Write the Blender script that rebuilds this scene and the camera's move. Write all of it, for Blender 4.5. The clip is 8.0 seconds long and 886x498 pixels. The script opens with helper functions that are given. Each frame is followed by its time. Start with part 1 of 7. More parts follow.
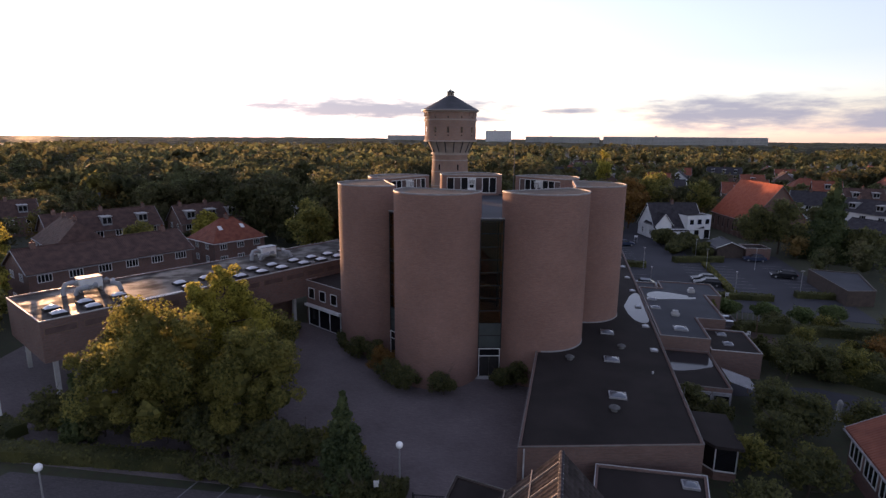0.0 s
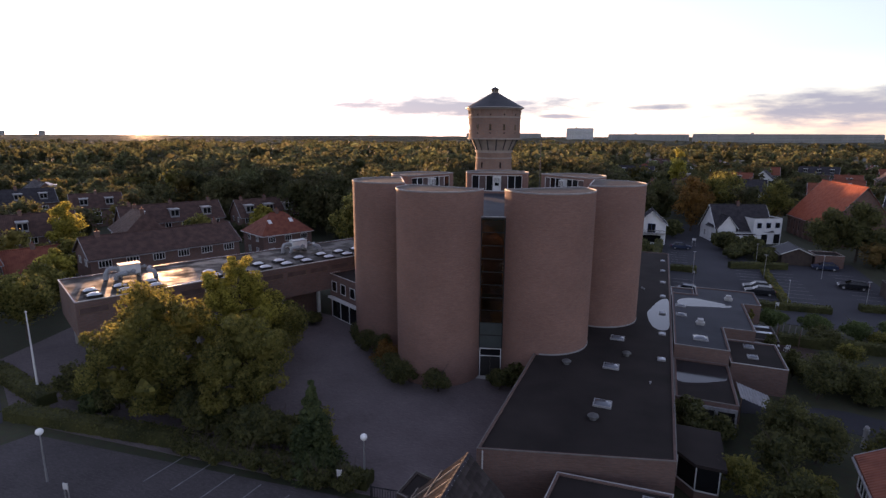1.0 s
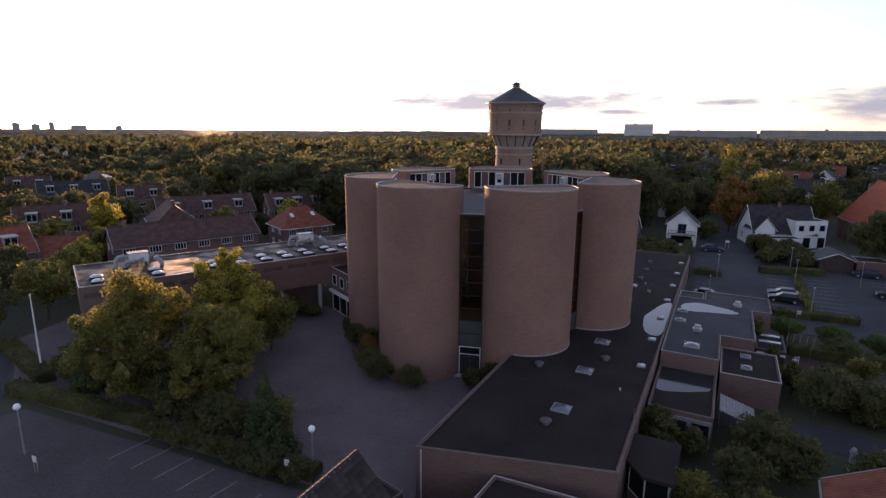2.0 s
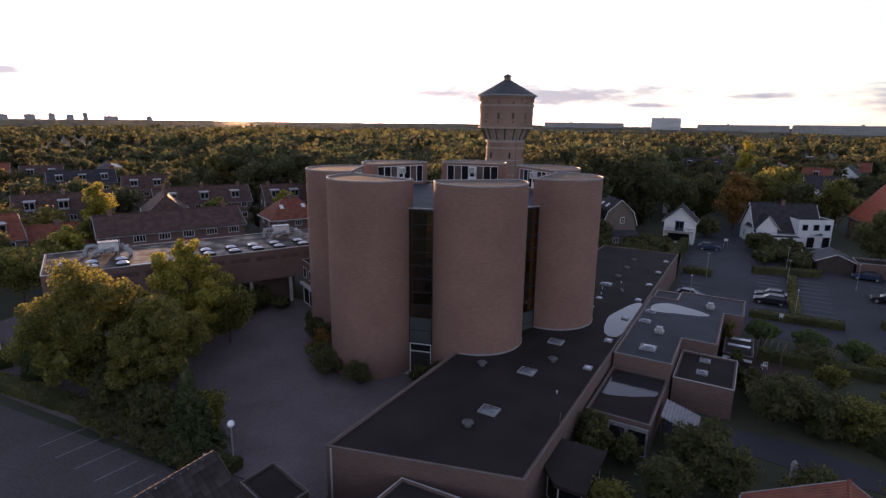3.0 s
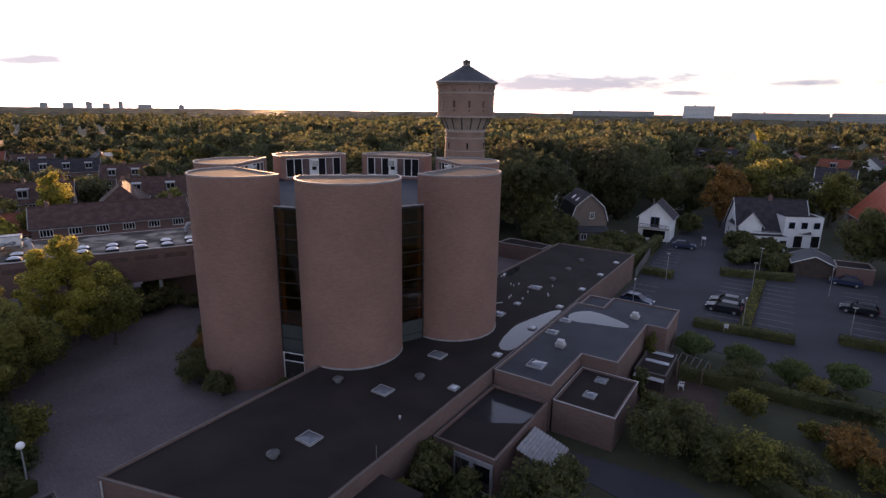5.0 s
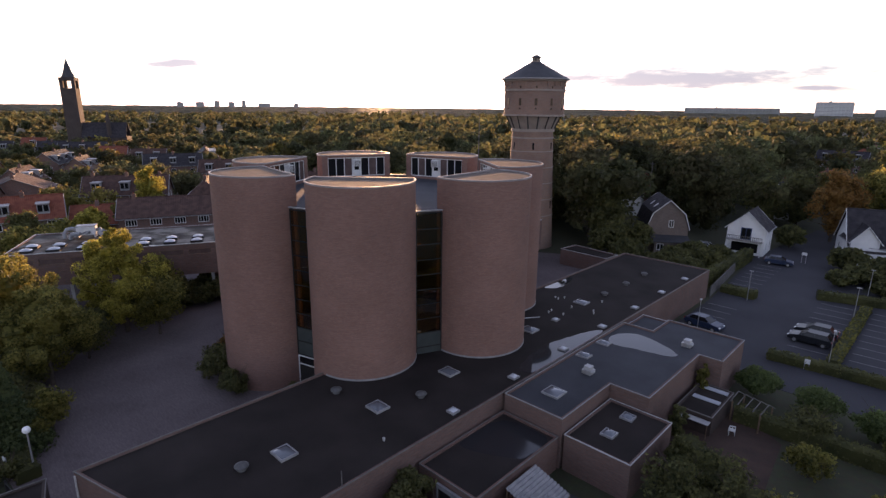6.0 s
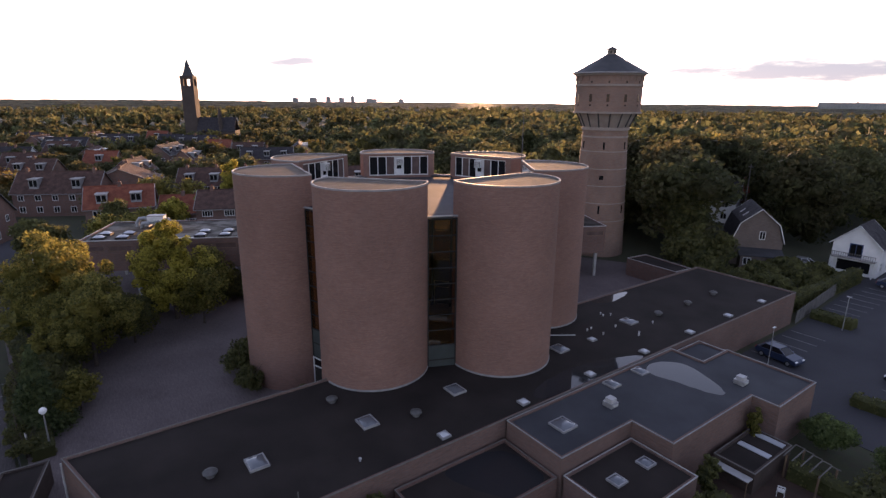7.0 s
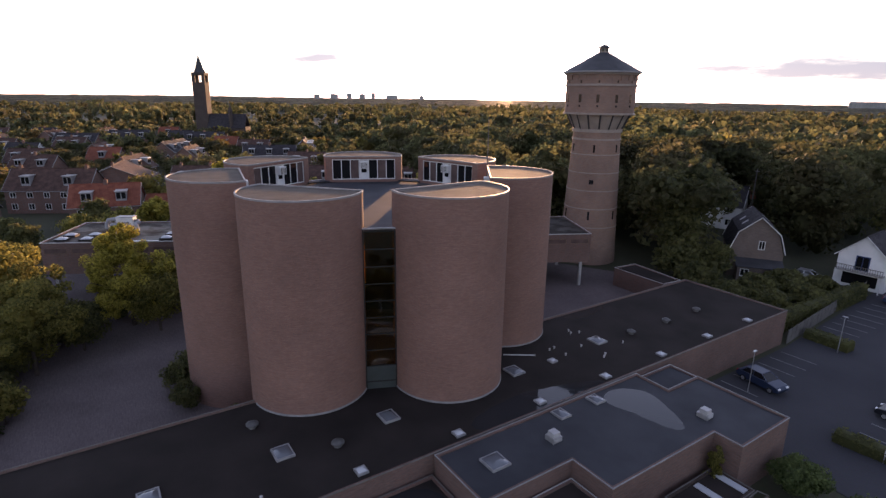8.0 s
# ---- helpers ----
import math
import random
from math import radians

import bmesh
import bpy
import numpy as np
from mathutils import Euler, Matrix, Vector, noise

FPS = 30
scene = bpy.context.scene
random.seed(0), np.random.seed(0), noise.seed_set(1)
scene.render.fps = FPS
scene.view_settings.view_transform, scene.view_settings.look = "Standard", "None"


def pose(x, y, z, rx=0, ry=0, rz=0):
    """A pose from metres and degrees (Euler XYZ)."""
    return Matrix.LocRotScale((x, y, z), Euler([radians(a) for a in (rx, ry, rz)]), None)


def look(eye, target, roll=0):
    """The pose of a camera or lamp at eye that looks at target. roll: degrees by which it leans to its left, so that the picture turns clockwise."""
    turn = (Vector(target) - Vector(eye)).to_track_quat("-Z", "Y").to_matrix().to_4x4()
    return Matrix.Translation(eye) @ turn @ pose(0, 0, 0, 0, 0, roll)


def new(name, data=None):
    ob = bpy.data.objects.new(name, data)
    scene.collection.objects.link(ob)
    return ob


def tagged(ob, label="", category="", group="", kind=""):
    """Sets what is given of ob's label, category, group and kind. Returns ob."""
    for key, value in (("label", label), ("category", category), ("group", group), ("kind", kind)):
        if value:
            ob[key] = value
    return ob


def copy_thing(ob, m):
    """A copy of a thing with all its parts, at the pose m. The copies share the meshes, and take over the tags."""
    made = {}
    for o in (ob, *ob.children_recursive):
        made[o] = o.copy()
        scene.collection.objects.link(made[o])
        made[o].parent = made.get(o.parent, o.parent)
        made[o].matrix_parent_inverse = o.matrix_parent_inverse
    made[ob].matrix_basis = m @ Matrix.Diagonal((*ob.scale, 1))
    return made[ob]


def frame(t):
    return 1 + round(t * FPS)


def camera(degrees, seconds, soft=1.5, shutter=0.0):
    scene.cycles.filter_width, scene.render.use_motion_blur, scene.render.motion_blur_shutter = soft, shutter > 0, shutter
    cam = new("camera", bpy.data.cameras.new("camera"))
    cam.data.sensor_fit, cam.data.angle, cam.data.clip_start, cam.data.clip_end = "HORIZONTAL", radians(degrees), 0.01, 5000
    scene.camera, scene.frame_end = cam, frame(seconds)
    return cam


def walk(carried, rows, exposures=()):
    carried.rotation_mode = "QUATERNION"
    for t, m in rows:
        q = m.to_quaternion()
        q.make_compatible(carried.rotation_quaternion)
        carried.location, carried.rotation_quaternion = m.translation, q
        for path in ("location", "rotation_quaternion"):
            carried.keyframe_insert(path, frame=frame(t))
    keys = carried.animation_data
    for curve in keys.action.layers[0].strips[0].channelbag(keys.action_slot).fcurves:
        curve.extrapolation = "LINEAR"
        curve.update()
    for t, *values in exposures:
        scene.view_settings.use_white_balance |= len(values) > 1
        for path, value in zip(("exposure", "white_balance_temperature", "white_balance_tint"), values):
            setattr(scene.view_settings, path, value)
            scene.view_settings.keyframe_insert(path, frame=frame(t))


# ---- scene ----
cam = camera(78.6, 8.0, soft=1.4)
PATH = [
    (0, (0.946, 1.021, 25.642), (0.496, 2.927, 25.235), 0.5),
    (0.5, (4.908, 2.082, 25.64), (4.313, 3.947, 25.229), 0.3),
    (1, (8.626, 3.402, 25.647), (7.902, 5.22, 25.231), 0.3),
    (2.5, (18.506, 9.02, 25.719), (17.559, 10.725, 25.275), 0.6),
    (3, (21.412, 11.451, 25.761), (20.439, 13.138, 25.303), 0.8),
    (3.5, (24.127, 14.149, 25.812), (23.13, 15.817, 25.34), 0.8),
    (4, (26.647, 17.096, 25.872), (25.625, 18.746, 25.387), 0.9),
    (4.5, (28.959, 20.269, 25.941), (27.93, 21.912, 25.448), 0.8),
    (4.7, (29.823, 21.596, 25.971), (28.792, 23.237, 25.476), 0.8),
    (5.8, (33.865, 29.348, 26.164), (32.606, 30.817, 25.655), 0.6),
    (6, (34.457, 30.819, 26.203), (33.124, 32.22, 25.692), 0.6),
    (6.5, (35.717, 34.539, 26.31), (34.22, 35.759, 25.789), 0.5),
    (7, (36.629, 38.276, 26.486), (35.066, 39.405, 25.956), 0.5),
    (7.5, (37.15, 41.967, 26.701), (35.553, 43.046, 26.165), 0.6),
    (8, (37.228, 45.548, 26.967), (35.626, 46.617, 26.426), 0.8),
]
EXPOSURES = [(0.0, 2.42, 6250, 31), (3.0, 2.46, 6280, 31), (8.0, 2.66, 6350, 31)]
walk(cam, [(t, look(eye, target, roll)) for t, eye, target, roll in PATH], EXPOSURES)

# ---- light: a low evening sun behind the town, and a clear sky with a few clouds ----
SUN_AZ, SUN_EL = -50.0, 2.3          # degrees from +y towards +x, and above the horizon
world = bpy.data.worlds.new("evening_sky")
scene.world = world
world.use_nodes = True
wn, wl = world.node_tree.nodes, world.node_tree.links
wn.clear()


def wnode(kind, **values):
    n = wn.new(kind)
    for k, v in values.items():
        n.inputs[k.replace("_", " ")].default_value = v
    return n


sky = wn.new("ShaderNodeTexSky")
sky.sky_type = "NISHITA"
sky.sun_disc = False
sky.sun_elevation = radians(SUN_EL)
sky.sun_rotation = radians(SUN_AZ)
sky.altitude, sky.air_density, sky.dust_density, sky.ozone_density = 30.0, 1.0, 0.3, 2.5
# thin high haze takes some colour out of the sky
haze = wn.new("ShaderNodeHueSaturation")
haze.inputs["Saturation"].default_value = 0.54
wl.new(sky.outputs["Color"], haze.inputs["Color"])


def wmath(op, a, b=0.0, c=0.0):
    n = wn.new("ShaderNodeMath")
    n.operation = op
    for slot, v in zip(n.inputs, (a, b, c)):
        if isinstance(v, float):
            slot.default_value = v
        else:
            wl.new(v, slot)
    return n.outputs[0]


way = wn.new("ShaderNodeTexCoord")
axes = wn.new("ShaderNodeSeparateXYZ")
wl.new(way.outputs["Generated"], axes.inputs[0])
azimuth = wmath("MULTIPLY", wmath("ARCTAN2", axes.outputs["X"], axes.outputs["Y"]), 57.2958)
height = wmath("MULTIPLY", axes.outputs["Z"], 57.2958)
stretch = wn.new("ShaderNodeMapping")
stretch.inputs["Scale"].default_value = (5.0, 5.0, 26.0)
wl.new(way.outputs["Generated"], stretch.inputs["Vector"])
puffs = wnode("ShaderNodeTexNoise", Scale=3.0, Detail=7.0, Roughness=0.6)
wl.new(stretch.outputs[0], puffs.inputs["Vector"])
ragged = wmath("MULTIPLY_ADD", puffs.outputs["Fac"], 2.0, -1.15)
cover = None
for a0, e0, wa, we in ((14.5, 2.4, 10.0, 1.6), (27.0, 1.8, 9.0, 1.5), (-21.5, 2.7, 17.0, 1.35), (-0.5, 2.6, 3.0, 0.35), (-68.5, 3.5, 4.0, 0.55), (-9.5, 1.8, 3.0, 0.4)):
    u = wmath("MULTIPLY", wmath("SUBTRACT", azimuth, a0), 1.0 / wa)
    v = wmath("MULTIPLY", wmath("SUBTRACT", height, e0), 1.0 / we)
    d = wmath("SQRT", wmath("ADD", wmath("MULTIPLY", u, u), wmath("MULTIPLY", v, v)))
    near_ = wmath("SUBTRACT", 1.25, wmath("ADD", d, ragged))
    cover = near_ if cover is None else wmath("MAXIMUM", cover, near_)
soft_ = wn.new("ShaderNodeMapRange")
soft_.interpolation_type = "SMOOTHSTEP"
soft_.inputs["From Max"].default_value = 1.15
soft_.inputs["To Max"].default_value = 0.9
wl.new(cover, soft_.inputs["Value"])
mixed = wn.new("ShaderNodeMix")
mixed.data_type = "RGBA"
wl.new(soft_.outputs[0], mixed.inputs["Factor"])
wl.new(haze.outputs["Color"], mixed.inputs["A"])
mixed.inputs["B"].default_value = (0.47, 0.52, 0.59, 1)
back = wn.new("ShaderNodeBackground")
back.inputs["Strength"].default_value = 0.15
out = wn.new("ShaderNodeOutputWorld")
wl.new(mixed.outputs["Result"], back.inputs["Color"])
wl.new(back.outputs[0], out.inputs["Surface"])

sun = new("sun", bpy.data.lights.new("sun", "SUN"))
sun.data.energy, sun.data.angle, sun.data.color = 1.9, radians(1.0), (1.0, 0.58, 0.25)
sx, sy = math.sin(radians(SUN_AZ)), math.cos(radians(SUN_AZ))
sun.matrix_world = look((100 * sx, 100 * sy, 40 + 100 * math.tan(radians(SUN_EL))), (0, 0, 40))

# ---- materials ----
def shader(name):
    m = bpy.data.materials.new(name)
    m.use_nodes = True
    t = m.node_tree
    return m, t.nodes, t.links, t.nodes["Principled BSDF"]


def rgb(c):
    return (*c, 1.0)


def surface(name, a, b, rough=0.8, scale=3.0, fine=40.0, bump=0.15, metal=0.0, dirt=0.35, spec=0.4, vary=0.0, gap=0.02):
    """A mottled surface between the colours a and b, with broad stains, fine grain and relief; vary: per object."""
    m, n, l, p = shader(name)
    tc = n.new("ShaderNodeTexCoord")
    broad, grain = n.new("ShaderNodeTexNoise"), n.new("ShaderNodeTexNoise")
    broad.inputs["Scale"].default_value, broad.inputs["Detail"].default_value = scale, 5.0
    grain.inputs["Scale"].default_value, grain.inputs["Detail"].default_value = fine, 3.0
    for x in (broad, grain):
        l.new(tc.outputs["Object"], x.inputs["Vector"])
    ramp = n.new("ShaderNodeValToRGB")
    ramp.color_ramp.elements[0].position, ramp.color_ramp.elements[0].color = 0.3, rgb(a)
    ramp.color_ramp.elements[1].position, ramp.color_ramp.elements[1].color = 0.7, rgb(b)
    l.new(broad.outputs["Fac"], ramp.inputs[0])
    mix = n.new("ShaderNodeMix")
    mix.data_type, mix.blend_type = "RGBA", "MULTIPLY"
    mix.inputs["Factor"].default_value = dirt
    l.new(ramp.outputs["Color"], mix.inputs["A"])
    l.new(grain.outputs["Color"], mix.inputs["B"])
    col = mix.outputs["Result"]
    if vary:
        info, hue = n.new("ShaderNodeObjectInfo"), n.new("ShaderNodeHueSaturation")
        span = n.new("ShaderNodeMapRange")
        span.inputs["To Min"].default_value, span.inputs["To Max"].default_value = 1 - vary, 1 + vary
        l.new(info.outputs["Random"], span.inputs["Value"])
        l.new(span.outputs[0], hue.inputs["Value"])
        l.new(col, hue.inputs["Color"])
        col = hue.outputs["Color"]
    l.new(col, p.inputs["Base Color"])
    p.inputs["Roughness"].default_value = rough
    p.inputs["Metallic"].default_value = metal
    p.inputs["Specular IOR Level"].default_value = spec
    if bump:
        b_ = n.new("ShaderNodeBump")
        b_.inputs["Strength"].default_value, b_.inputs["Distance"].default_value = bump, gap
        l.new(grain.outputs["Fac"], b_.inputs["Height"])
        l.new(b_.outputs[0], p.inputs["Normal"])
    return m


def masonry(name, a, b, joint, width=0.22, height=0.075, gap=0.012, stain=0.5, rough=0.9, relief=0.4):
    """Brickwork laid by the mesh's own uv, in metres, with uneven rows and weather stains."""
    m, n, l, p = shader(name)
    uv = n.new("ShaderNodeUVMap")
    br = n.new("ShaderNodeTexBrick")
    br.inputs["Color1"].default_value, br.inputs["Color2"].default_value = rgb(a), rgb(b)
    br.inputs["Mortar"].default_value = rgb(joint)
    br.inputs["Scale"].default_value = 1.0
    br.inputs["Mortar Size"].default_value = gap
    br.inputs["Brick Width"].default_value, br.inputs["Row Height"].default_value = width, height
    br.inputs["Bias"].default_value = -0.1
    l.new(uv.outputs[0], br.inputs["Vector"])
    stretch_ = n.new("ShaderNodeMapping")
    stretch_.inputs["Scale"].default_value = (0.55, 4.4, 1.0)
    l.new(uv.outputs[0], stretch_.inputs["Vector"])
    rows = n.new("ShaderNodeTexNoise")
    rows.inputs["Scale"].default_value, rows.inputs["Detail"].default_value = 2.2, 6.0
    l.new(stretch_.outputs[0], rows.inputs["Vector"])
    big = n.new("ShaderNodeTexNoise")
    big.inputs["Scale"].default_value, big.inputs["Detail"].default_value = 0.22, 4.0
    l.new(uv.outputs[0], big.inputs["Vector"])
    add = n.new("ShaderNodeMath")
    add.operation = "ADD"
    l.new(rows.outputs["Fac"], add.inputs[0])
    l.new(big.outputs["Fac"], add.inputs[1])
    span = n.new("ShaderNodeMapRange")
    span.inputs["From Min"].default_value, span.inputs["From Max"].default_value = 0.7, 1.3
    span.inputs["To Min"].default_value, span.inputs["To Max"].default_value = 1 - stain * 0.5, 1 + stain * 0.4
    l.new(add.outputs[0], span.inputs["Value"])
    hue = n.new("ShaderNodeHueSaturation")
    l.new(span.outputs[0], hue.inputs["Value"])
    l.new(br.outputs["Color"], hue.inputs["Color"])
    l.new(hue.outputs["Color"], p.inputs["Base Color"])
    p.inputs["Roughness"].default_value = rough
    p.inputs["Specular IOR Level"].default_value = 0.25
    bp = n.new("ShaderNodeBump")
    bp.inputs["Strength"].default_value, bp.inputs["Distance"].default_value = 0.5, 0.012
    bp.invert = True
    l.new(br.outputs["Fac"], bp.inputs["Height"])
    wavy = n.new("ShaderNodeBump")
    wavy.inputs["Strength"].default_value, wavy.inputs["Distance"].default_value = relief, 0.06
    l.new(rows.outputs["Fac"], wavy.inputs["Height"])
    l.new(bp.outputs[0], wavy.inputs["Normal"])
    l.new(wavy.outputs[0], p.inputs["Normal"])
    return m


def tiled(name, a, b, row=0.34, rough=0.75):
    """Pantiles laid by uv (u along the eave, v up the slope), with rounded columns and stepped rows."""
    m, n, l, p = shader(name)
    uv = n.new("ShaderNodeUVMap")
    wave, step = n.new("ShaderNodeTexWave"), n.new("ShaderNodeTexWave")
    wave.bands_direction, step.bands_direction = "X", "Y"
    wave.inputs["Scale"].default_value = 1.05
    step.inputs["Scale"].default_value = 0.314 / row
    step.wave_profile = "SAW"
    blot = n.new("ShaderNodeTexNoise")
    blot.inputs["Scale"].default_value, blot.inputs["Detail"].default_value = 0.9, 8.0
    for x in (wave, step, blot):
        l.new(uv.outputs[0], x.inputs["Vector"])
    ramp = n.new("ShaderNodeValToRGB")
    ramp.color_ramp.elements[0].position, ramp.color_ramp.elements[0].color = 0.35, rgb(a)
    ramp.color_ramp.elements[1].position, ramp.color_ramp.elements[1].color = 0.65, rgb(b)
    l.new(blot.outputs["Fac"], ramp.inputs[0])
    l.new(ramp.outputs[0], p.inputs["Base Color"])
    add = n.new("ShaderNodeMath")
    add.operation = "ADD"
    l.new(wave.outputs["Fac"], add.inputs[0])
    l.new(step.outputs["Fac"], add.inputs[1])
    bp = n.new("ShaderNodeBump")
    bp.inputs["Strength"].default_value, bp.inputs["Distance"].default_value = 0.7, 0.05
    l.new(add.outputs[0], bp.inputs["Height"])
    l.new(bp.outputs[0], p.inputs["Normal"])
    p.inputs["Roughness"].default_value = rough
    p.inputs["Specular IOR Level"].default_value = 0.12
    return m


def foliage(name, a, b, through_=0.35):
    """Leaves: colour varies leaf by leaf and over the crown; some light passes through."""
    m, n, l, p = shader(name)
    geo, tc = n.new("ShaderNodeNewGeometry"), n.new("ShaderNodeTexCoord")
    blot = n.new("ShaderNodeTexNoise")
    blot.inputs["Scale"].default_value = 0.35
    l.new(tc.outputs["Object"], blot.inputs["Vector"])
    add = n.new("ShaderNodeMath")
    add.operation = "MULTIPLY_ADD"
    add.inputs[1].default_value, add.inputs[2].default_value = 0.6, -0.1
    l.new(geo.outputs["Random Per Island"], add.inputs[0])
    both = n.new("ShaderNodeMath")
    both.operation = "ADD"
    l.new(add.outputs[0], both.inputs[0])
    l.new(blot.outputs["Fac"], both.inputs[1])
    ramp = n.new("ShaderNodeValToRGB")
    ramp.color_ramp.elements[0].position, ramp.color_ramp.elements[0].color = 0.35, rgb(a)
    ramp.color_ramp.elements[1].position, ramp.color_ramp.elements[1].color = 0.95, rgb(b)
    l.new(both.outputs[0], ramp.inputs[0])
    l.new(ramp.outputs[0], p.inputs["Base Color"])
    p.inputs["Roughness"].default_value = 0.7
    p.inputs["Specular IOR Level"].default_value = 0.15
    tr, mx = n.new("ShaderNodeBsdfTranslucent"), n.new("ShaderNodeMixShader")
    lit = n.new("ShaderNodeHueSaturation")
    lit.name, lit.inputs["Value"].default_value = "lit", 1.9
    l.new(ramp.outputs[0], lit.inputs["Color"])
    l.new(lit.outputs["Color"], tr.inputs["Color"])
    mx.inputs[0].default_value = through_
    l.new(p.outputs[0], mx.inputs[1])
    l.new(tr.outputs[0], mx.inputs[2])
    l.new(mx.outputs[0], n["Material Output"].inputs["Surface"])
    return m


def canopy(name, a, b, through_=0.2):
    """Foliage of whole crowns far off: leaf colours that drift from tree to tree, with shade painted into the tuft
    hollows.
    """
    m = foliage(name, a, b, through_)
    n, l = m.node_tree.nodes, m.node_tree.links
    p = n["Principled BSDF"]
    tc, tuft, rel, dark = n.new("ShaderNodeTexCoord"), n.new("ShaderNodeTexNoise"), n.new("ShaderNodeBump"), n.new("ShaderNodeMix")
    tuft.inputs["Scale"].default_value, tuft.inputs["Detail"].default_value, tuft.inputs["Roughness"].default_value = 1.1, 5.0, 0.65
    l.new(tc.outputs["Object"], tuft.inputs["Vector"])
    rel.inputs["Strength"].default_value, rel.inputs["Distance"].default_value = 0.5, 0.5
    l.new(tuft.outputs["Fac"], rel.inputs["Height"])
    l.new(rel.outputs[0], p.inputs["Normal"])
    # the relief's low spots are darkened in the colour, as shade between leaf tufts
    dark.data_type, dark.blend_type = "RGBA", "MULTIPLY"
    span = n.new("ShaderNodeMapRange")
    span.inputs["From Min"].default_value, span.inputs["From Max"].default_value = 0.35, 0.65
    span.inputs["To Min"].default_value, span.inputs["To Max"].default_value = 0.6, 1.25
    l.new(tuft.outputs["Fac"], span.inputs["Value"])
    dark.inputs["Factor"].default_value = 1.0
    drift, lean, wander = n.new("ShaderNodeTexNoise"), n.new("ShaderNodeMapRange"), n.new("ShaderNodeHueSaturation")
    drift.inputs["Scale"].default_value, drift.inputs["Detail"].default_value = 0.09, 2.0
    l.new(tc.outputs["Object"], drift.inputs["Vector"])
    lean.inputs["From Min"].default_value, lean.inputs["From Max"].default_value = 0.35, 0.65
    lean.inputs["To Min"].default_value, lean.inputs["To Max"].default_value = 0.47, 0.525
    l.new(drift.outputs["Fac"], lean.inputs["Value"])
    l.new(lean.outputs[0], wander.inputs["Hue"])
    stand, shade = n.new("ShaderNodeTexNoise"), n.new("ShaderNodeMapRange")      # stands of darker and paler kinds
    stand.inputs["Scale"].default_value, stand.inputs["Detail"].default_value = 0.028, 3.0
    l.new(tc.outputs["Object"], stand.inputs["Vector"])
    shade.inputs["From Min"].default_value, shade.inputs["From Max"].default_value = 0.38, 0.62
    shade.inputs["To Min"].default_value, shade.inputs["To Max"].default_value = 0.55, 1.3
    l.new(stand.outputs["Fac"], shade.inputs["Value"])
    l.new(shade.outputs[0], wander.inputs["Value"])
    l.new(p.inputs["Base Color"].links[0].from_socket, wander.inputs["Color"])
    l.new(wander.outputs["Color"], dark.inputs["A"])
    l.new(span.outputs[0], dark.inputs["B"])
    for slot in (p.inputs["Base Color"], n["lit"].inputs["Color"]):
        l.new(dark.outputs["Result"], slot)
    return m


def glossy(name, c, rough=0.08, metal=0.0, spec=0.5, coat=0.0):
    m, n, l, p = shader(name)
    p.inputs["Base Color"].default_value = rgb(c)
    p.inputs["Roughness"].default_value = rough
    p.inputs["Metallic"].default_value = metal
    p.inputs["Specular IOR Level"].default_value = spec
    p.inputs["Coat Weight"].default_value = coat
    return m


def clear_glass(name, tint, gloss=0.08):
    """Thin tinted panes that one can see through, with a weak mirror on top."""
    m, n, l, p = shader(name)
    see, shine, mx = n.new("ShaderNodeBsdfTransparent"), n.new("ShaderNodeBsdfGlossy"), n.new("ShaderNodeMixShader")
    see.inputs["Color"].default_value = rgb(tint)
    shine.inputs["Roughness"].default_value = 0.03
    mx.inputs[0].default_value = gloss
    l.new(see.outputs[0], mx.inputs[1])
    l.new(shine.outputs[0], mx.inputs[2])
    l.new(mx.outputs[0], n["Material Output"].inputs["Surface"])
    n.remove(p)
    return m


BRICK = masonry("brown_brick", (0.2, 0.107, 0.081), (0.248, 0.138, 0.106), (0.165, 0.112, 0.095), stain=0.36, relief=0.45)
BRICK_RED = masonry("red_brick", (0.135, 0.08, 0.064), (0.17, 0.1, 0.08), (0.125, 0.1, 0.09))
BRICK_DARK = masonry("dark_brick", (0.13, 0.072, 0.055), (0.18, 0.10, 0.078), (0.13, 0.1, 0.09))
# blackish brown brick for the far parish church
BRICK_BLACKISH = masonry("blackish_brick", (0.055, 0.042, 0.037), (0.078, 0.06, 0.052), (0.065, 0.055, 0.05))
BRICK_DULL = masonry("dull_brown_brick", (0.12, 0.09, 0.075), (0.155, 0.118, 0.098), (0.12, 0.105, 0.095))
BRICK_TOWER = masonry("tower_brick", (0.2, 0.12, 0.088), (0.26, 0.157, 0.115), (0.19, 0.152, 0.128))
CONCRETE = surface("concrete", (0.34, 0.33, 0.31), (0.46, 0.45, 0.43), 0.85, 0.8, 25, 0.1)
STONE_BAND = surface("pale_stone_band", (0.26, 0.215, 0.18), (0.35, 0.295, 0.25), 0.8, 1.0, 20, 0.1)
MEMBRANE = surface("bitumen_roofing", (0.024, 0.0195, 0.0178), (0.042, 0.034, 0.031), 0.9, 0.25, 30, 0.15, dirt=0.5, spec=0.12)
MEMBRANE_GREY = surface("grey_roofing", (0.04, 0.042, 0.049), (0.064, 0.066, 0.075), 0.8, 0.3, 30, 0.12, dirt=0.4, spec=0.2)
GRAVEL = surface("weathered_roof_deck", (0.10, 0.082, 0.068), (0.165, 0.137, 0.115), 0.88, 0.5, 18, 0.3, dirt=0.5, spec=0.12)
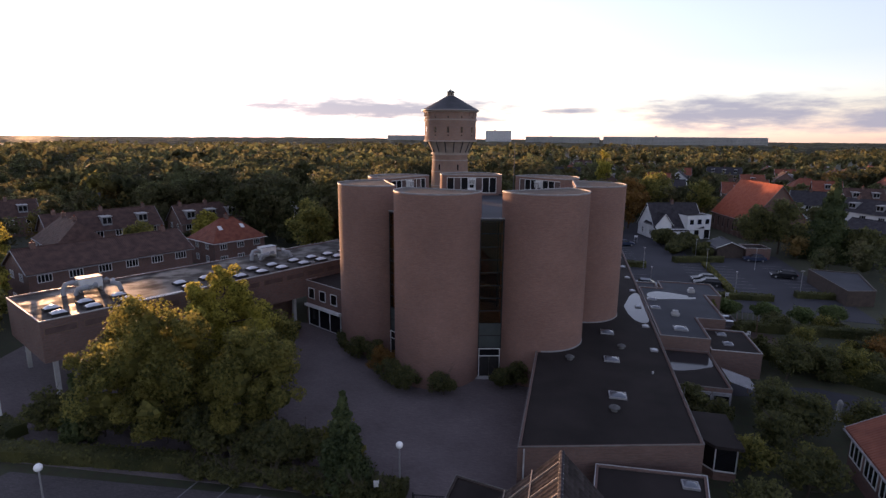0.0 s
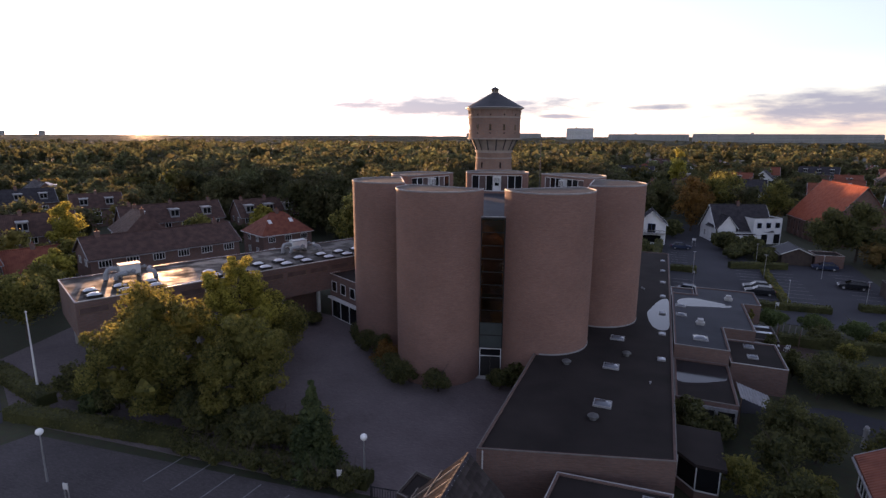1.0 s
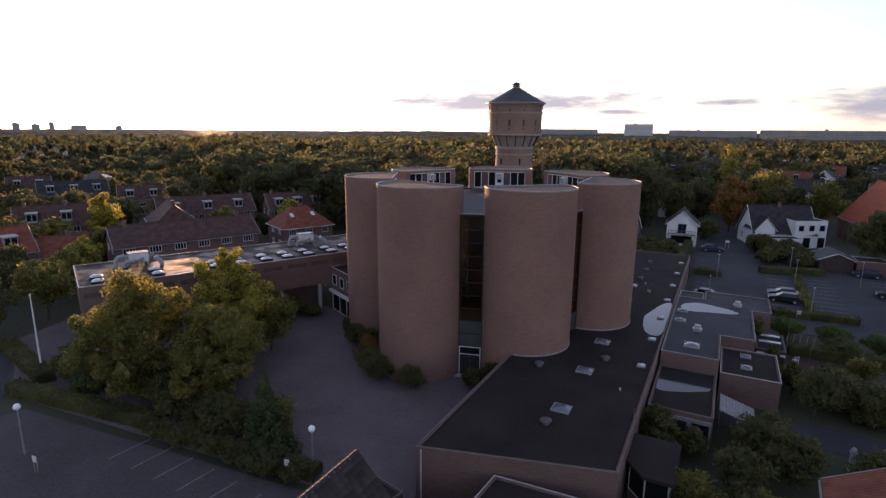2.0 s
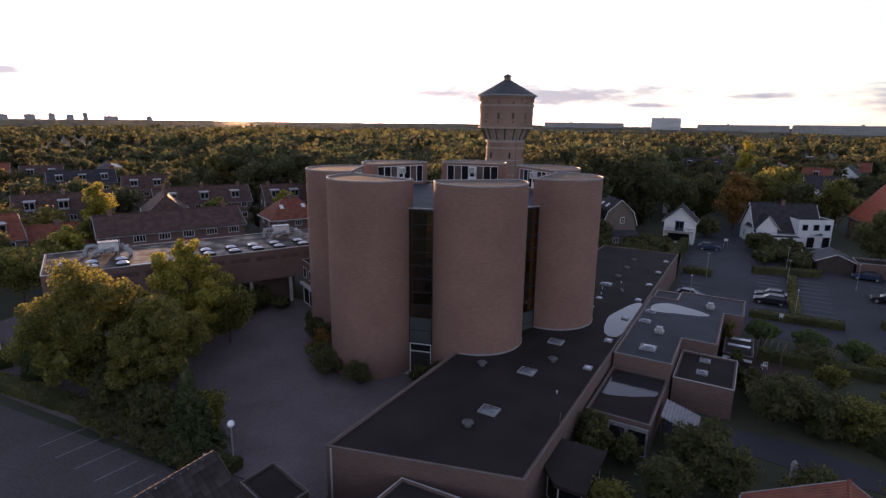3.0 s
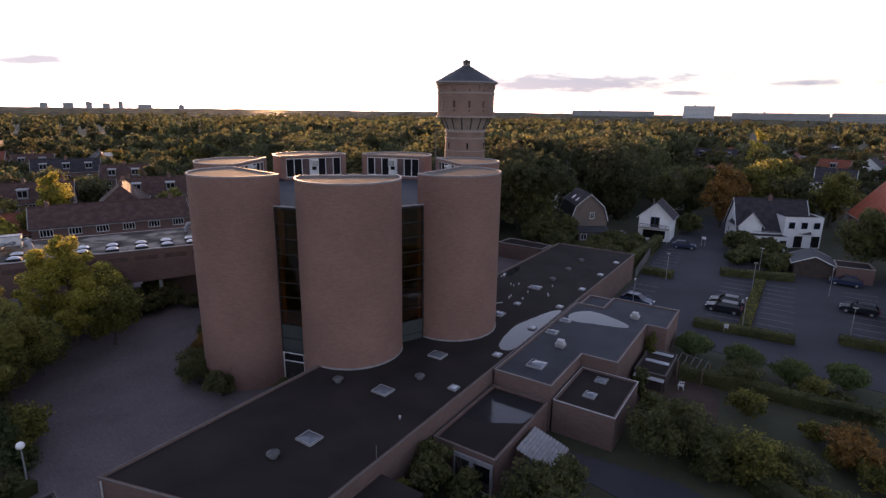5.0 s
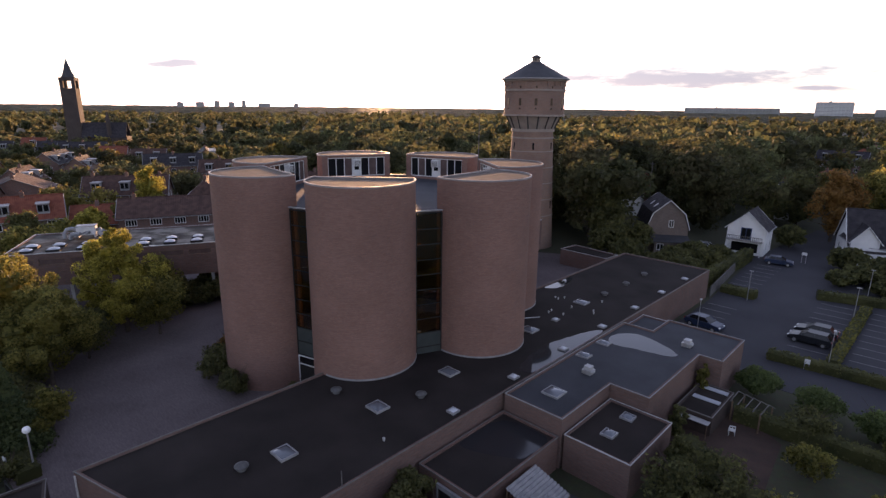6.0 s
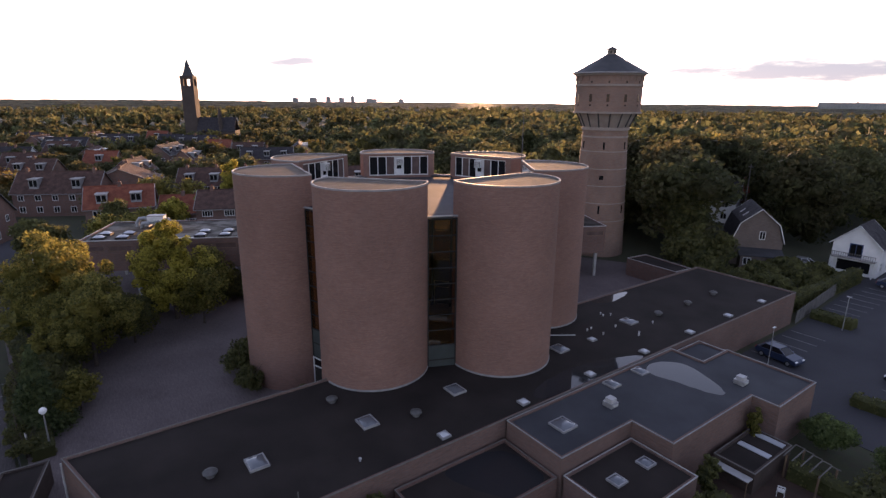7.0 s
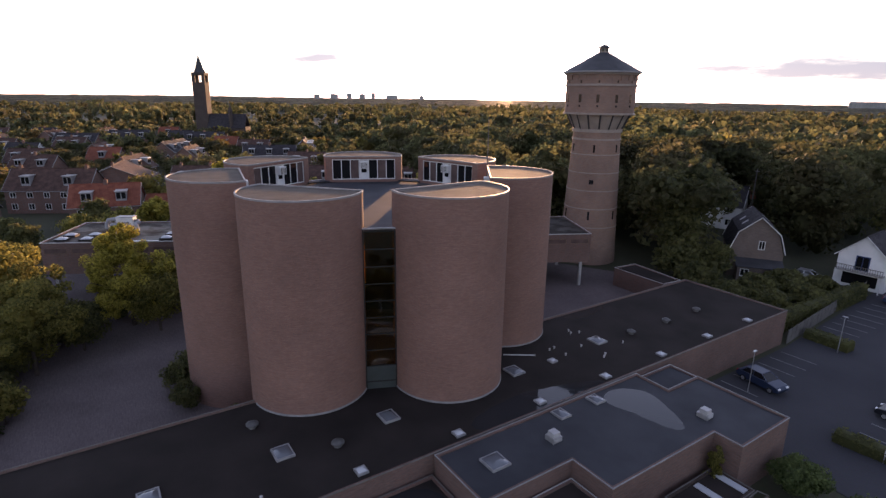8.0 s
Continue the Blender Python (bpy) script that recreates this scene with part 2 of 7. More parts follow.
WET_ROOF = surface("wet_roofing", (0.03, 0.027, 0.024), (0.055, 0.047, 0.04), 0.5, 0.35, 14, 0.2, dirt=0.4, spec=0.12)
wet_n, wet_l = WET_ROOF.node_tree.nodes, WET_ROOF.node_tree.links
wet_map, wet_spots, wet_span = wet_n.new("ShaderNodeTexCoord"), wet_n.new("ShaderNodeTexNoise"), wet_n.new("ShaderNodeMapRange")
wet_spots.inputs["Scale"].default_value, wet_spots.inputs["Detail"].default_value = 0.45, 6.0
wet_span.inputs["From Min"].default_value, wet_span.inputs["From Max"].default_value = 0.42, 0.62
wet_span.inputs["To Min"].default_value, wet_span.inputs["To Max"].default_value = 0.5, 0.92
wet_l.new(wet_map.outputs["Object"], wet_spots.inputs["Vector"])
wet_l.new(wet_spots.outputs["Fac"], wet_span.inputs["Value"])
wet_l.new(wet_span.outputs[0], wet_n["Principled BSDF"].inputs["Roughness"])      # damp and dry patches
TRIM = surface("pale_metal_trim", (0.34, 0.34, 0.34), (0.46, 0.45, 0.44), 0.4, 2.0, 15, 0.05, dirt=0.2)
TRIM_MID = surface("weathered_zinc_trim", (0.2, 0.2, 0.205), (0.29, 0.285, 0.285), 0.55, 2.0, 15, 0.05, dirt=0.25)
VENT_GREY = surface("weathered_vent_metal", (0.065, 0.065, 0.066), (0.12, 0.118, 0.115), 0.6, 3.0, 20, 0.1, dirt=0.4)
UNIT_GREY = surface("galvanised_casing", (0.22, 0.23, 0.24), (0.3, 0.31, 0.32), 0.5, 2.0, 15, 0.05, dirt=0.25)
BOARD_AND_SHADE = surface("stained_boards_and_carport_shade", (0.04, 0.028, 0.022), (0.07, 0.048, 0.038), 0.8, 1.5, 30, 0.2)
WHITE = surface("white_paint", (0.55, 0.55, 0.53), (0.7, 0.7, 0.68), 0.55, 1.2, 20, 0.04, dirt=0.2)
WHITEWASH = surface("white_render", (0.62, 0.62, 0.61), (0.76, 0.76, 0.74), 0.85, 0.6, 18, 0.15, dirt=0.25)
DOME = glossy("milky_acrylic", (0.42, 0.44, 0.47), 0.1, 0.0, 0.7)
# opaque dome: its dark colour carries the shade of a well that is not built
DOME_SHADED = glossy("acrylic_with_well_shade_in_colour", (0.10, 0.11, 0.125), 0.06, 0.0, 0.9)
FENCE = surface("grey_weathered_boards", (0.09, 0.085, 0.08), (0.15, 0.14, 0.13), 0.85, 1.0, 15, 0.2)
ALU = surface("dull_aluminium", (0.36, 0.36, 0.36), (0.48, 0.48, 0.48), 0.45, 3.0, 20, 0.05, metal=0.7, dirt=0.2)
GLASS = glossy("dark_window_glass", (0.01, 0.01, 0.011), 0.06, 0.0, 0.35)
TINTED = clear_glass("tinted_bay_glass", (0.82, 0.66, 0.4), 0.1)
# curtains in the drum windows; on the wing, a brown reflection painted as colour
BROWN_PANE = surface("curtain_and_brown_reflection", (0.08, 0.05, 0.045), (0.13, 0.085, 0.075), 0.8, 1.0, 10, 0.05)
PANEL_TEAL = surface("grey_green_panel", (0.034, 0.045, 0.044), (0.052, 0.064, 0.062), 0.5, 0.8, 12, 0.05)
WATER = glossy("standing_water", (0.02, 0.022, 0.025), 0.04, 0.0, 0.28)
WATER_FILM = glossy("thin_water_film", (0.02, 0.021, 0.024), 0.1, 0.0, 0.3)
SLATE = surface("dark_slate", (0.035, 0.036, 0.041), (0.06, 0.06, 0.065), 0.7, 0.8, 14, 0.3, dirt=0.5)
TILE_RED = tiled("red_pantiles", (0.14, 0.046, 0.03), (0.21, 0.074, 0.046))
TILE_ORANGE = tiled("orange_pantiles", (0.24, 0.056, 0.028), (0.31, 0.086, 0.044))
TILE_BROWN = tiled("brown_pantiles", (0.055, 0.034, 0.029), (0.095, 0.057, 0.047))
TILE_DARK = tiled("dark_pantiles", (0.028, 0.026, 0.03), (0.05, 0.046, 0.05))
CLAY = surface("aged_dark_tile", (0.04, 0.034, 0.033), (0.066, 0.056, 0.052), 0.9, 1.5, 20, 0.15, vary=0.3, spec=0.03)
WOOD = surface("brown_boards", (0.12, 0.075, 0.045), (0.2, 0.13, 0.08), 0.7, 1.5, 30, 0.2)
ASPHALT = surface("asphalt", (0.042, 0.042, 0.048), (0.062, 0.061, 0.068), 0.9, 0.12, 8, 0.25, dirt=0.4, spec=0.2)
PAVING = masonry("yard_clinkers", (0.11, 0.09, 0.09), (0.135, 0.111, 0.11), (0.105, 0.088, 0.088), 0.22, 0.11, 0.008, 0.5)
BAY = masonry("parking_setts", (0.062, 0.054, 0.055), (0.082, 0.072, 0.072), (0.056, 0.05, 0.05), 0.22, 0.11, 0.01, 0.5)
SOIL = surface("rough_grass_ground", (0.03, 0.036, 0.016), (0.065, 0.065, 0.032), 0.95, 0.05, 2.0, 0.4, dirt=0.5)
PAINT_LINE = surface("worn_white_line", (0.12, 0.12, 0.12), (0.24, 0.24, 0.235), 0.85, 2.0, 14, 0.05)
LEAF = foliage("green_leaves", (0.048, 0.054, 0.016), (0.19, 0.17, 0.045), 0.5)
LEAF_FRESH = foliage("fresh_green_leaves", (0.042, 0.062, 0.022), (0.1, 0.126, 0.042), 0.4)
LEAF_YELLOW = foliage("yellowing_leaves", (0.08, 0.08, 0.018), (0.32, 0.28, 0.055), 0.55)
LEAF_DARK = foliage("dark_leaves", (0.04, 0.046, 0.02), (0.108, 0.106, 0.038), 0.4)
LEAF_AUTUMN = foliage("russet_leaves", (0.09, 0.052, 0.016), (0.22, 0.118, 0.032))
NEEDLE = foliage("conifer_foliage", (0.03, 0.044, 0.019), (0.075, 0.092, 0.034), 0.2)
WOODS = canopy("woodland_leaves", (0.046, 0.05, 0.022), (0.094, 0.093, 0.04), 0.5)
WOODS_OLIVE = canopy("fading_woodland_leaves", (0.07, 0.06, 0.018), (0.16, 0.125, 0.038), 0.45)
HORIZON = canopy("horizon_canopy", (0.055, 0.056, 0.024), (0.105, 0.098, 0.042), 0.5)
BARK = surface("bark", (0.06, 0.045, 0.035), (0.11, 0.085, 0.065), 0.9, 2.0, 18, 0.5)
RUBBER = surface("rubber", (0.015, 0.015, 0.015), (0.03, 0.03, 0.03), 0.8, 2, 20, 0.05)
BLACK_PAINT = glossy("black_car_paint", (0.012, 0.013, 0.016), 0.35, 0.0, 0.25, 0.1)
BLUE_PAINT = glossy("dark_blue_car_paint", (0.02, 0.03, 0.06), 0.35, 0.0, 0.25, 0.1)
SILVER_PAINT = glossy("silver_car_paint", (0.4, 0.41, 0.42), 0.3, 0.6, 0.5, 1.0)
RED_LAMP = glossy("red_tail_lamp", (0.3, 0.01, 0.01), 0.2)
LAMP_LENS = glossy("clear_lamp_lens", (0.6, 0.6, 0.6), 0.1)
OPAL = glossy("opal_globe", (0.8, 0.8, 0.78), 0.25)
BLUE_SHEET = surface("blue_sheet", (0.02, 0.04, 0.11), (0.03, 0.055, 0.15), 0.5, 2, 12, 0.05)
TRIM_DULL = surface("dull_roof_edging", (0.12, 0.11, 0.1), (0.19, 0.175, 0.165), 0.6, 1.2, 12, 0.05)
BRONZE = surface("dark_bronze_frame", (0.011, 0.01, 0.009), (0.018, 0.016, 0.014), 0.7, 2.0, 20, 0.05)
EARTH = surface("brown_garden_soil", (0.045, 0.028, 0.02), (0.085, 0.05, 0.036), 0.95, 0.5, 9, 0.5, dirt=0.5)
FAR_GLASS = surface("far_window_band", (0.14, 0.15, 0.15), (0.2, 0.21, 0.21), 0.4, 0.1, 1.0, 0.0)
FACADE_FAR = surface("pale_facade", (0.32, 0.32, 0.31), (0.4, 0.395, 0.38), 0.8, 0.05, 1.0, 0.0)


# ---- building blocks ----
def thing(name, x=0, y=0, z=0, rz=0, label="", category="", group="", kind=""):
    ob = new(name)
    ob.empty_display_size = 0.2
    ob.matrix_world = pose(x, y, z, 0, 0, rz)
    return tagged(ob, label, category, group, kind)


def uv_box(bm):
    lay = bm.loops.layers.uv.verify()
    for f in bm.faces:
        n = f.normal
        flat = math.hypot(n.x, n.y)
        for lp in f.loops:
            c = lp.vert.co
            if flat < 0.25:
                lp[lay].uv = (c.x, c.y)
            else:
                lp[lay].uv = ((-n.y * c.x + n.x * c.y) / flat, c.z / max(flat, 0.3))


def part(name, bm, material, parent=None, label="", uv=True, smooth=False):
    """Links a bmesh as one mesh object under a thing or a part."""
    bm.normal_update()
    if uv:
        uv_box(bm)
    me = bpy.data.meshes.new(name)
    if smooth:
        for f in bm.faces:
            f.smooth = True
    bm.to_mesh(me)
    bm.free()
    me.materials.append(material)
    ob = new(name, me)
    ob.parent = parent
    return tagged(ob, label)


def box(bm, x0, y0, z0, x1, y1, z1):
    v = [bm.verts.new(p) for p in ((x0, y0, z0), (x1, y0, z0), (x1, y1, z0), (x0, y1, z0), (x0, y0, z1), (x1, y0, z1), (x1, y1, z1), (x0, y1, z1))]
    for q in ((3, 2, 1, 0), (4, 5, 6, 7), (0, 1, 5, 4), (1, 2, 6, 5), (2, 3, 7, 6), (3, 0, 4, 7)):
        bm.faces.new([v[i] for i in q])
    return bm


def boxes(*sizes):
    bm = bmesh.new()
    for s in sizes:
        box(bm, *s)
    return bm


def prism(bm, pts, z0, z1):
    a, b = [bm.verts.new((x, y, z0)) for x, y in pts], [bm.verts.new((x, y, z1)) for x, y in pts]
    n = len(pts)
    for i in range(n):
        bm.faces.new((a[i], a[(i + 1) % n], b[(i + 1) % n], b[i]))
    bm.faces.new(b)
    bm.faces.new(a[::-1])
    return bm


def inset(pts, d):
    """The polygon (anticlockwise) moved inwards by d, with mitred corners."""
    out = []
    for i in range(len(pts)):
        p, q, r = Vector(pts[i - 1]), Vector(pts[i]), Vector(pts[(i + 1) % len(pts)])
        e, f = (q - p).normalized(), (r - q).normalized()
        n, m = Vector((-e.y, e.x)), Vector((-f.y, f.x))
        k = d / max(0.2, 1 + n.dot(m))
        out.append(tuple(q + (n + m) * k))
    return out


def ring(bm, pts, width, z0, z1, close=True):
    """A mitred kerb along a polygon, its outer face on the polygon."""
    inner = inset(pts, width)
    loops = [[bm.verts.new((*p, z)) for p in poly] for poly, z in ((pts, z0), (pts, z1), (inner, z1), (inner, z0))]
    n = len(pts)
    for i in range(n if close else n - 1):
        j = (i + 1) % n
        for a, b in ((0, 1), (1, 2), (2, 3), (3, 0)):
            bm.faces.new((loops[a][i], loops[a][j], loops[b][j], loops[b][i]))
    return bm


def lathe(bm, prof, seg=24, cx=0.0, cy=0.0, caps=True):
    loops = []
    for r, z in prof:
        loops.append([bm.verts.new((cx + r * math.cos(2 * math.pi * i / seg), cy + r * math.sin(2 * math.pi * i / seg), z)) for i in range(seg)])
    for a, b in zip(loops, loops[1:]):
        for i in range(seg):
            bm.faces.new((a[i], a[(i + 1) % seg], b[(i + 1) % seg], b[i]))
    if caps:
        bm.faces.new(loops[-1])
        bm.faces.new(loops[0][::-1])
    return bm


def tube(bm, p, q, r, seg=8, r1=None):
    p, q = Vector(p), Vector(q)
    t = (q - p).to_track_quat("Z", "Y").to_matrix()
    a, b = ([bm.verts.new(c + t @ Vector((rr * math.cos(2 * math.pi * i / seg), rr * math.sin(2 * math.pi * i / seg), 0))) for i in range(seg)] for c, rr in ((p, r), (q, r if r1 is None else r1)))
    for i in range(seg):
        bm.faces.new((a[i], a[(i + 1) % seg], b[(i + 1) % seg], b[i]))
    bm.faces.new(b)
    bm.faces.new(a[::-1])
    return bm


def chain(bm, pts, r, seg=8):
    """One bent tube through the points."""
    pts = [Vector(p) for p in pts]
    loops = []
    for i, p in enumerate(pts):
        d = (pts[min(i + 1, len(pts) - 1)] - pts[max(i - 1, 0)]).normalized()
        t = d.to_track_quat("Z", "Y").to_matrix()
        loops.append([bm.verts.new(p + t @ Vector((r * math.cos(2 * math.pi * k / seg), r * math.sin(2 * math.pi * k / seg), 0))) for k in range(seg)])
    for a, b in zip(loops, loops[1:]):
        s = min(range(seg), key=lambda k: (a[0].co - b[k].co).length)
        for i in range(seg):
            bm.faces.new((a[i], a[(i + 1) % seg], b[(i + 1 + s) % seg], b[(i + s) % seg]))
    bm.faces.new(loops[-1])
    bm.faces.new(loops[0][::-1])
    return bm


def lattice(cols, rows, y0, y1, along_y=False):
    """One frame of bars: solid columns and rows, each (from, to), crossing in a plane between the depths y0 and y1."""
    xs, zs = sorted({v for c in cols for v in c}), sorted({v for c in rows for v in c})
    bm = bmesh.new()
    at = {}

    def vert(i, j, k):
        if (i, j, k) not in at:
            d = y1 if k else y0
            at[i, j, k] = bm.verts.new((d, xs[i], zs[j]) if along_y else (xs[i], d, zs[j]))
        return at[i, j, k]

    def solid(i, j):
        if not (0 <= i < len(xs) - 1 and 0 <= j < len(zs) - 1):
            return False
        x, z = (xs[i] + xs[i + 1]) / 2, (zs[j] + zs[j + 1]) / 2
        return any(a < x < b for a, b in cols) or any(a < z < b for a, b in rows)
    for i in range(len(xs) - 1):
        for j in range(len(zs) - 1):
            if not solid(i, j):
                continue
            bm.faces.new([vert(*q, 0) for q in ((i, j), (i + 1, j), (i + 1, j + 1), (i, j + 1))])
            bm.faces.new([vert(*q, 1) for q in ((i, j + 1), (i + 1, j + 1), (i + 1, j), (i, j))])
            for di, dj, p, q in ((-1, 0, (i, j), (i, j + 1)), (1, 0, (i + 1, j + 1), (i + 1, j)), (0, -1, (i + 1, j), (i, j)), (0, 1, (i, j + 1), (i + 1, j + 1))):
                if not solid(i + di, j + dj):
                    bm.faces.new((vert(*p, 0), vert(*q, 0), vert(*q, 1), vert(*p, 1)))
    bmesh.ops.recalc_face_normals(bm, faces=bm.faces)
    return bm


def weld(bm):
    bmesh.ops.remove_doubles(bm, verts=bm.verts, dist=0.001)
    return bm


def blob(pts, z, bm=None):
    bm = bm or bmesh.new()
    bm.faces.new([bm.verts.new((x, y, z)) for x, y in pts])
    return bm


def puddle_outline(cx, cy, ax, ay, rot, seed, wobble=0.25, n=40):
    rnd = random.Random(seed)
    ph = [rnd.uniform(0, 6.28) for _ in range(4)]
    out = []
    for i in range(n):
        a = 2 * math.pi * i / n
        k = 1 + wobble * (math.sin(2 * a + ph[0]) * 0.5 + math.sin(3 * a + ph[1]) * 0.4 + math.sin(5 * a + ph[2]) * 0.25 + math.sin(9 * a + ph[3]) * 0.12)
        u, v = ax * k * math.cos(a), ay * k * math.sin(a)
        c, s = math.cos(radians(rot)), math.sin(radians(rot))
        out.append((cx + c * u - s * v, cy + s * u + c * v))
    return out


# ---- ground ----
def sheet(name, pts, z0, z1, material, label, category):
    ob = part(name, prism(bmesh.new(), pts, z0, z1), material)
    return tagged(ob, label, category, kind="structure")


bm = bmesh.new()
RINGS = (0, 60, 150, 400, 1000, 2200, 4500)
loops = [[bm.verts.new((r * math.cos(2 * math.pi * i / 48), 70 + r * math.sin(2 * math.pi * i / 48), 0)) for i in range(48)] for r in RINGS[1:]]
bm.faces.new(loops[0])
for a, b in zip(loops, loops[1:]):
    for i in range(48):
        bm.faces.new((a[i], b[i], b[(i + 1) % 48], a[(i + 1) % 48]))
tagged(part("ground", bm, SOIL), "dark rough grass and soil reaching the horizon", "ground", kind="structure")
sheet("pavement", [(-44, 30.5), (-7, 33.8), (-1.9, 35.5), (-1.9, 62), (-34, 66.5), (-38, 60), (-36, 50), (-42, 42)], -0.2, 0.04, PAVING, "grey brown clinker paved forecourt beside the towers", "pavement")
sheet("parking_lot", [(-46, 10), (-4, 12), (-8, 33.0), (-40, 29.7)], -0.2, 0.05, BAY, "dark paved parking area with white bay lines", "parking lot")
sheet("road", [(11.9, 88.3), (45, 86.5), (46, 133), (27, 129), (27, 175), (13.5, 175), (9.9, 140), (11.9, 110)], -0.2, 0.045, ASPHALT, "grey asphalt car park lane and street", "road")
sheet("street", [(-110, 14), (-46, 10), (-44.5, 30), (-60, 38), (-112, 30)], -0.2, 0.04, ASPHALT, "dim asphalt street past the parking area", "road")
sheet("wing_forecourt", [(-44, 30.5), (-42, 42), (-36, 50), (-38, 60), (-34, 66.5), (-46, 68), (-64, 52), (-60, 38.2)], -0.2, 0.038, PAVING, "worn clinker paving below the raised wing", "pavement")
sheet("courtyard", [(-40, 86), (-16, 80), (-2, 86), (-2, 111), (-12, 118), (-30, 108)], -0.2, 0.04, PAVING, "paved court below the raised wing", "pavement")


# ---- church of seven brick drums round a court ----
CX, CY, RING_R, DRUM_R, PHASE = -10.28, 68.53, 13.0, 4.6, -100.17
TOP, COURT, END = 20.2, 17.2, 109.0

church = thing("church", CX, CY, 0, 0, "tall brown brick church of seven joined windowless drums", "church")


def drum_arc(r, n=56, a=END):
    return [(r * math.cos(radians(-a + 2 * a * i / n)), r * math.sin(radians(-a + 2 * a * i / n))) for i in range(n + 1)]


def arc_wall(r, z0, z1, n=56):
    bm = bmesh.new()
    lay = bm.loops.layers.uv.verify()
    pts = drum_arc(r, n)
    lo, hi = [bm.verts.new((*p, z0)) for p in pts], [bm.verts.new((*p, z1)) for p in pts]
    step = radians(2 * END / n) * r
    for i in range(n):
        f = bm.faces.new((lo[i], lo[i + 1], hi[i + 1], hi[i]))
        f.smooth = True
        for lp, (u, v) in zip(f.loops, ((i, z0), (i + 1, z0), (i + 1, z1), (i, z1))):
            lp[lay].uv = (u * step, v)
    return bm


XC = DRUM_R * math.cos(radians(END))          # the flat inner side
HALF = DRUM_R * math.sin(radians(END))
OPEN = 3.65                                   # half the window's width
for k in range(7):
    a = PHASE + 360 / 7 * k
    drum = part("drum", arc_wall(DRUM_R, 0, TOP - 0.1), BRICK, church, uv=False)
    drum.matrix_basis = pose(RING_R * math.cos(radians(a)), RING_R * math.sin(radians(a)), 0, 0, 0, a)
    part("inner_wall", lattice([(-HALF, -OPEN), (OPEN, HALF)], [(COURT - 1, 17.5), (19.85, TOP - 0.1)], XC, XC + 0.3, True), BRICK, drum)
    part("roof_deck", prism(bmesh.new(), [(x, y) for x, y in drum_arc(DRUM_R - 0.13)], TOP - 0.35, TOP - 0.06), GRAVEL, drum, "weathered grey roof deck")
    part("coping", ring(bmesh.new(), drum_arc(DRUM_R + 0.03), 0.12, TOP - 0.1, TOP + 0.03), TRIM_MID, drum, "pale metal coping")
    for i in range(1, 7):
        x = XC + 0.85 * i
        w = math.sqrt(max(0.1, (DRUM_R - 0.25) ** 2 - x * x))
        part("seam", boxes((x, -w, TOP - 0.07, x + 0.04, w, TOP - 0.055)), GRAVEL, drum)
    posts = [-OPEN + 0.04, -2.6, -1.57, -0.56, 0.56, 1.57, 2.6, OPEN - 0.04]
    frame_bm = lattice([(y - 0.045, y + 0.045) for y in posts], [(17.5, 17.6), (19.75, 19.85)], XC + 0.08, XC + 0.2, True)
    part("window_frame", frame_bm, WHITE, drum)
    for i in range(7):
        if i != 3:
            part("pane", boxes((XC + 0.13, posts[i] + 0.045, 17.6, XC + 0.15, posts[i + 1] - 0.045, 19.75)), GLASS if (i + k) % 3 else BROWN_PANE, drum)
    part("door", lattice([(-0.5, -0.3), (0.3, 0.5)], [(17.4, 18.3), (18.8, 18.88), (19.5, 19.7)], XC + 0.02, XC + 0.1, True), WHITE, drum, "white glazed roof door")
    part("door_glass", boxes((XC + 0.05, -0.3, 18.3, XC + 0.07, 0.3, 19.5)), GLASS, drum)
    unit = part("air_unit", boxes((XC - 0.42, -0.46, 18.8, XC + 0.01, 0.46, 19.62)), WHITE, drum, "white box unit over the roof door")
    part("grille", lattice([(-0.36, -0.3), (0.3, 0.36)], [(18.88 + 0.11 * i, 18.93 + 0.11 * i) for i in range(6)], XC - 0.46, XC - 0.421, True), TRIM_DULL, unit)
    if k in (1, 2, 3):
        fl = bmesh.new()
        ca, sa = math.cos(radians(a)), math.sin(radians(a))
        pts = [(x, y) for x, y in drum_arc(DRUM_R + 0.05) if CX + RING_R * ca + ca * x - sa * y > -1.45]
        inn = [(x * 0.985, y * 0.985) for x, y in pts]
        for i in range(len(pts) - 1):
            v = [fl.verts.new(c) for c in ((*pts[i], 4.08), (*pts[i + 1], 4.08), (*pts[i + 1], 4.2), (*pts[i], 4.2))]
            fl.faces.new(v)
            v = [fl.verts.new(c) for c in ((*pts[i], 4.2), (*pts[i + 1], 4.2), (*inn[i + 1], 4.23), (*inn[i], 4.23))]
            fl.faces.new(v)
        part("flashing", weld(fl), TRIM_MID, drum, "pale flashing where drum meets roof")

# the court's roof and the glazed bays between the drums
ends = []
for k in range(7):
    a = radians(PHASE + 360 / 7 * k)
    for s in (-1, 1):
        x, y = RING_R + XC, s * HALF
        ends.append((math.cos(a) * x - math.sin(a) * y, math.sin(a) * x + math.cos(a) * y))
part("nave_floor", prism(bmesh.new(), [(14.0 * math.cos(2 * math.pi * i / 28), 14.0 * math.sin(2 * math.pi * i / 28)) for i in range(28)], -0.1, 0.06), CONCRETE, church, "grey stone floor of the nave")
part("court_roof", prism(bmesh.new(), inset(ends, 0.02), COURT - 0.3, COURT), MEMBRANE_GREY, church, "grey flat roof of inner court")
BAY_R, BAY_W, BAY_TOP = 13.1, 1.27, 17.42
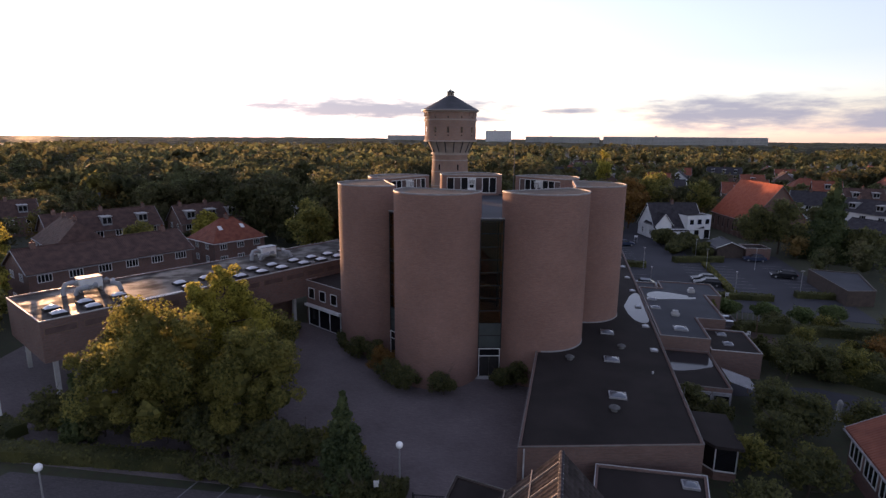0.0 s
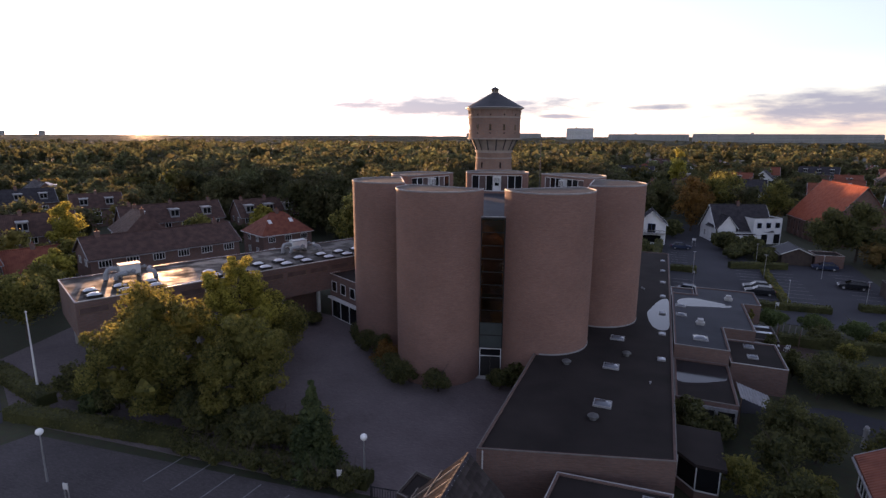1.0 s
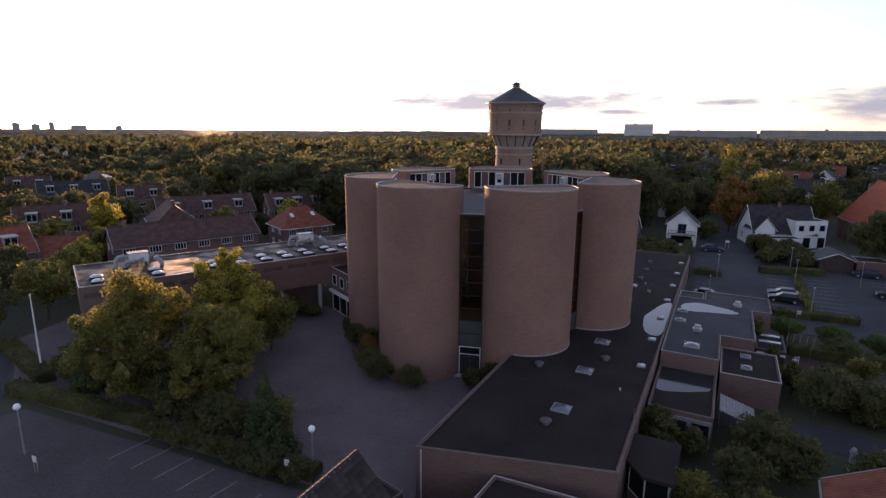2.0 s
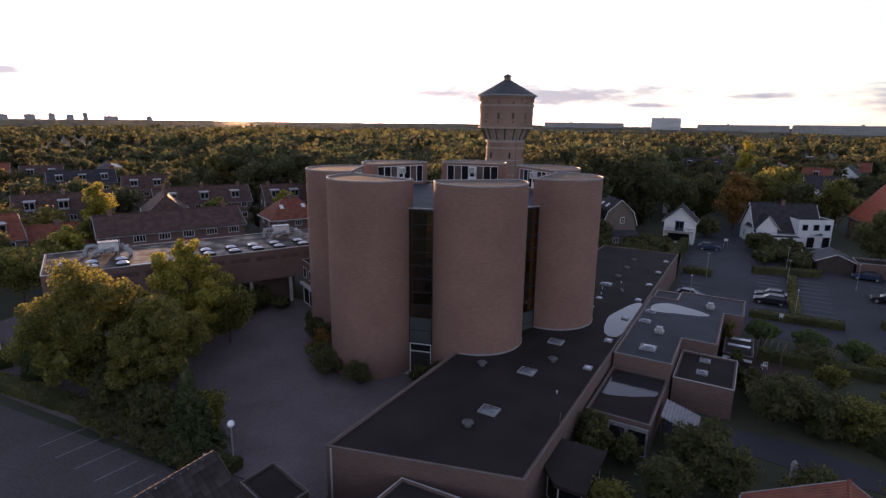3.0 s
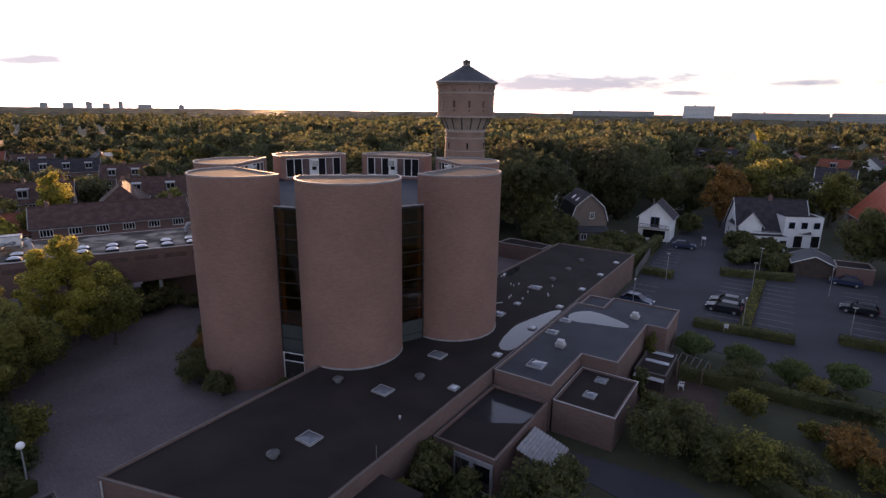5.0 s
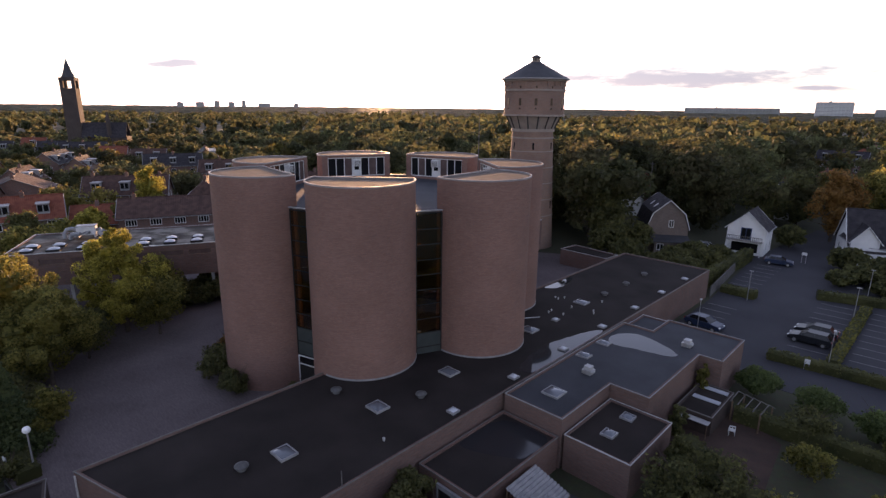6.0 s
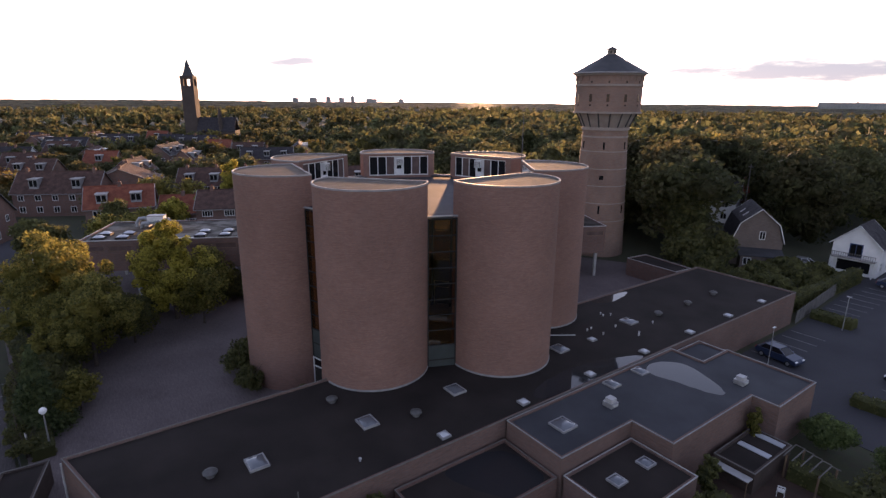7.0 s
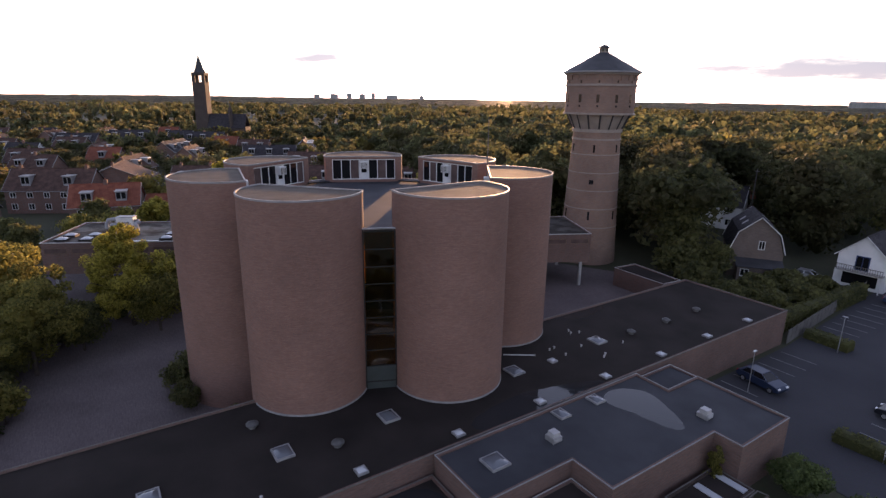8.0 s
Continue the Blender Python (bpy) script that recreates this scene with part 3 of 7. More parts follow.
for k in range(7):
    a = PHASE + 360 / 7 * (k + 0.5)
    w = BAY_W
    bay = part("bay", lattice([(-w, -w + 0.12), (w - 0.12, w)], [(3.3 + 1.39 * i - 0.04, 3.3 + 1.39 * i + 0.04) for i in range(11)], 0.0, 0.1), BRONZE, church)
    for s in (-1, 1):
        part("jamb", boxes((min(s * w, s * (w - 0.12)), 0.101, 0, max(s * w, s * (w - 0.12)), 1.0, BAY_TOP - 0.12)), BRONZE, bay)
    bay.matrix_basis = pose(BAY_R * math.cos(radians(a)), BAY_R * math.sin(radians(a)), 0, 0, 0, a + 90)
    for i in range(10):
        z = 3.34 + 1.39 * i
        part("pane", boxes((-w + 0.12, 0.05, z, w - 0.12, 0.07, min(z + 1.31, BAY_TOP - 0.14))), PANEL_TEAL if i < 2 else TINTED, bay)
    part("bay_roof", boxes((-w - 0.02, 0.16, BAY_TOP - 0.12, w + 0.02, 1.3, BAY_TOP)), MEMBRANE_GREY, bay)
    part("bay_coping", boxes((-w - 0.05, -0.06, BAY_TOP - 0.06, w + 0.05, 0.155, BAY_TOP + 0.05)), TRIM_MID, bay, "pale metal edge of the roof")
    part("door_frame", lattice([(-w + 0.12, -w + 0.2), (w - 0.2, w - 0.12)], [(0.0, 0.03), (2.35, 2.43), (3.17, 3.25)], -0.08, -0.002), WHITE, bay, "white painted door frame")
    for s in (-1, 1):
        part("door", boxes((min(s * (w - 0.2), s * 0.01), 0.0, 0.02, max(s * (w - 0.2), s * 0.01), 0.05, 2.35)), BRONZE, bay)
    part("fanlight", boxes((-w + 0.2, 0.0, 2.43, w - 0.2, 0.03, 3.17)), GLASS, bay)


rod = thing("antenna_mast", -7.35, 80.7, BAY_TOP, 0, "thin grey antenna mast standing on the church roof", "mast")
part("shaft", lathe(bmesh.new(), [(0.07, -0.02), (0.06, 3.0), (0.035, 7.75)], 8), FENCE, rod)
part("foot", lathe(bmesh.new(), [(0.2, -0.01), (0.2, 0.06), (0.08, 0.09)], 8), FENCE, rod)


def skylight(x, y, z, w=1.3, d=1.3, rz=0, h=0.32, group="roof skylights", k=0.16):
    s = thing("skylight", x, y, z, rz, "small pale acrylic rooflight on a low metal curb" if w < 1 else "pale square acrylic rooflight on a low metal curb", "skylight", group)
    part("curb", ring(bmesh.new(), [(-w / 2, -d / 2), (w / 2, -d / 2), (w / 2, d / 2), (-w / 2, d / 2)], 0.1, 0, k), TRIM_MID if k < 0.2 else BRONZE, s)
    bm = bmesh.new()
    n = 6
    g = [[bm.verts.new((-w / 2 + 0.09 + (w - 0.18) * i / n, -d / 2 + 0.09 + (d - 0.18) * j / n, k - 0.01 + (h - 0.15) * (1 - abs(2 * i / n - 1) ** 2.5) ** 0.7 * (1 - abs(2 * j / n - 1) ** 2.5) ** 0.7)) for j in range(n + 1)] for i in range(n + 1)]
    for i in range(n):
        for j in range(n):
            bm.faces.new((g[i][j], g[i + 1][j], g[i + 1][j + 1], g[i][j + 1]))
    part("dome", bm, DOME_SHADED if w >= 1 and group == "roof skylights" else DOME, s, smooth=True)
    return s


def roof_vent(x, y, z, r=0.4, h=0.46):
    s = thing("roof_vent", x, y, z, 0, "round grey metal roof vent with low cap", "vent", "roof vents")
    part("base", lathe(bmesh.new(), [(r * 0.7, 0), (r * 0.62, h * 0.3), (r * 0.62, h * 0.6)], 16), VENT_GREY, s)
    part("cap", lathe(bmesh.new(), [(r * 1.12, h * 0.55), (r * 1.12, h * 0.72), (r * 0.6, h), (0.05, h * 1.08)], 16), VENT_GREY, s)
    return s


def pipe_vent(x, y, z, h=0.45):
    s = thing("vent_pipe", x, y, z, 0, "short pale plastic vent pipe on roof", "vent", "vent pipes")
    part("pipe", lathe(bmesh.new(), [(0.065, 0), (0.065, h)], 10), TRIM, s)
    part("cowl", lathe(bmesh.new(), [(0.1, h), (0.1, h + 0.08), (0.04, h + 0.11)], 10), TRIM, s)
    return s


def roof_box(x, y, z, rz=0):
    s = thing("extractor_unit", x, y, z, rz, "pale metal extractor unit with hooded top", "vent", "roof extractors")
    part("base", boxes((-0.42, -0.42, 0, 0.42, 0.42, 0.35)), ALU, s)
    part("hood", boxes((-0.3, -0.3, 0.35, 0.3, 0.3, 0.68)), TRIM, s)
    part("flap", boxes((-0.5, -0.24, 0.15, -0.42, 0.24, 0.3)), TRIM, s)
    part("flap", boxes((0.42, -0.24, 0.15, 0.5, 0.24, 0.3)), TRIM, s)
    return s


def flat_block(name, pts, top, wall, deck, label, category, z0=0.0, trim=TRIM, lip=0.16):
    """A flat-roofed building: walls, a sunk roof deck and a parapet with metal edge."""
    b = thing(name, pts[0][0], pts[0][1], 0, 0, label, category)
    o = Vector(pts[0])
    loc = [tuple(Vector(p) - o) for p in pts]
    part("wall", prism(bmesh.new(), loc, z0, top - lip - 0.06), wall, b)
    part("parapet", ring(bmesh.new(), loc, 0.2, top - lip - 0.055, top - 0.05), wall, b)
    part("roof_deck", prism(bmesh.new(), inset(loc, 0.205), top - lip - 0.05, top - lip), deck, b)
    part("roof_edge", ring(bmesh.new(), inset(loc, -0.02), 0.06, top - 0.075, top), trim, b, "pale metal roof edge")
    return b


LR_Z = 4.2
LR = [(-1.75, 36.0), (11.25, 39.6), (11.25, 110.0), (-1.5, 110.0)]
GR = [(11.45, 62.3), (16.7, 62.3), (16.7, 69.7), (20.0, 69.7), (20.0, 80.6), (22.05, 80.6), (22.05, 87.1), (14.6, 87.1), (14.6, 83.0), (11.45, 83.0)]
annex = flat_block("church_annex", LR, LR_Z, BRICK_RED, MEMBRANE, "long low brick annex with black bitumen flat roof", "annex", trim=TRIM_DULL)
bm = bmesh.new()
tube(bm, (0.45, -0.05, 0.05), (0.45, -0.05, LR_Z - 0.1), 0.06, 8)
part("downpipe", bm, TRIM, annex, "pale downpipe at the corner")
hall = flat_block("parish_hall", GR, LR_Z + 0.02, BRICK_RED, MEMBRANE_GREY, "low brick hall with stepped grey flat roof", "hall", trim=TRIM_MID)
flat_block("hall_porch", [(11.45, 83.2), (14.4, 83.2), (14.4, 87.9), (11.45, 87.9)], 3.7, BRICK_RED, MEMBRANE_GREY, "lower brick porch with grey flat roof", "porch")
sheet("garden_path", [(16.9, 57.2), (20.7, 58.0), (27.0, 56.8), (33.0, 57.0), (46.0, 55.0), (46.0, 58.6), (33.0, 59.8), (27.0, 61.4), (20.8, 60.8), (16.9, 60.2)], -0.2, 0.035, ASPHALT, "dark worn path between the overgrown gardens", "path")
sheet("garden_bed", [(20.4, 70.0), (28.5, 70.5), (28.0, 77.5), (23.6, 80.8), (20.4, 80.4)], -0.2, 0.03, EARTH, "brown bare garden soil beside the hall", "garden bed")
flat_block("hall_extension", [(16.9, 62.4), (22.0, 62.4), (22.0, 69.5), (16.9, 69.5)], 3.0, BRICK_RED, MEMBRANE, "lower brick extension with dark flat roof", "extension")
flat_block("garden_store", [(11.5, 52.8), (16.6, 52.8), (16.6, 62.1), (11.5, 62.1)], 2.8, BRICK_DARK, MEMBRANE, "low dark brick store with flooded flat roof", "store", trim=TRIM_DULL)
flat_block("street_annex", [(2.6, 24.0), (9.0, 24.0), (11.1, 37.6), (3.7, 37.2)], 3.0, BRICK_RED, MEMBRANE, "low brick annex with dark flat roof", "annex")

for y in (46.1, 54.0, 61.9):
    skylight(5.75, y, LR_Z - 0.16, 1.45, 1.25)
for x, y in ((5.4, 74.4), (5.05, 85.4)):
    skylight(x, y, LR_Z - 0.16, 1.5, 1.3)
for x, y in ((10.2, 57.6), (10.25, 65.1), (10.26, 72.9), (10.28, 80.5), (10.27, 88.2), (10.23, 95.8), (10.22, 103.4)):
    skylight(x, y, LR_Z - 0.16, 0.75, 0.75, 0, 0.28, "small annex rooflights")
for x, y in ((5.3, 43.4), (6.95, 57.4), (1.7, 53.1), (5.7, 89.7), (5.75, 95.4), (5.66, 101.1)):
    roof_vent(x, y, LR_Z - 0.16)
for x, y in ((2.0, 84.6), (2.5, 84.4), (2.8, 85.3), (4.0, 80.6), (4.1, 79.9), (5.6, 80.5), (5.1, 83.1), (6.7, 87.2), (7.5, 83.7), (7.8, 83.2), (9.3, 51.6)):
    pipe_vent(x, y, LR_Z - 0.16, 0.16)
skylight(5.8, 78.6, LR_Z - 0.16, 0.7, 0.7, 0, 0.28, "small annex rooflights")
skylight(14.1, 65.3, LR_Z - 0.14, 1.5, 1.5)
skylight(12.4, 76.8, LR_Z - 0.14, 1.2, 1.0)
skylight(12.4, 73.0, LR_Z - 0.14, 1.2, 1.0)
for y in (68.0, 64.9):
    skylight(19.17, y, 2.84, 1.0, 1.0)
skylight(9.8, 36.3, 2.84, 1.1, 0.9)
roof_box(14.35, 70.3, LR_Z - 0.14)
roof_box(18.4, 82.0, LR_Z - 0.14)


def puddle(cx, cy, ax, ay, rot, z, seed, wobble=0.25):
    p = part("puddle", blob(puddle_outline(cx, cy, ax, ay, rot, seed, wobble), z), WATER)
    return tagged(p, "shallow rain puddle on a flat roof mirroring the sky", "puddle", "roof puddles")


def pool(pts, z, seed, water=None):
    """A puddle with a soft uneven outline through a few corners."""
    rnd = random.Random(seed)
    n = len(pts)
    out = []
    for i in range(n):
        p0, p1, p2, p3 = (Vector(pts[(i + k) % n]) for k in (-1, 0, 1, 2))
        for j in range(6):
            t = j / 6
            q = 0.5 * (2 * p1 + (p2 - p0) * t + (2 * p0 - 5 * p1 + 4 * p2 - p3) * t * t + (3 * p1 - p0 - 3 * p2 + p3) * t ** 3)
            out.append((q.x + rnd.uniform(-0.07, 0.07), q.y + rnd.uniform(-0.07, 0.07)))
    return tagged(part("puddle", blob(out, z), water or WATER), "shallow rain puddle on a flat roof mirroring the sky", "puddle", "roof puddles")


pool([(11.0, 67.6), (11.02, 78.4), (10.2, 79.2), (9.2, 76.0), (8.5, 72.0), (9.3, 67.2)], LR_Z - 0.154, 3)
pool([(12.7, 77.4), (15.3, 77.8), (18.3, 78.6), (17.9, 79.9), (14.0, 81.3), (12.2, 79.6)], LR_Z - 0.134, 8)
pool([(11.9, 56.4), (14.8, 57.4), (16.2, 58.6), (16.1, 61.4), (13.2, 61.6), (11.8, 60.2)], 2.646, 5, WATER_FILM)
pool([(-1.2, 87.0), (0.0, 87.9), (0.15, 90.0), (-0.5, 92.6), (-1.1, 92.9), (-1.25, 90.3)], LR_Z - 0.154, 6)


# ---- water tower ----
WT = (-25.2, 117.6)
tower = thing("water_tower", *WT, -0.35, 0, "old red brick water tower with pale bands and slate cap", "water tower")


def round_wall(prof, seg=48):
    bm = bmesh.new()
    lay = bm.loops.layers.uv.verify()
    loops_ = [[bm.verts.new((r * math.cos(2 * math.pi * i / seg), r * math.sin(2 * math.pi * i / seg), z)) for i in range(seg)] for r, z in prof]
    for (a, b), (pa, pb) in zip(zip(loops_, loops_[1:]), zip(prof, prof[1:])):
        for i in range(seg):
            f = bm.faces.new((a[i], a[(i + 1) % seg], b[(i + 1) % seg], b[i]))
            f.smooth = True
            w = 2 * math.pi * 4.7 / seg
            for lp, (u, v) in zip(f.loops, ((i, pa[1]), (i + 1, pa[1]), (i + 1, pb[1]), (i, pb[1]))):
                lp[lay].uv = (u * w, v)
    return bm


def shaft_r(z):
    return 4.83 - 0.047 * z


part("shaft", round_wall([(shaft_r(z), z) for z in (0, 4, 8, 12, 16, 20, 22.2)]), BRICK_TOWER, tower, uv=False)
part("corbel", round_wall([(3.85, 22.65), (4.05, 23.0), (4.95, 24.9)]), STONE_BAND, tower, "pale flared corbel below the tank", uv=False)
part("tank_wall", round_wall([(5.5, 25.2), (5.5, 31.0)]), BRICK_TOWER, tower, uv=False)
for z, h, o in ((20.9, 0.3, 0.1), (22.15, 0.5, 0.24), (18.55, 0.16, 0.07), (15.6, 0.16, 0.07), (12.7, 0.16, 0.07), (9.7, 0.16, 0.07), (6.6, 0.16, 0.07)):
    part("band", lathe(bmesh.new(), [(shaft_r(z) - 0.1, z), (shaft_r(z) + o, z), (shaft_r(z) + o, z + h), (shaft_r(z) - 0.1, z + h)], 48, caps=False), STONE_BAND, tower, "pale stone band")
for z, h, r in ((24.92, 0.32, 5.7), (29.3, 0.3, 5.66), (31.0, 0.3, 5.8)):
    part("cornice", lathe(bmesh.new(), [(4.8 if z < 25 else 5.4, z), (r, z), (r, z + h), (5.4, z + h)], 48, caps=False), STONE_BAND, tower, "pale stone cornice")
for i in range(24):
    a = 2 * math.pi * i / 24
    if i % 3 != 2:
        rib = part("rib", tube(bmesh.new(), (4.0, 0, 22.7), (5.06, 0, 24.93), 0.12, 4), SLATE, tower, "dark iron bracket under the tank")
        rib.matrix_basis = pose(0, 0, 0, 0, 0, 22.5 * (i - i // 3))
    dentil = part("dentil", boxes((5.48, -0.25, 30.2, 5.62, 0.25, 30.9)), BRICK_TOWER, tower)
    dentil.matrix_basis = pose(0, 0, 0, 0, 0, math.degrees(a))
for i in range(12):
    a = 30 * i + 8
    for z0, z1, r, w in ((26.8, 28.0, 5.5, 0.22), (19.0, 20.2, shaft_r(19.6), 0.16), (8.0, 9.4, shaft_r(8.6), 0.16), (26.1, 26.4, 5.5, 0.13), (29.75, 30.1, 5.5, 0.13)):
        if z0 > 20 or i % 2 == 0:
            slit = part("slit_window", boxes((r - 0.2, -w, z0, r + 0.03, w, z1)), GLASS, tower)
            slit.matrix_basis = pose(0, 0, 0, 0, 0, a)
hatch = part("round_hatch", boxes((shaft_r(14.2) - 0.2, -0.35, 13.9, shaft_r(14.2) + 0.05, 0.35, 14.6)), GLASS, tower)
hatch.matrix_basis = pose(0, 0, 0, 0, 0, -52)
part("eave", lathe(bmesh.new(), [(5.6, 31.2), (6.2, 31.3), (6.2, 31.5), (5.9, 31.55)], 48), TRIM_MID, tower, "grey gutter round the eave")
part("roof", lathe(bmesh.new(), [(6.15, 31.5), (5.0, 32.12), (3.5, 32.95), (2.1, 33.75), (0.9, 34.45)], 32), SLATE, tower, "dark slate cone roof")
lantern = part("lantern", lathe(bmesh.new(), [(0.85, 34.2), (0.85, 34.55), (0.68, 34.57), (0.68, 35.2)], 12), STONE_BAND, tower)
for i in range(6):
    o = part("opening", boxes((0.55, -0.15, 34.65, 0.72, 0.15, 35.1)), GLASS, lantern)
    o.matrix_basis = pose(0, 0, 0, 0, 0, 60 * i)
part("lantern_cap", lathe(bmesh.new(), [(0.98, 35.2), (0.92, 35.28), (0.36, 35.6), (0.06, 35.7), (0.04, 36.1), (0.01, 36.12)], 12), SLATE, lantern)


# ---- raised wing on columns ----
WING_A = 63.5
wing = thing("school_wing", -47.2, 39.5, 0, WING_A, "long raised brick wing on columns with flat roof", "building")
WL, WW, WZ0, WZ1 = 74.0, 12.0, 4.2, 8.2
N_WIN = 22
part("wall", lattice([(max(0, i * WL / N_WIN - 0.28), min(WL, i * WL / N_WIN + 0.28)) for i in range(N_WIN + 1)], [(WZ0 - 0.28, 6.65), (7.4, WZ1 - 0.2)], 0.12, WW), BRICK_RED, wing)
part("parapet", ring(bmesh.new(), [(0, 0.1), (WL, 0.1), (WL, WW), (0, WW)], 0.22, WZ1 - 0.195, WZ1 - 0.03), BRICK_RED, wing)
part("roof_deck", boxes((0.23, 0.33, WZ1 - 0.19, WL - 0.23, WW - 0.23, WZ1 - 0.13)), WET_ROOF, wing, "wet dark roofing felt")
part("roof_edge", ring(bmesh.new(), [(-0.04, 0.06), (WL + 0.04, 0.06), (WL + 0.04, WW + 0.04), (-0.04, WW + 0.04)], 0.1, WZ1 - 0.1, WZ1), TRIM, wing, "pale metal roof edge")
part("ceiling_slab", boxes((0.4, 0.5, WZ0 - 0.34, WL - 0.4, WW - 0.4, WZ0 - 0.285)), CONCRETE, wing)
for i in range(N_WIN):
    x0, x1 = i * (WL / N_WIN) + 0.285, (i + 1) * (WL / N_WIN) - 0.285
    w = part("window", lattice([(x0, x0 + 0.06), (x1 - 0.06, x1)], [(6.655, 6.72), (7.33, 7.395)], 0.16, 0.24), WOOD, wing)
    # no curtain here: the glass's brown reflection is put into the pane colour
    part("pane", boxes((x0 + 0.06, 0.2, 6.72, x1 - 0.06, 0.22, 7.33)), BROWN_PANE, w)
for i in range(14):
    for y in (0.9, WW - 0.9):
        x = 1.0 + i * (WL - 2) / 13
        part("column", boxes((x - 0.2, y - 0.2, 0, x + 0.2, y + 0.2, WZ0 - 0.345)), CONCRETE, wing)
part("stair_core", boxes((22, 3, 0.04, 30, 9, WZ0 - 0.345)), BRICK_DARK, wing)


def on_wing(x, y):
    c, s = math.cos(radians(WING_A)), math.sin(radians(WING_A))
    return -47.2 + c * x - s * y, 39.5 + s * x + c * y


for i, x in enumerate((2.0, 5.0, 8.2, 15.0, 18.2, 21.5, 24.5, 27.5, 31.0, 34.0, 37.0, 40.0, 43.0, 47.0, 51.0, 55.0, 59.0)):
    for y in (1.6, 3.9):
        skylight(*on_wing(x, y), WZ1 - 0.13, 1.5, 1.2, WING_A, 0.4, "wing rooflights", 0.26)


def air_handler(x, y, rz):
    s = thing("air_handling_unit", x, y, WZ1 - 0.13, rz, "white rooftop air handling unit with bent metal ducts", "air unit", "rooftop air units")
    part("casing", boxes((-0.95, -0.55, 0.3, 0.95, 0.55, 1.2)), WHITE, s)
    part("lid", boxes((-1.0, -0.6, 1.2, 1.0, 0.6, 1.27)), UNIT_GREY, s)
    for a in (-0.9, 0.78):
        part("foot", boxes((a, -0.6, 0, a + 0.12, 0.6, 0.35)), ALU, s)
    for pts in ([(-0.9, 0, 0.75), (-1.4, 0, 0.95), (-1.95, -0.1, 0.9), (-2.2, -0.2, 0.5), (-2.22, -0.2, 0.0)], [(0.9, -0.1, 0.75), (1.4, -0.25, 0.8), (1.75, -0.8, 0.75), (1.5, -1.35, 0.65), (1.85, -1.85, 0.55), (2.0, -2.05, 0.0)], [(0.3, -0.5, 0.6), (0.2, -1.0, 0.62), (-0.5, -1.25, 0.6), (-1.3, -1.0, 0.5), (-1.5, -0.9, 0.0)]):
        part("duct", chain(bmesh.new(), pts, 0.22, 12), UNIT_GREY, s, "bent round metal duct")
    return s


for x, y in ((-52.0, 49.8), (-42.0, 70.6)):
    air_handler(x, y, WING_A).scale = (1.2, 1.2, 1.3)
puddle(*on_wing(12.5, 0.8), 4.6, 0.34, WING_A, WZ1 - 0.124, 12, 0.2)

entry = flat_block("entrance_block", [(-33.8, 66.6), (-26.5, 62.8), (-20.5, 70.0), (-29.5, 76.0)], 6.3, BRICK_DARK, MEMBRANE, "two storey dark brick entrance block with white windows", "building")
ed = Vector((7.3, -3.8)).normalized()
for i in range(3):
    for z0, z1, w in ((3.8, 5.3, 1.35),):
        fr = part("window", lattice([(0, 0.09), (w - 0.09, w)], [(z0, z0 + 0.09), (z1 - 0.09, z1)], -0.06, 0.05), WHITE, entry)
        fr.matrix_basis = pose(ed.x * (0.5 + 2.4 * i), ed.y * (0.5 + 2.4 * i), 0, 0, 0, math.degrees(math.atan2(ed.y, ed.x)))
        part("pane", boxes((0.09, -0.02, z0 + 0.09, w - 0.09, 0.02, z1 - 0.09)), GLASS, fr)
fr = part("shopfront", lattice([(0, 0.12), (2.3, 2.42), (4.6, 4.72), (6.88, 7.0)], [(0.04, 0.1), (2.6, 2.7)], -0.08, 0.05), WHITE, entry, "white framed glazed entrance")
fr.matrix_basis = pose(ed.x * 0.4, ed.y * 0.4, 0, 0, 0, math.degrees(math.atan2(ed.y, ed.x)))
part("fascia", boxes((-0.3, -0.5, 2.75, 7.1, 0.05, 3.05)), WHITE, fr, "white canopy strip over the entrance")
for x0, x1 in ((0.12, 2.3), (2.42, 4.6), (4.72, 6.88)):
    part("pane", boxes((x0, -0.02, 0.1, x1, 0.02, 2.6)), GLASS, fr)


# ---- houses ----
def gable(bm, l, w, z0, z1, over=0.35, t=0.16, hip=0.0):
    """Two roof slopes (ridge along x) with thickness; hip: how far the ridge ends draw in."""
    hw, hl = w / 2 + over, l / 2 + over
    drop = (z1 - z0) / (w / 2) * over
    for s in (-1, 1):
        quad = [(-hl, s * hw, z0 - drop), (hl, s * hw, z0 - drop), (hl - hip, 0, z1), (-hl + hip, 0, z1)]
        lo, hi = [bm.verts.new(p) for p in quad], [bm.verts.new((p[0], p[1], p[2] + t)) for p in quad]
        order = range(4) if s < 0 else (3, 2, 1, 0)
        order = list(order)
        bm.faces.new([hi[i] for i in order])
        bm.faces.new([lo[i] for i in order[::-1]])
        for i in range(4):
            a, b = order[i], order[(i + 1) % 4]
            bm.faces.new((lo[a], lo[b], hi[b], hi[a]))
    if hip:
        for s in (-1, 1):
            tri = [(s * hl, -s * hw, z0 - drop), (s * hl, s * hw, z0 - drop), (s * (hl - hip), 0, z1)]
            lo, hi = [bm.verts.new(p) for p in tri], [bm.verts.new((p[0], p[1], p[2] + t)) for p in tri]
            bm.faces.new(hi)
            bm.faces.new(lo[::-1])
            bm.faces.new((lo[0], lo[1], hi[1], hi[0]))
    return weld(bm)


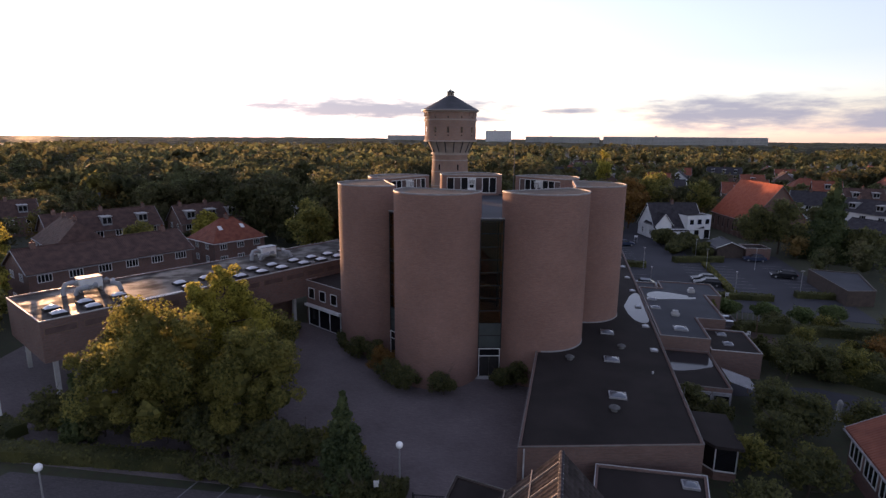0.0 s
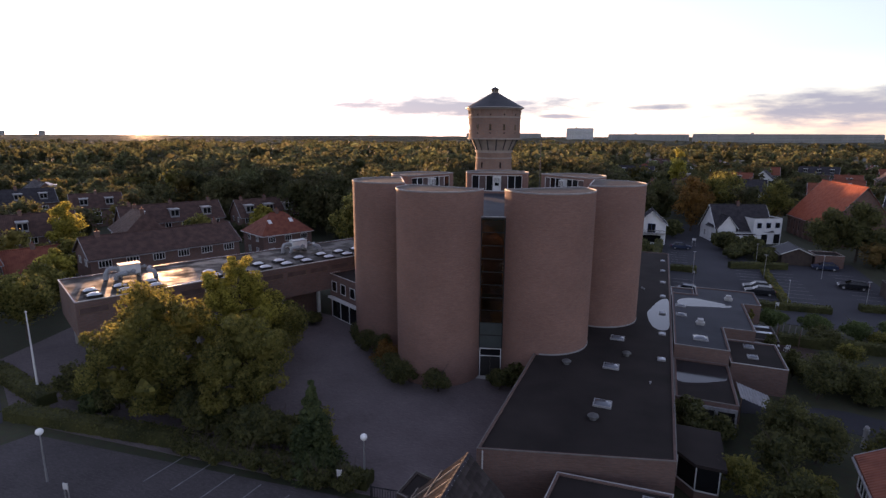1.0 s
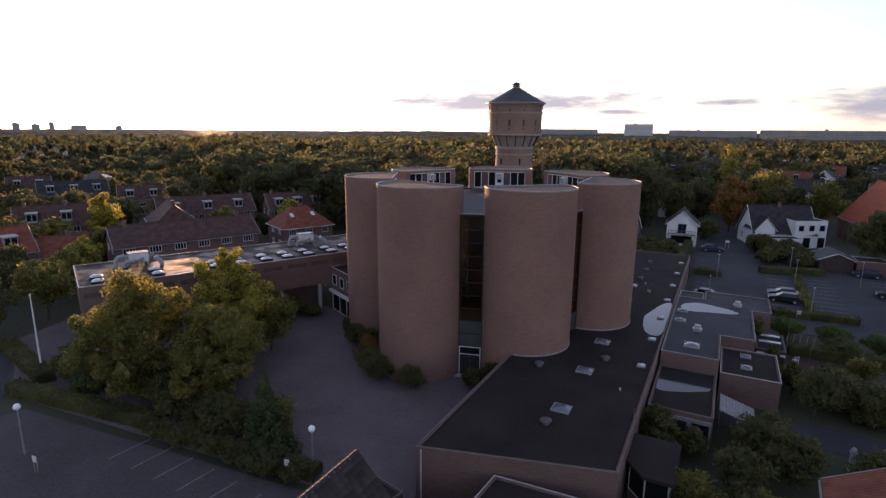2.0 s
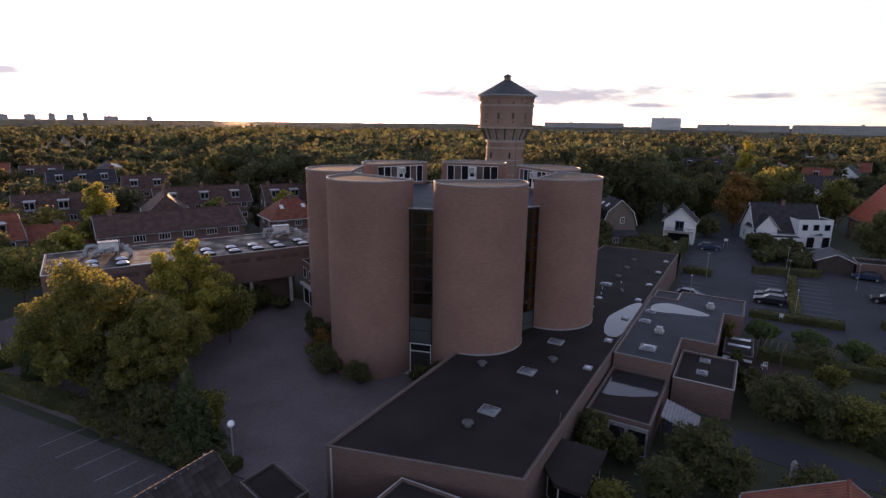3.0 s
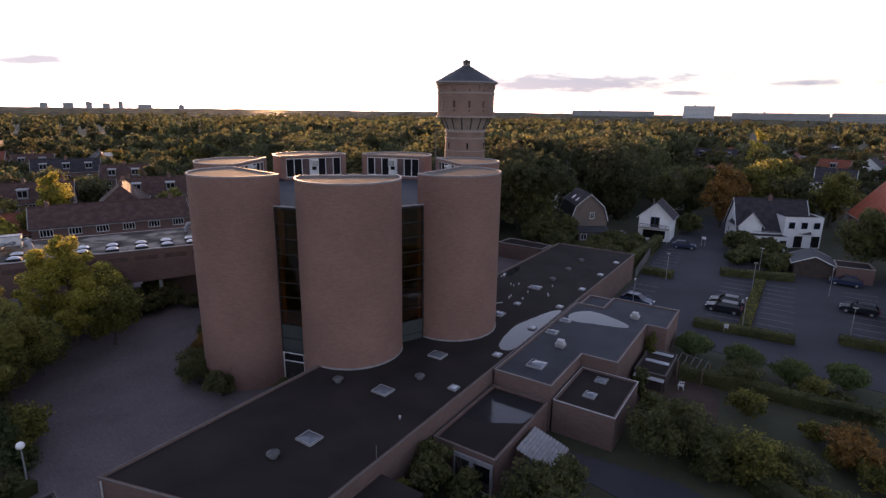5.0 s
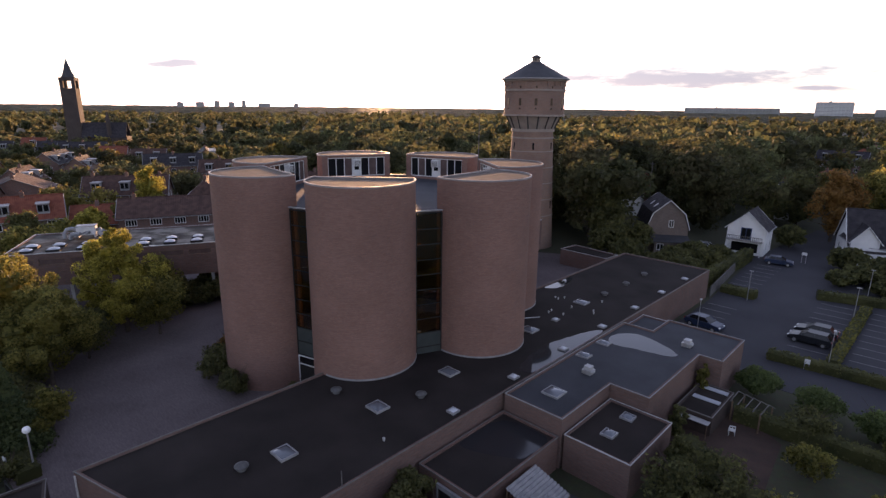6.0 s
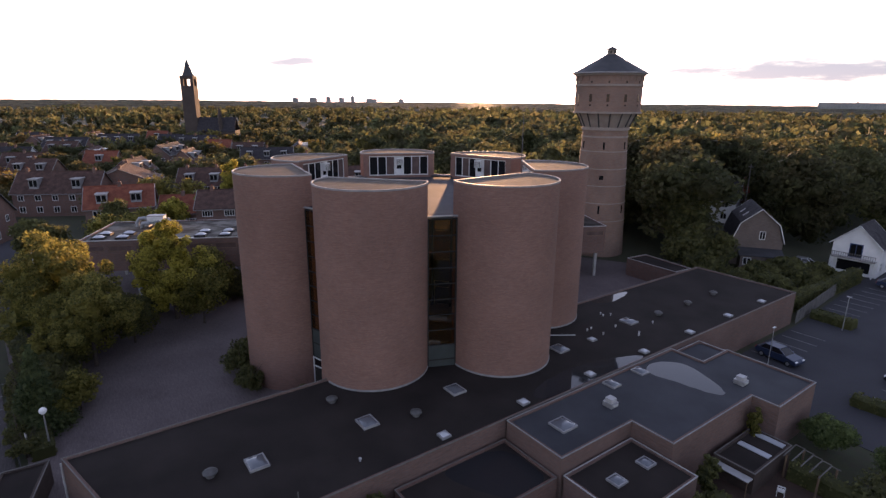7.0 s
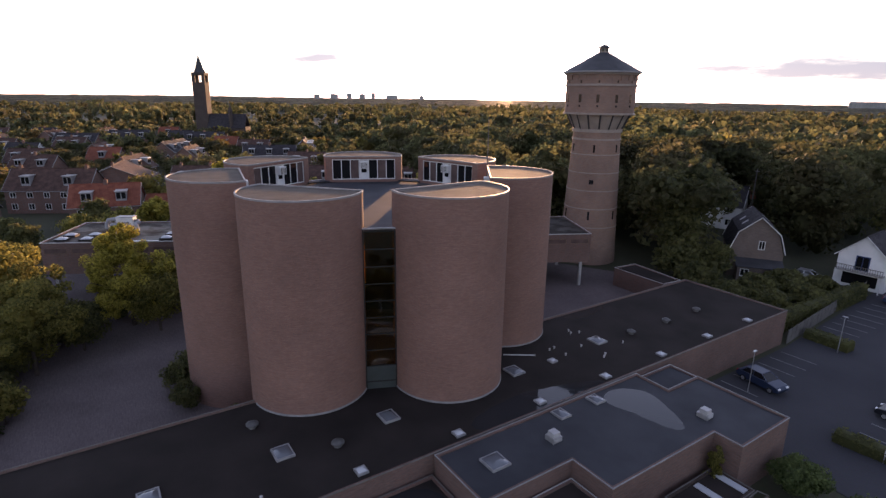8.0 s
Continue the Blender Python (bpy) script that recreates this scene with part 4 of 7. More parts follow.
def house_body(l, w, z0, z1, hip):
    bm = bmesh.new()
    box(bm, -l / 2, -w / 2, 0, l / 2, w / 2, z0)
    if not hip:
        for s in (-1, 1):
            x0, x1 = (l / 2 - 0.25, l / 2) if s > 0 else (-l / 2, -l / 2 + 0.25)
            a = [bm.verts.new((x0, y, z)) for y, z in ((-w / 2, z0), (w / 2, z0), (0, z1))]
            b = [bm.verts.new((x1, y, z)) for y, z in ((-w / 2, z0), (w / 2, z0), (0, z1))]
            bm.faces.new(b)
            bm.faces.new(a[::-1])
            for i in range(3):
                bm.faces.new((a[i], a[(i + 1) % 3], b[(i + 1) % 3], b[i]))
    return weld(bm)


def house_window(parent, x, y, z, w, h, rz, bars=1):
    e = w / 2
    mid = [(-e + w * (i + 1) / (bars + 1) - 0.04, -e + w * (i + 1) / (bars + 1) + 0.04) for i in range(bars)]
    fr = part("window", lattice([(-e, -e + 0.09), (e - 0.09, e)] + mid, [(0, 0.1), (h - 0.09, h)], -0.05, 0.04), WHITE, parent)
    fr.matrix_basis = pose(x, y, z, 0, 0, rz)
    part("pane", boxes((-w / 2 + 0.09, -0.012, 0.1, w / 2 - 0.09, 0.02, h - 0.09)), GLASS, fr)
    return fr


def house(x, y, rz, l, w, z0, z1, wall, tile, label, hip=0.0, windows=3, rows=((0.9, 1.4), (3.6, 1.3)), dormers=0, chimneys=1, name="house", group="", side=(-1, 1), ends=True, lights=0, ww=1.3, bars=1, verge=None, eave=None):
    """Ridge along local x; windows on the sides named, and at the gable ends."""
    h = thing(name, x, y, 0, rz, label, "house", group)
    verge = verge or (TRIM_MID if wall is not WHITEWASH else WHITE)
    part("wall", house_body(l, w, z0, z1, hip), wall, h)
    part("roof", gable(bmesh.new(), l, w, z0, z1, hip=hip), tile, h)
    ridge = bmesh.new()
    tube(ridge, (-l / 2 - 0.3 + hip, 0, z1 + 0.16), (l / 2 + 0.3 - hip, 0, z1 + 0.16), 0.13, 8)
    part("ridge", ridge, tile, h)
    for s in (-1, 1):
        y0, y1 = sorted((s * (w / 2 + 0.37), s * (w / 2 + 0.5)))
        part("gutter", boxes((-l / 2 - 0.35, y0, z0 - 0.32, l / 2 + 0.35, y1, z0 - 0.2)), eave or TRIM_MID, h)
    if hip:
        for s in (-1, 1):
            x0, x1 = sorted((s * (l / 2 + 0.37), s * (l / 2 + 0.5)))
            part("gutter", boxes((x0, -w / 2 - 0.36, z0 - 0.32, x1, w / 2 + 0.36, z0 - 0.2)), eave or TRIM_MID, h)
    if not hip:
        dz = (z1 - z0) / (w / 2) * 0.4
        for s in (-1, 1):
            x_ = s * (l / 2 + 0.37)
            part("bargeboard", chain(bmesh.new(), [(x_, -w / 2 - 0.4, z0 - dz + 0.1), (x_, 0, z1 + 0.1), (x_, w / 2 + 0.4, z0 - dz + 0.1)], 0.075, 6), verge, h)
    for z, hh in rows:
        if z + hh < z0:
            for s in side:
                for i in range(windows):
                    house_window(h, -l / 2 + l * (i + 0.5) / windows, s * (w / 2 + 0.001), z, ww, hh, 0 if s < 0 else 180, bars)
            if ends:
                for s in (-1, 1):
                    for t in (-1, 1):
                        house_window(h, s * (l / 2 + 0.001), t * w / 5, z, ww * 0.8, hh, 90 * s, bars)
    for i in range(chimneys):
        cx = -l / 2 + hip + (l - 2 * hip) * (0.5 if chimneys == 1 else i / (chimneys - 1) * 0.8 + 0.1)
        ch = part("chimney", boxes((cx - 0.35, -0.35, z1 - 0.8, cx + 0.35, 0.35, z1 + 0.9)), BRICK_DARK, h)
        part("chimney_pot", lathe(bmesh.new(), [(0.13, z1 + 0.9), (0.11, z1 + 1.25)], 10, cx, 0), TILE_RED, ch)
    slope = (z1 - z0) / (w / 2)
    for i in range(dormers):
        dx = -l / 2 + l * (i + 0.5) / dormers
        for s in side[:1]:
            d = part("dormer", boxes((dx - 0.95, min(s * w * 0.42, s * w * 0.12), z0 + slope * w * 0.1, dx + 0.95, max(s * w * 0.42, s * w * 0.12), z0 + slope * w * 0.36)), TRIM_MID, h, "pale flat roofed dormer")
            part("dormer_roof", boxes((dx - 1.1, min(s * w * 0.45, s * w * 0.1), z0 + slope * w * 0.36 + 0.002, dx + 1.1, max(s * w * 0.45, s * w * 0.1), z0 + slope * w * 0.36 + 0.12)), TRIM, d)
            yy = s * w * 0.42 + s * 0.015
            for q in (-0.45, 0.45):
                part("pane", boxes((dx + q - 0.36, min(yy, yy - s * 0.02), z0 + slope * w * 0.16, dx + q + 0.36, max(yy, yy - s * 0.02), z0 + slope * w * 0.33)), GLASS, d)
    for i in range(lights):
        rx = -l / 2 + l * (i + 0.6) / (lights + 0.3)
        yy = -w * 0.22
        zz = z0 + slope * (w / 2 + yy) + 0.19
        b = bmesh.new()
        for s0, s1, e in ((-0.4, 0.4, 0.45),):
            v = [b.verts.new(p) for p in ((rx + s0, yy - e, zz - slope * e), (rx + s1, yy - e, zz - slope * e), (rx + s1, yy + e, zz + slope * e), (rx + s0, yy + e, zz + slope * e))]
            b.faces.new(v)
        part("roof_window", b, LAMP_LENS, h, "pale roof window")
    return h


# left of the church: a long low house, a hipped house, row houses beyond
house(-72.5, 72.2, 67, 24, 9.5, 6.2, 8.9, BRICK_DARK, TILE_BROWN, "long brick house with brown tiled roof and white windows", windows=6, rows=((1.0, 1.3), (4.6, 1.2)), chimneys=2, ww=1.9, bars=3)
house(-67.5, 97.5, 65, 11, 9.5, 5.2, 8.8, BRICK_DARK, TILE_RED, "brick house with hipped red tiled roof", hip=4.2, windows=3, rows=((1.0, 1.3), (3.5, 1.2)), lights=2, ww=1.5, bars=2, eave=WHITE)
house(-87, 117, 60, 15, 9, 5.2, 8.9, BRICK_DARK, TILE_BROWN, "brick row houses with brown roofs and white dormers", dormers=3, chimneys=3, windows=5)
house(-91.5, 49, 78, 12, 9, 5.4, 9.0, BRICK_RED, TILE_RED, "brick house with red tiled roof and white windows", dormers=2, chimneys=1, windows=3, ww=1.4)
house(-87.5, 60.0, 66, 8.5, 7.5, 3.6, 6.6, BRICK_DARK, TILE_RED, "low brick house with dull red tiled roof", windows=2, rows=((1.0, 1.4),), chimneys=1, ww=2.2, bars=3)
house(-123, 53, -14, 14, 16, 6.0, 9.6, BRICK_DARK, TILE_BROWN, "wide brick house with low gable roof", chimneys=2, windows=3)
house(-112, 73, 62, 18, 9, 5.2, 9.0, BRICK_DARK, TILE_BROWN, "row of brick houses with dark tiled roof", dormers=3, chimneys=3, windows=6)
house(-92, 84, 150, 16, 9, 5.6, 9.6, BRICK_DARK, TILE_BROWN, "brick houses under a broad brown tiled roof", hip=3.0, chimneys=2, windows=5)
house(-101, 100, 62, 22, 9, 5.2, 8.8, BRICK_DARK, TILE_BROWN, "brick terrace with brown roof and chimneys", dormers=3, chimneys=3, windows=6)
house(-95, 22, 65, 16, 9, 5.4, 9.4, BRICK_DARK, TILE_DARK, "brick house with dark tiled roof", dormers=2, chimneys=2, windows=5)
house(-118, 40, 62, 18, 9, 5.4, 9.6, BRICK_DARK, TILE_BROWN, "brick terrace with weathered tiled roof", dormers=2, chimneys=2, windows=5)

# beyond the annex: white houses, a mansard house, the red-roofed chapel
house(27.0, 154.4, 19, 13, 9.4, 3.2, 8.8, WHITEWASH, TILE_DARK, "white rendered house with large dark tiled roof", windows=4, rows=((0.9, 1.5),), chimneys=1, ww=1.1)
house(23.6, 150.6, 112, 5.5, 4.2, 4.0, 6.6, WHITEWASH, TILE_DARK, "small white gabled wing with dark roof", windows=1, rows=((0.9, 1.4),), chimneys=0, ww=0.9)
ext = flat_block("white_extension", [(30.4, 149.5), (36.8, 153.2), (34.0, 158.0), (27.6, 154.3)], 6.3, WHITEWASH, MEMBRANE, "two storey white house extension with flat roof", "house")
for i in range(3):
    o = part("window_frame", lattice([(-0.6, -0.5), (0.5, 0.6)], [(3.9, 4.0), (5.1, 5.2)], -0.06, 0.03), BLUE_SHEET, ext)
    o.matrix_basis = pose(1.2 + 2.1 * i, (1.2 + 2.1 * i) * 0.578, 0, 0, 0, 30)
    part("pane", boxes((-0.5, -0.04, 4.0, 0.5, 0.01, 5.1)), GLASS, o)
for i in range(2):
    o = part("patio_door", boxes((-0.8, -0.04, 0.1, 0.8, 0.02, 2.4)), GLASS, ext)
    o.matrix_basis = pose(2.6 + 2.9 * i, (2.6 + 2.9 * i) * 0.578, 0, 0, 0, 30)
low = flat_block("white_lean_to", [(25.4, 143.6), (31.6, 146.4), (30.3, 149.3), (24.1, 146.5)], 2.9, WHITEWASH, MEMBRANE, "low white kitchen wing with flat roof", "house")
for i in range(3):
    o = part("window", boxes((-0.6, -0.05, 0.9, 0.6, 0.02, 2.1)), GLASS, low)
    o.matrix_basis = pose(1.2 + 2.0 * i, (1.2 + 2.0 * i) * 0.452, 0, 0, 0, 24.3)
bal = house(7.5, 143.7, 93, 6.6, 6.4, 4.9, 7.9, WHITEWASH, TILE_DARK, "small white house with balcony and dark roof", windows=2, chimneys=0, ww=0.9, ends=False)
part("balcony", boxes((-4.7, -3.0, 2.6, -3.32, 3.0, 2.75)), CONCRETE, bal)
rail = lattice([(-3.0 + 0.3 * i, -2.93 + 0.3 * i) for i in range(20)], [(2.75, 2.8), (3.55, 3.63)], -4.7, -4.64, True)
part("railing", rail, FENCE, bal, "grey balcony railing")
part("balcony_door", boxes((-3.36, -0.9, 2.8, -3.31, 0.9, 5.0)), BLUE_SHEET, bal, "dark framed balcony doors")
for y_ in (-0.75, 0.06):
    part("door_glass", boxes((-3.4, y_, 2.95, -3.37, y_ + 0.69, 4.85)), GLASS, bal)
part("post", boxes((-4.65, -2.95, 0, -4.5, -2.8, 2.6)), WHITE, bal)
part("post", boxes((-4.65, 2.8, 0, -4.5, 2.95, 2.6)), WHITE, bal)
part("ground_window", boxes((-3.36, -2.2, 0.5, -3.31, 2.2, 2.2)), GLASS, bal)


def mansard_house(x, y, rz):
    h = thing("mansard_house", x, y, 0, rz, "brown brick house with dark mansard roof and pale verge", "house")
    prof = [(-3.9, 4.2), (-2.9, 7.2), (0, 9.7), (2.9, 7.2), (3.9, 4.2)]
    bm = bmesh.new()
    box(bm, -3.74, -5, 0, 3.74, 5, 4.2)
    for y0 in (-5, 4.75):
        a = [bm.verts.new((px * 0.96, y0, pz + 0.002)) for px, pz in prof]
        b = [bm.verts.new((px * 0.96, y0 + 0.25, pz + 0.002)) for px, pz in prof]
        bm.faces.new(a)
        bm.faces.new(b[::-1])
    part("wall", bm, BRICK_DULL, h)
    rf = bmesh.new()
    for (ax, az), (bx, bz) in zip(prof, prof[1:]):
        v = [rf.verts.new(p) for p in ((ax, -5.3, az + 0.1), (bx, -5.3, bz + 0.1), (bx, 5.3, bz + 0.1), (ax, 5.3, az + 0.1), (ax, -5.3, az - 0.08), (bx, -5.3, bz - 0.08), (bx, 5.3, bz - 0.08), (ax, 5.3, az - 0.08))]
        for q in ((3, 2, 1, 0), (4, 5, 6, 7), (0, 1, 5, 4), (2, 3, 7, 6)):
            rf.faces.new([v[i] for i in q])
    part("roof", weld(rf), TILE_DARK, h)
    for yy in (-5.36, 5.36):
        part("verge", chain(bmesh.new(), [(px, yy, pz + 0.02) for px, pz in prof], 0.085, 6), WHITE, h, "pale verge board")
    part("lean_to_wall", boxes((-2.6, -7.6, 0, 3.4, -5.02, 2.3)), BRICK_DULL, h)
    lean = bmesh.new()
    v = [lean.verts.new(p) for p in ((-2.9, -7.95, 2.3), (3.7, -7.95, 2.3), (3.7, -5.03, 3.0), (-2.9, -5.03, 3.0), (-2.9, -7.95, 2.45), (3.7, -7.95, 2.45), (3.7, -5.03, 3.15), (-2.9, -5.03, 3.15))]
    for q in ((0, 3, 2, 1), (4, 5, 6, 7), (0, 1, 5, 4), (1, 2, 6, 5), (3, 0, 4, 7)):
        lean.faces.new([v[i] for i in q])
    part("lean_to_roof", lean, SLATE, h, "dark lean-to roof at the gable")
    house_window(h, 0.6, -5.01, 4.6, 0.9, 1.4, 0)
    house_window(h, -1.6, -7.61, 0.8, 1.2, 1.2, 0)
    for yy in (-2, 1.2):
        b = bmesh.new()
        v = [b.verts.new(p) for p in ((-2.2, yy - 0.4, 7.93), (-2.2, yy + 0.4, 7.93), (-1.4, yy + 0.4, 8.62), (-1.4, yy - 0.4, 8.62))]
        b.faces.new(v)
        part("roof_window", b, LAMP_LENS, h, "pale roof window")
    return h


mansard_house(-6.4, 136.0, 34.6)
house(-27.5, 163.5, 20, 9, 7.5, 5.2, 9.0, WHITEWASH, TILE_DARK, "pale house with dark roof among trees", windows=2)

chapel = house(51.0, 165.2, -79.3, 21.3, 14.4, 4.9, 14.0, BRICK_DARK, TILE_ORANGE, "brick chapel with steep orange tiled roof", name="chapel", windows=0, rows=(), chimneys=0, ends=False, verge=TRIM_DULL)
for i in range(7):
    xx = -9.0 + 2.9 * i
    wn_ = part("lancet_window", boxes((xx - 0.45, -7.26, 1.4, xx + 0.45, -7.16, 3.9)), GLASS, chapel)
    part("buttress", boxes((xx + 1.15, -7.8, 0, xx + 1.7, -7.205, 3.9)), BRICK_DARK, chapel)
    part("sill", boxes((xx - 0.55, -7.3, 1.25, xx + 0.55, -7.15, 1.4)), STONE_BAND, wn_)
house(89.0, 172.0, -58, 30, 8.5, 5.6, 8.8, WHITEWASH, TILE_DARK, "pale terrace with dark roof and white dormers", windows=6, rows=((0.9, 1.5), (3.4, 1.4)), dormers=4, chimneys=3, ww=1.8, bars=2)
house(77.0, 157.0, -58, 14, 8, 3.2, 5.6, BRICK_DARK, TILE_DARK, "low brick sheds with dark roof before the terrace", windows=3, rows=((0.9, 1.2),), chimneys=0)
garage = house(35.2, 131.6, 95, 6.5, 5.4, 2.3, 3.5, BOARD_AND_SHADE, SLATE, "dark timber garage with low pitched roof and white verge", name="garage", windows=0, rows=(), chimneys=0, ends=False, verge=WHITE)
# open sided carport: solid dark walls are added to stand for the shade inside
flat_block("carport", [(43.8, 94.8), (48.2, 96.0), (51.3, 108.6), (43.8, 109.8)], 2.6, BOARD_AND_SHADE, MEMBRANE_GREY, "long low carport with flat dark roof", "carport", trim=TRIM_DULL)
flat_block("bin_store", [(38.5, 128.0), (43.5, 128.6), (43.0, 133.0), (38.2, 132.5)], 2.6, BRICK_DARK, MEMBRANE, "small dark brick store with flat roof", "store")
flat_block("brick_shed", [(-12.8, 109.8), (-4.3, 109.5), (-4.0, 113.0), (-12.4, 114.0)], 2.8, BRICK_RED, MEMBRANE, "low red brick shed with flat roof", "shed")

# near roofs under the camera
near = house(1.2, 19.2, 90, 12, 9.5, 5.6, 10.5, BRICK_RED, TILE_DARK, "brick house with dark tiled gable roof", windows=3, chimneys=0, lights=0, verge=BRONZE)
# sunlight on the ridge is painted: these tiles get a pale colour
for i in range(32):
    rt = part("lit_ridge_tile", lathe(bmesh.new(), [(0.12, 0), (0.12, 0.05), (0.07, 0.1)], 8), TRIM, near)
    rt.matrix_basis = pose(-6.0 + 0.375 * i, 0, 10.66, 0, 0, 0)
tile_bm = bmesh.new()
wave_ = [(-0.17, 0.03), (-0.1, 0.015), (-0.02, 0.02), (0.06, 0.06), (0.13, 0.06), (0.17, 0.03)]
tl = [[[tile_bm.verts.new((x, y, z + dz)) for x, z in wave_] for dz in (0.0, 0.022)] for y in (-0.2, 0.2)]
for i in range(5):                       # one pantile: a trough and a roll with thickness
    for p, q in ((tl[0][1], tl[1][1]), (tl[1][0], tl[0][0]), (tl[0][0], tl[0][1]), (tl[1][1], tl[1][0])):
        tile_bm.faces.new((p[i], p[i + 1], q[i + 1], q[i]))
for i in (0, 5):
    tile_bm.faces.new((tl[0][0][i], tl[0][1][i], tl[1][1][i], tl[1][0][i]))
tile_me = bpy.data.meshes.new("roof_tile")
tile_bm.to_mesh(tile_me)
tile_bm.free()
tile_me.materials.append(CLAY)
pitch = math.degrees(math.atan2(10.5 - 5.6, 4.75))
for s in (-1, 1):                        # the end of the roof nearest the church is laid tile by tile
    for r_ in range(13):
        for c in range(11):
            run = 0.2 + 0.36 * r_
            o = new("roof_tile", tile_me)
            o.parent = near
            o.matrix_basis = pose(6.1 - 0.345 * c, s * run * math.cos(radians(pitch)), 10.68 - run * math.sin(radians(pitch)), -s * (pitch - 3), 0, 0)
house(27.45, 38.1, 86, 15.3, 9.2, 3.5, 6.3, BRICK_DARK, TILE_RED, "brick house with red tiled roof and white window band", windows=6, rows=((1.3, 1.6),), chimneys=1, ww=2.1, bars=2)


for u in (0.9, 2.1, 3.3):                # pale battens over the near slope
    part("batten", boxes((6.3 - u, 0.15, 0, 6.36 - u, 6.6, 0.05)), STONE_BAND, near).matrix_basis = pose(0, 0, 10.76, -pitch, 0, 0)
for v in (1.9, 3.8):
    part("purlin", boxes((2.2, v, 0.052, 6.36, v + 0.06, 0.09)), STONE_BAND, near).matrix_basis = pose(0, 0, 10.76, -pitch, 0, 0)
flat_block("bicycle_store", [(-6.2, 32.4), (-2.1, 31.4), (-1.65, 34.1), (-6.0, 35.1)], 1.9, BOARD_AND_SHADE, MEMBRANE, "low dark timber bicycle store with flat roof", "store", trim=TRIM_DULL)
ap = thing("antenna_pole", 11.12, 46.8, 4.1, 0, "thin grey metal pole on the annex edge", "pole")
part("shaft", lathe(bmesh.new(), [(0.035, 0), (0.03, 1.1)], 8), FENCE, ap)

# garden room at the annex, corrugated canopy, cold frames
gr = thing("garden_room", 11.5, 42.0, 0, 0, "glazed garden room with white frames and dark roof", "garden room")
poly = [(0, 1.4), (1.2, 0), (2.8, 0), (2.8, 4.8), (0, 4.8)]
part("roof", prism(bmesh.new(), inset(poly, -0.3), 2.75, 3.0), MEMBRANE, gr)
part("plinth", prism(bmesh.new(), poly, 0, 0.7), BRICK_RED, gr)
for p, q in zip(poly[:4], poly[1:5]):
    d = Vector(q) - Vector(p)
    L = d.length
    n = max(1, round(L / 1.3))
    fr = part("window_frame", lattice([(max(0, L * i / n - 0.05), min(L, L * i / n + 0.05)) for i in range(n + 1)], [(0.7, 0.8), (2.6, 2.75)], 0, 0.1), WHITE, gr)
    fr.matrix_basis = pose(p[0], p[1], 0, 0, 0, math.degrees(math.atan2(d.y, d.x)))
    part("pane", boxes((0.05, 0.04, 0.8, L - 0.05, 0.06, 2.6)), GLASS, fr)
can = thing("corrugated_canopy", 17.0, 55.2, 0, 0, "pale corrugated sheet canopy on thin posts", "canopy")
bm = bmesh.new()
cols = 44
va = [[bm.verts.new((0.065 * i, y, 2.5 - 0.02 * i + 0.05 * math.sin(i * math.pi / 2) )) for y in (0, 3.4)] for i in range(cols)]
for a, b in zip(va, va[1:]):
    bm.faces.new((a[0], b[0], b[1], a[1]))
part("sheet", bm, TRIM_MID, can)
for px, py in ((0.05, 0.1), (0.05, 3.3), (2.7, 0.1), (2.7, 3.3)):
    part("post", boxes((px, py, 0, px + 0.08, py + 0.08, 2.5 - 0.3 * px)), WOOD, can)
shed = flat_block("garden_shed", [(20.5, 74.6), (23.4, 74.6), (23.4, 80.3), (20.5, 80.3)], 1.75, BOARD_AND_SHADE, MEMBRANE, "low dark timber shed with pale rooflight strips", "shed", trim=TRIM_DULL)
for y in (2.7, 4.9):
    part("rooflight_strip", boxes((0.35, y, 1.6, 2.6, y + 0.55, 1.68)), DOME, shed, "pale translucent rooflight strip")
part("lean_to_sheet", boxes((0.05, -0.75, 1.3, 2.85, -0.05, 1.36)), TRIM, shed, "pale sheet along the shed front")
for x_ in (0.1, 2.74):
    part("lean_to_post", boxes((x_, -0.7, 0, x_ + 0.06, -0.64, 1.3)), WOOD, shed)
# white framed corner of the store
porch = thing("store_front", 13.4, 52.6, 0, 0, "white framed front of the store with dark openings", "store front")
part("frame", lattice([(0, 0.12), (1.3, 1.6), (2.95, 3.1)], [(0, 0.05), (2.1, 2.4)], -0.08, 0.1), TRIM_MID, porch)
part("apron", boxes((1.6, -0.02, 0.05, 2.95, 0.06, 0.8)), BOARD_AND_SHADE, porch)
part("door", boxes((0.12, 0.0, 0.05, 1.3, 0.05, 2.1)), BRONZE, porch)
part("pane", boxes((1.6, 0.0, 0.8, 2.95, 0.03, 2.1)), GLASS, porch)
rp = thing("roof_pipe", 2.5, 75.6, LR_Z - 0.16, 56, "pale plastic pipe lying on the roof", "pipe")
bm = bmesh.new()
tube(bm, (0, 0, 0.06), (2.95, 0, 0.06), 0.06, 8)
part("pipe", bm, TRIM, rp)


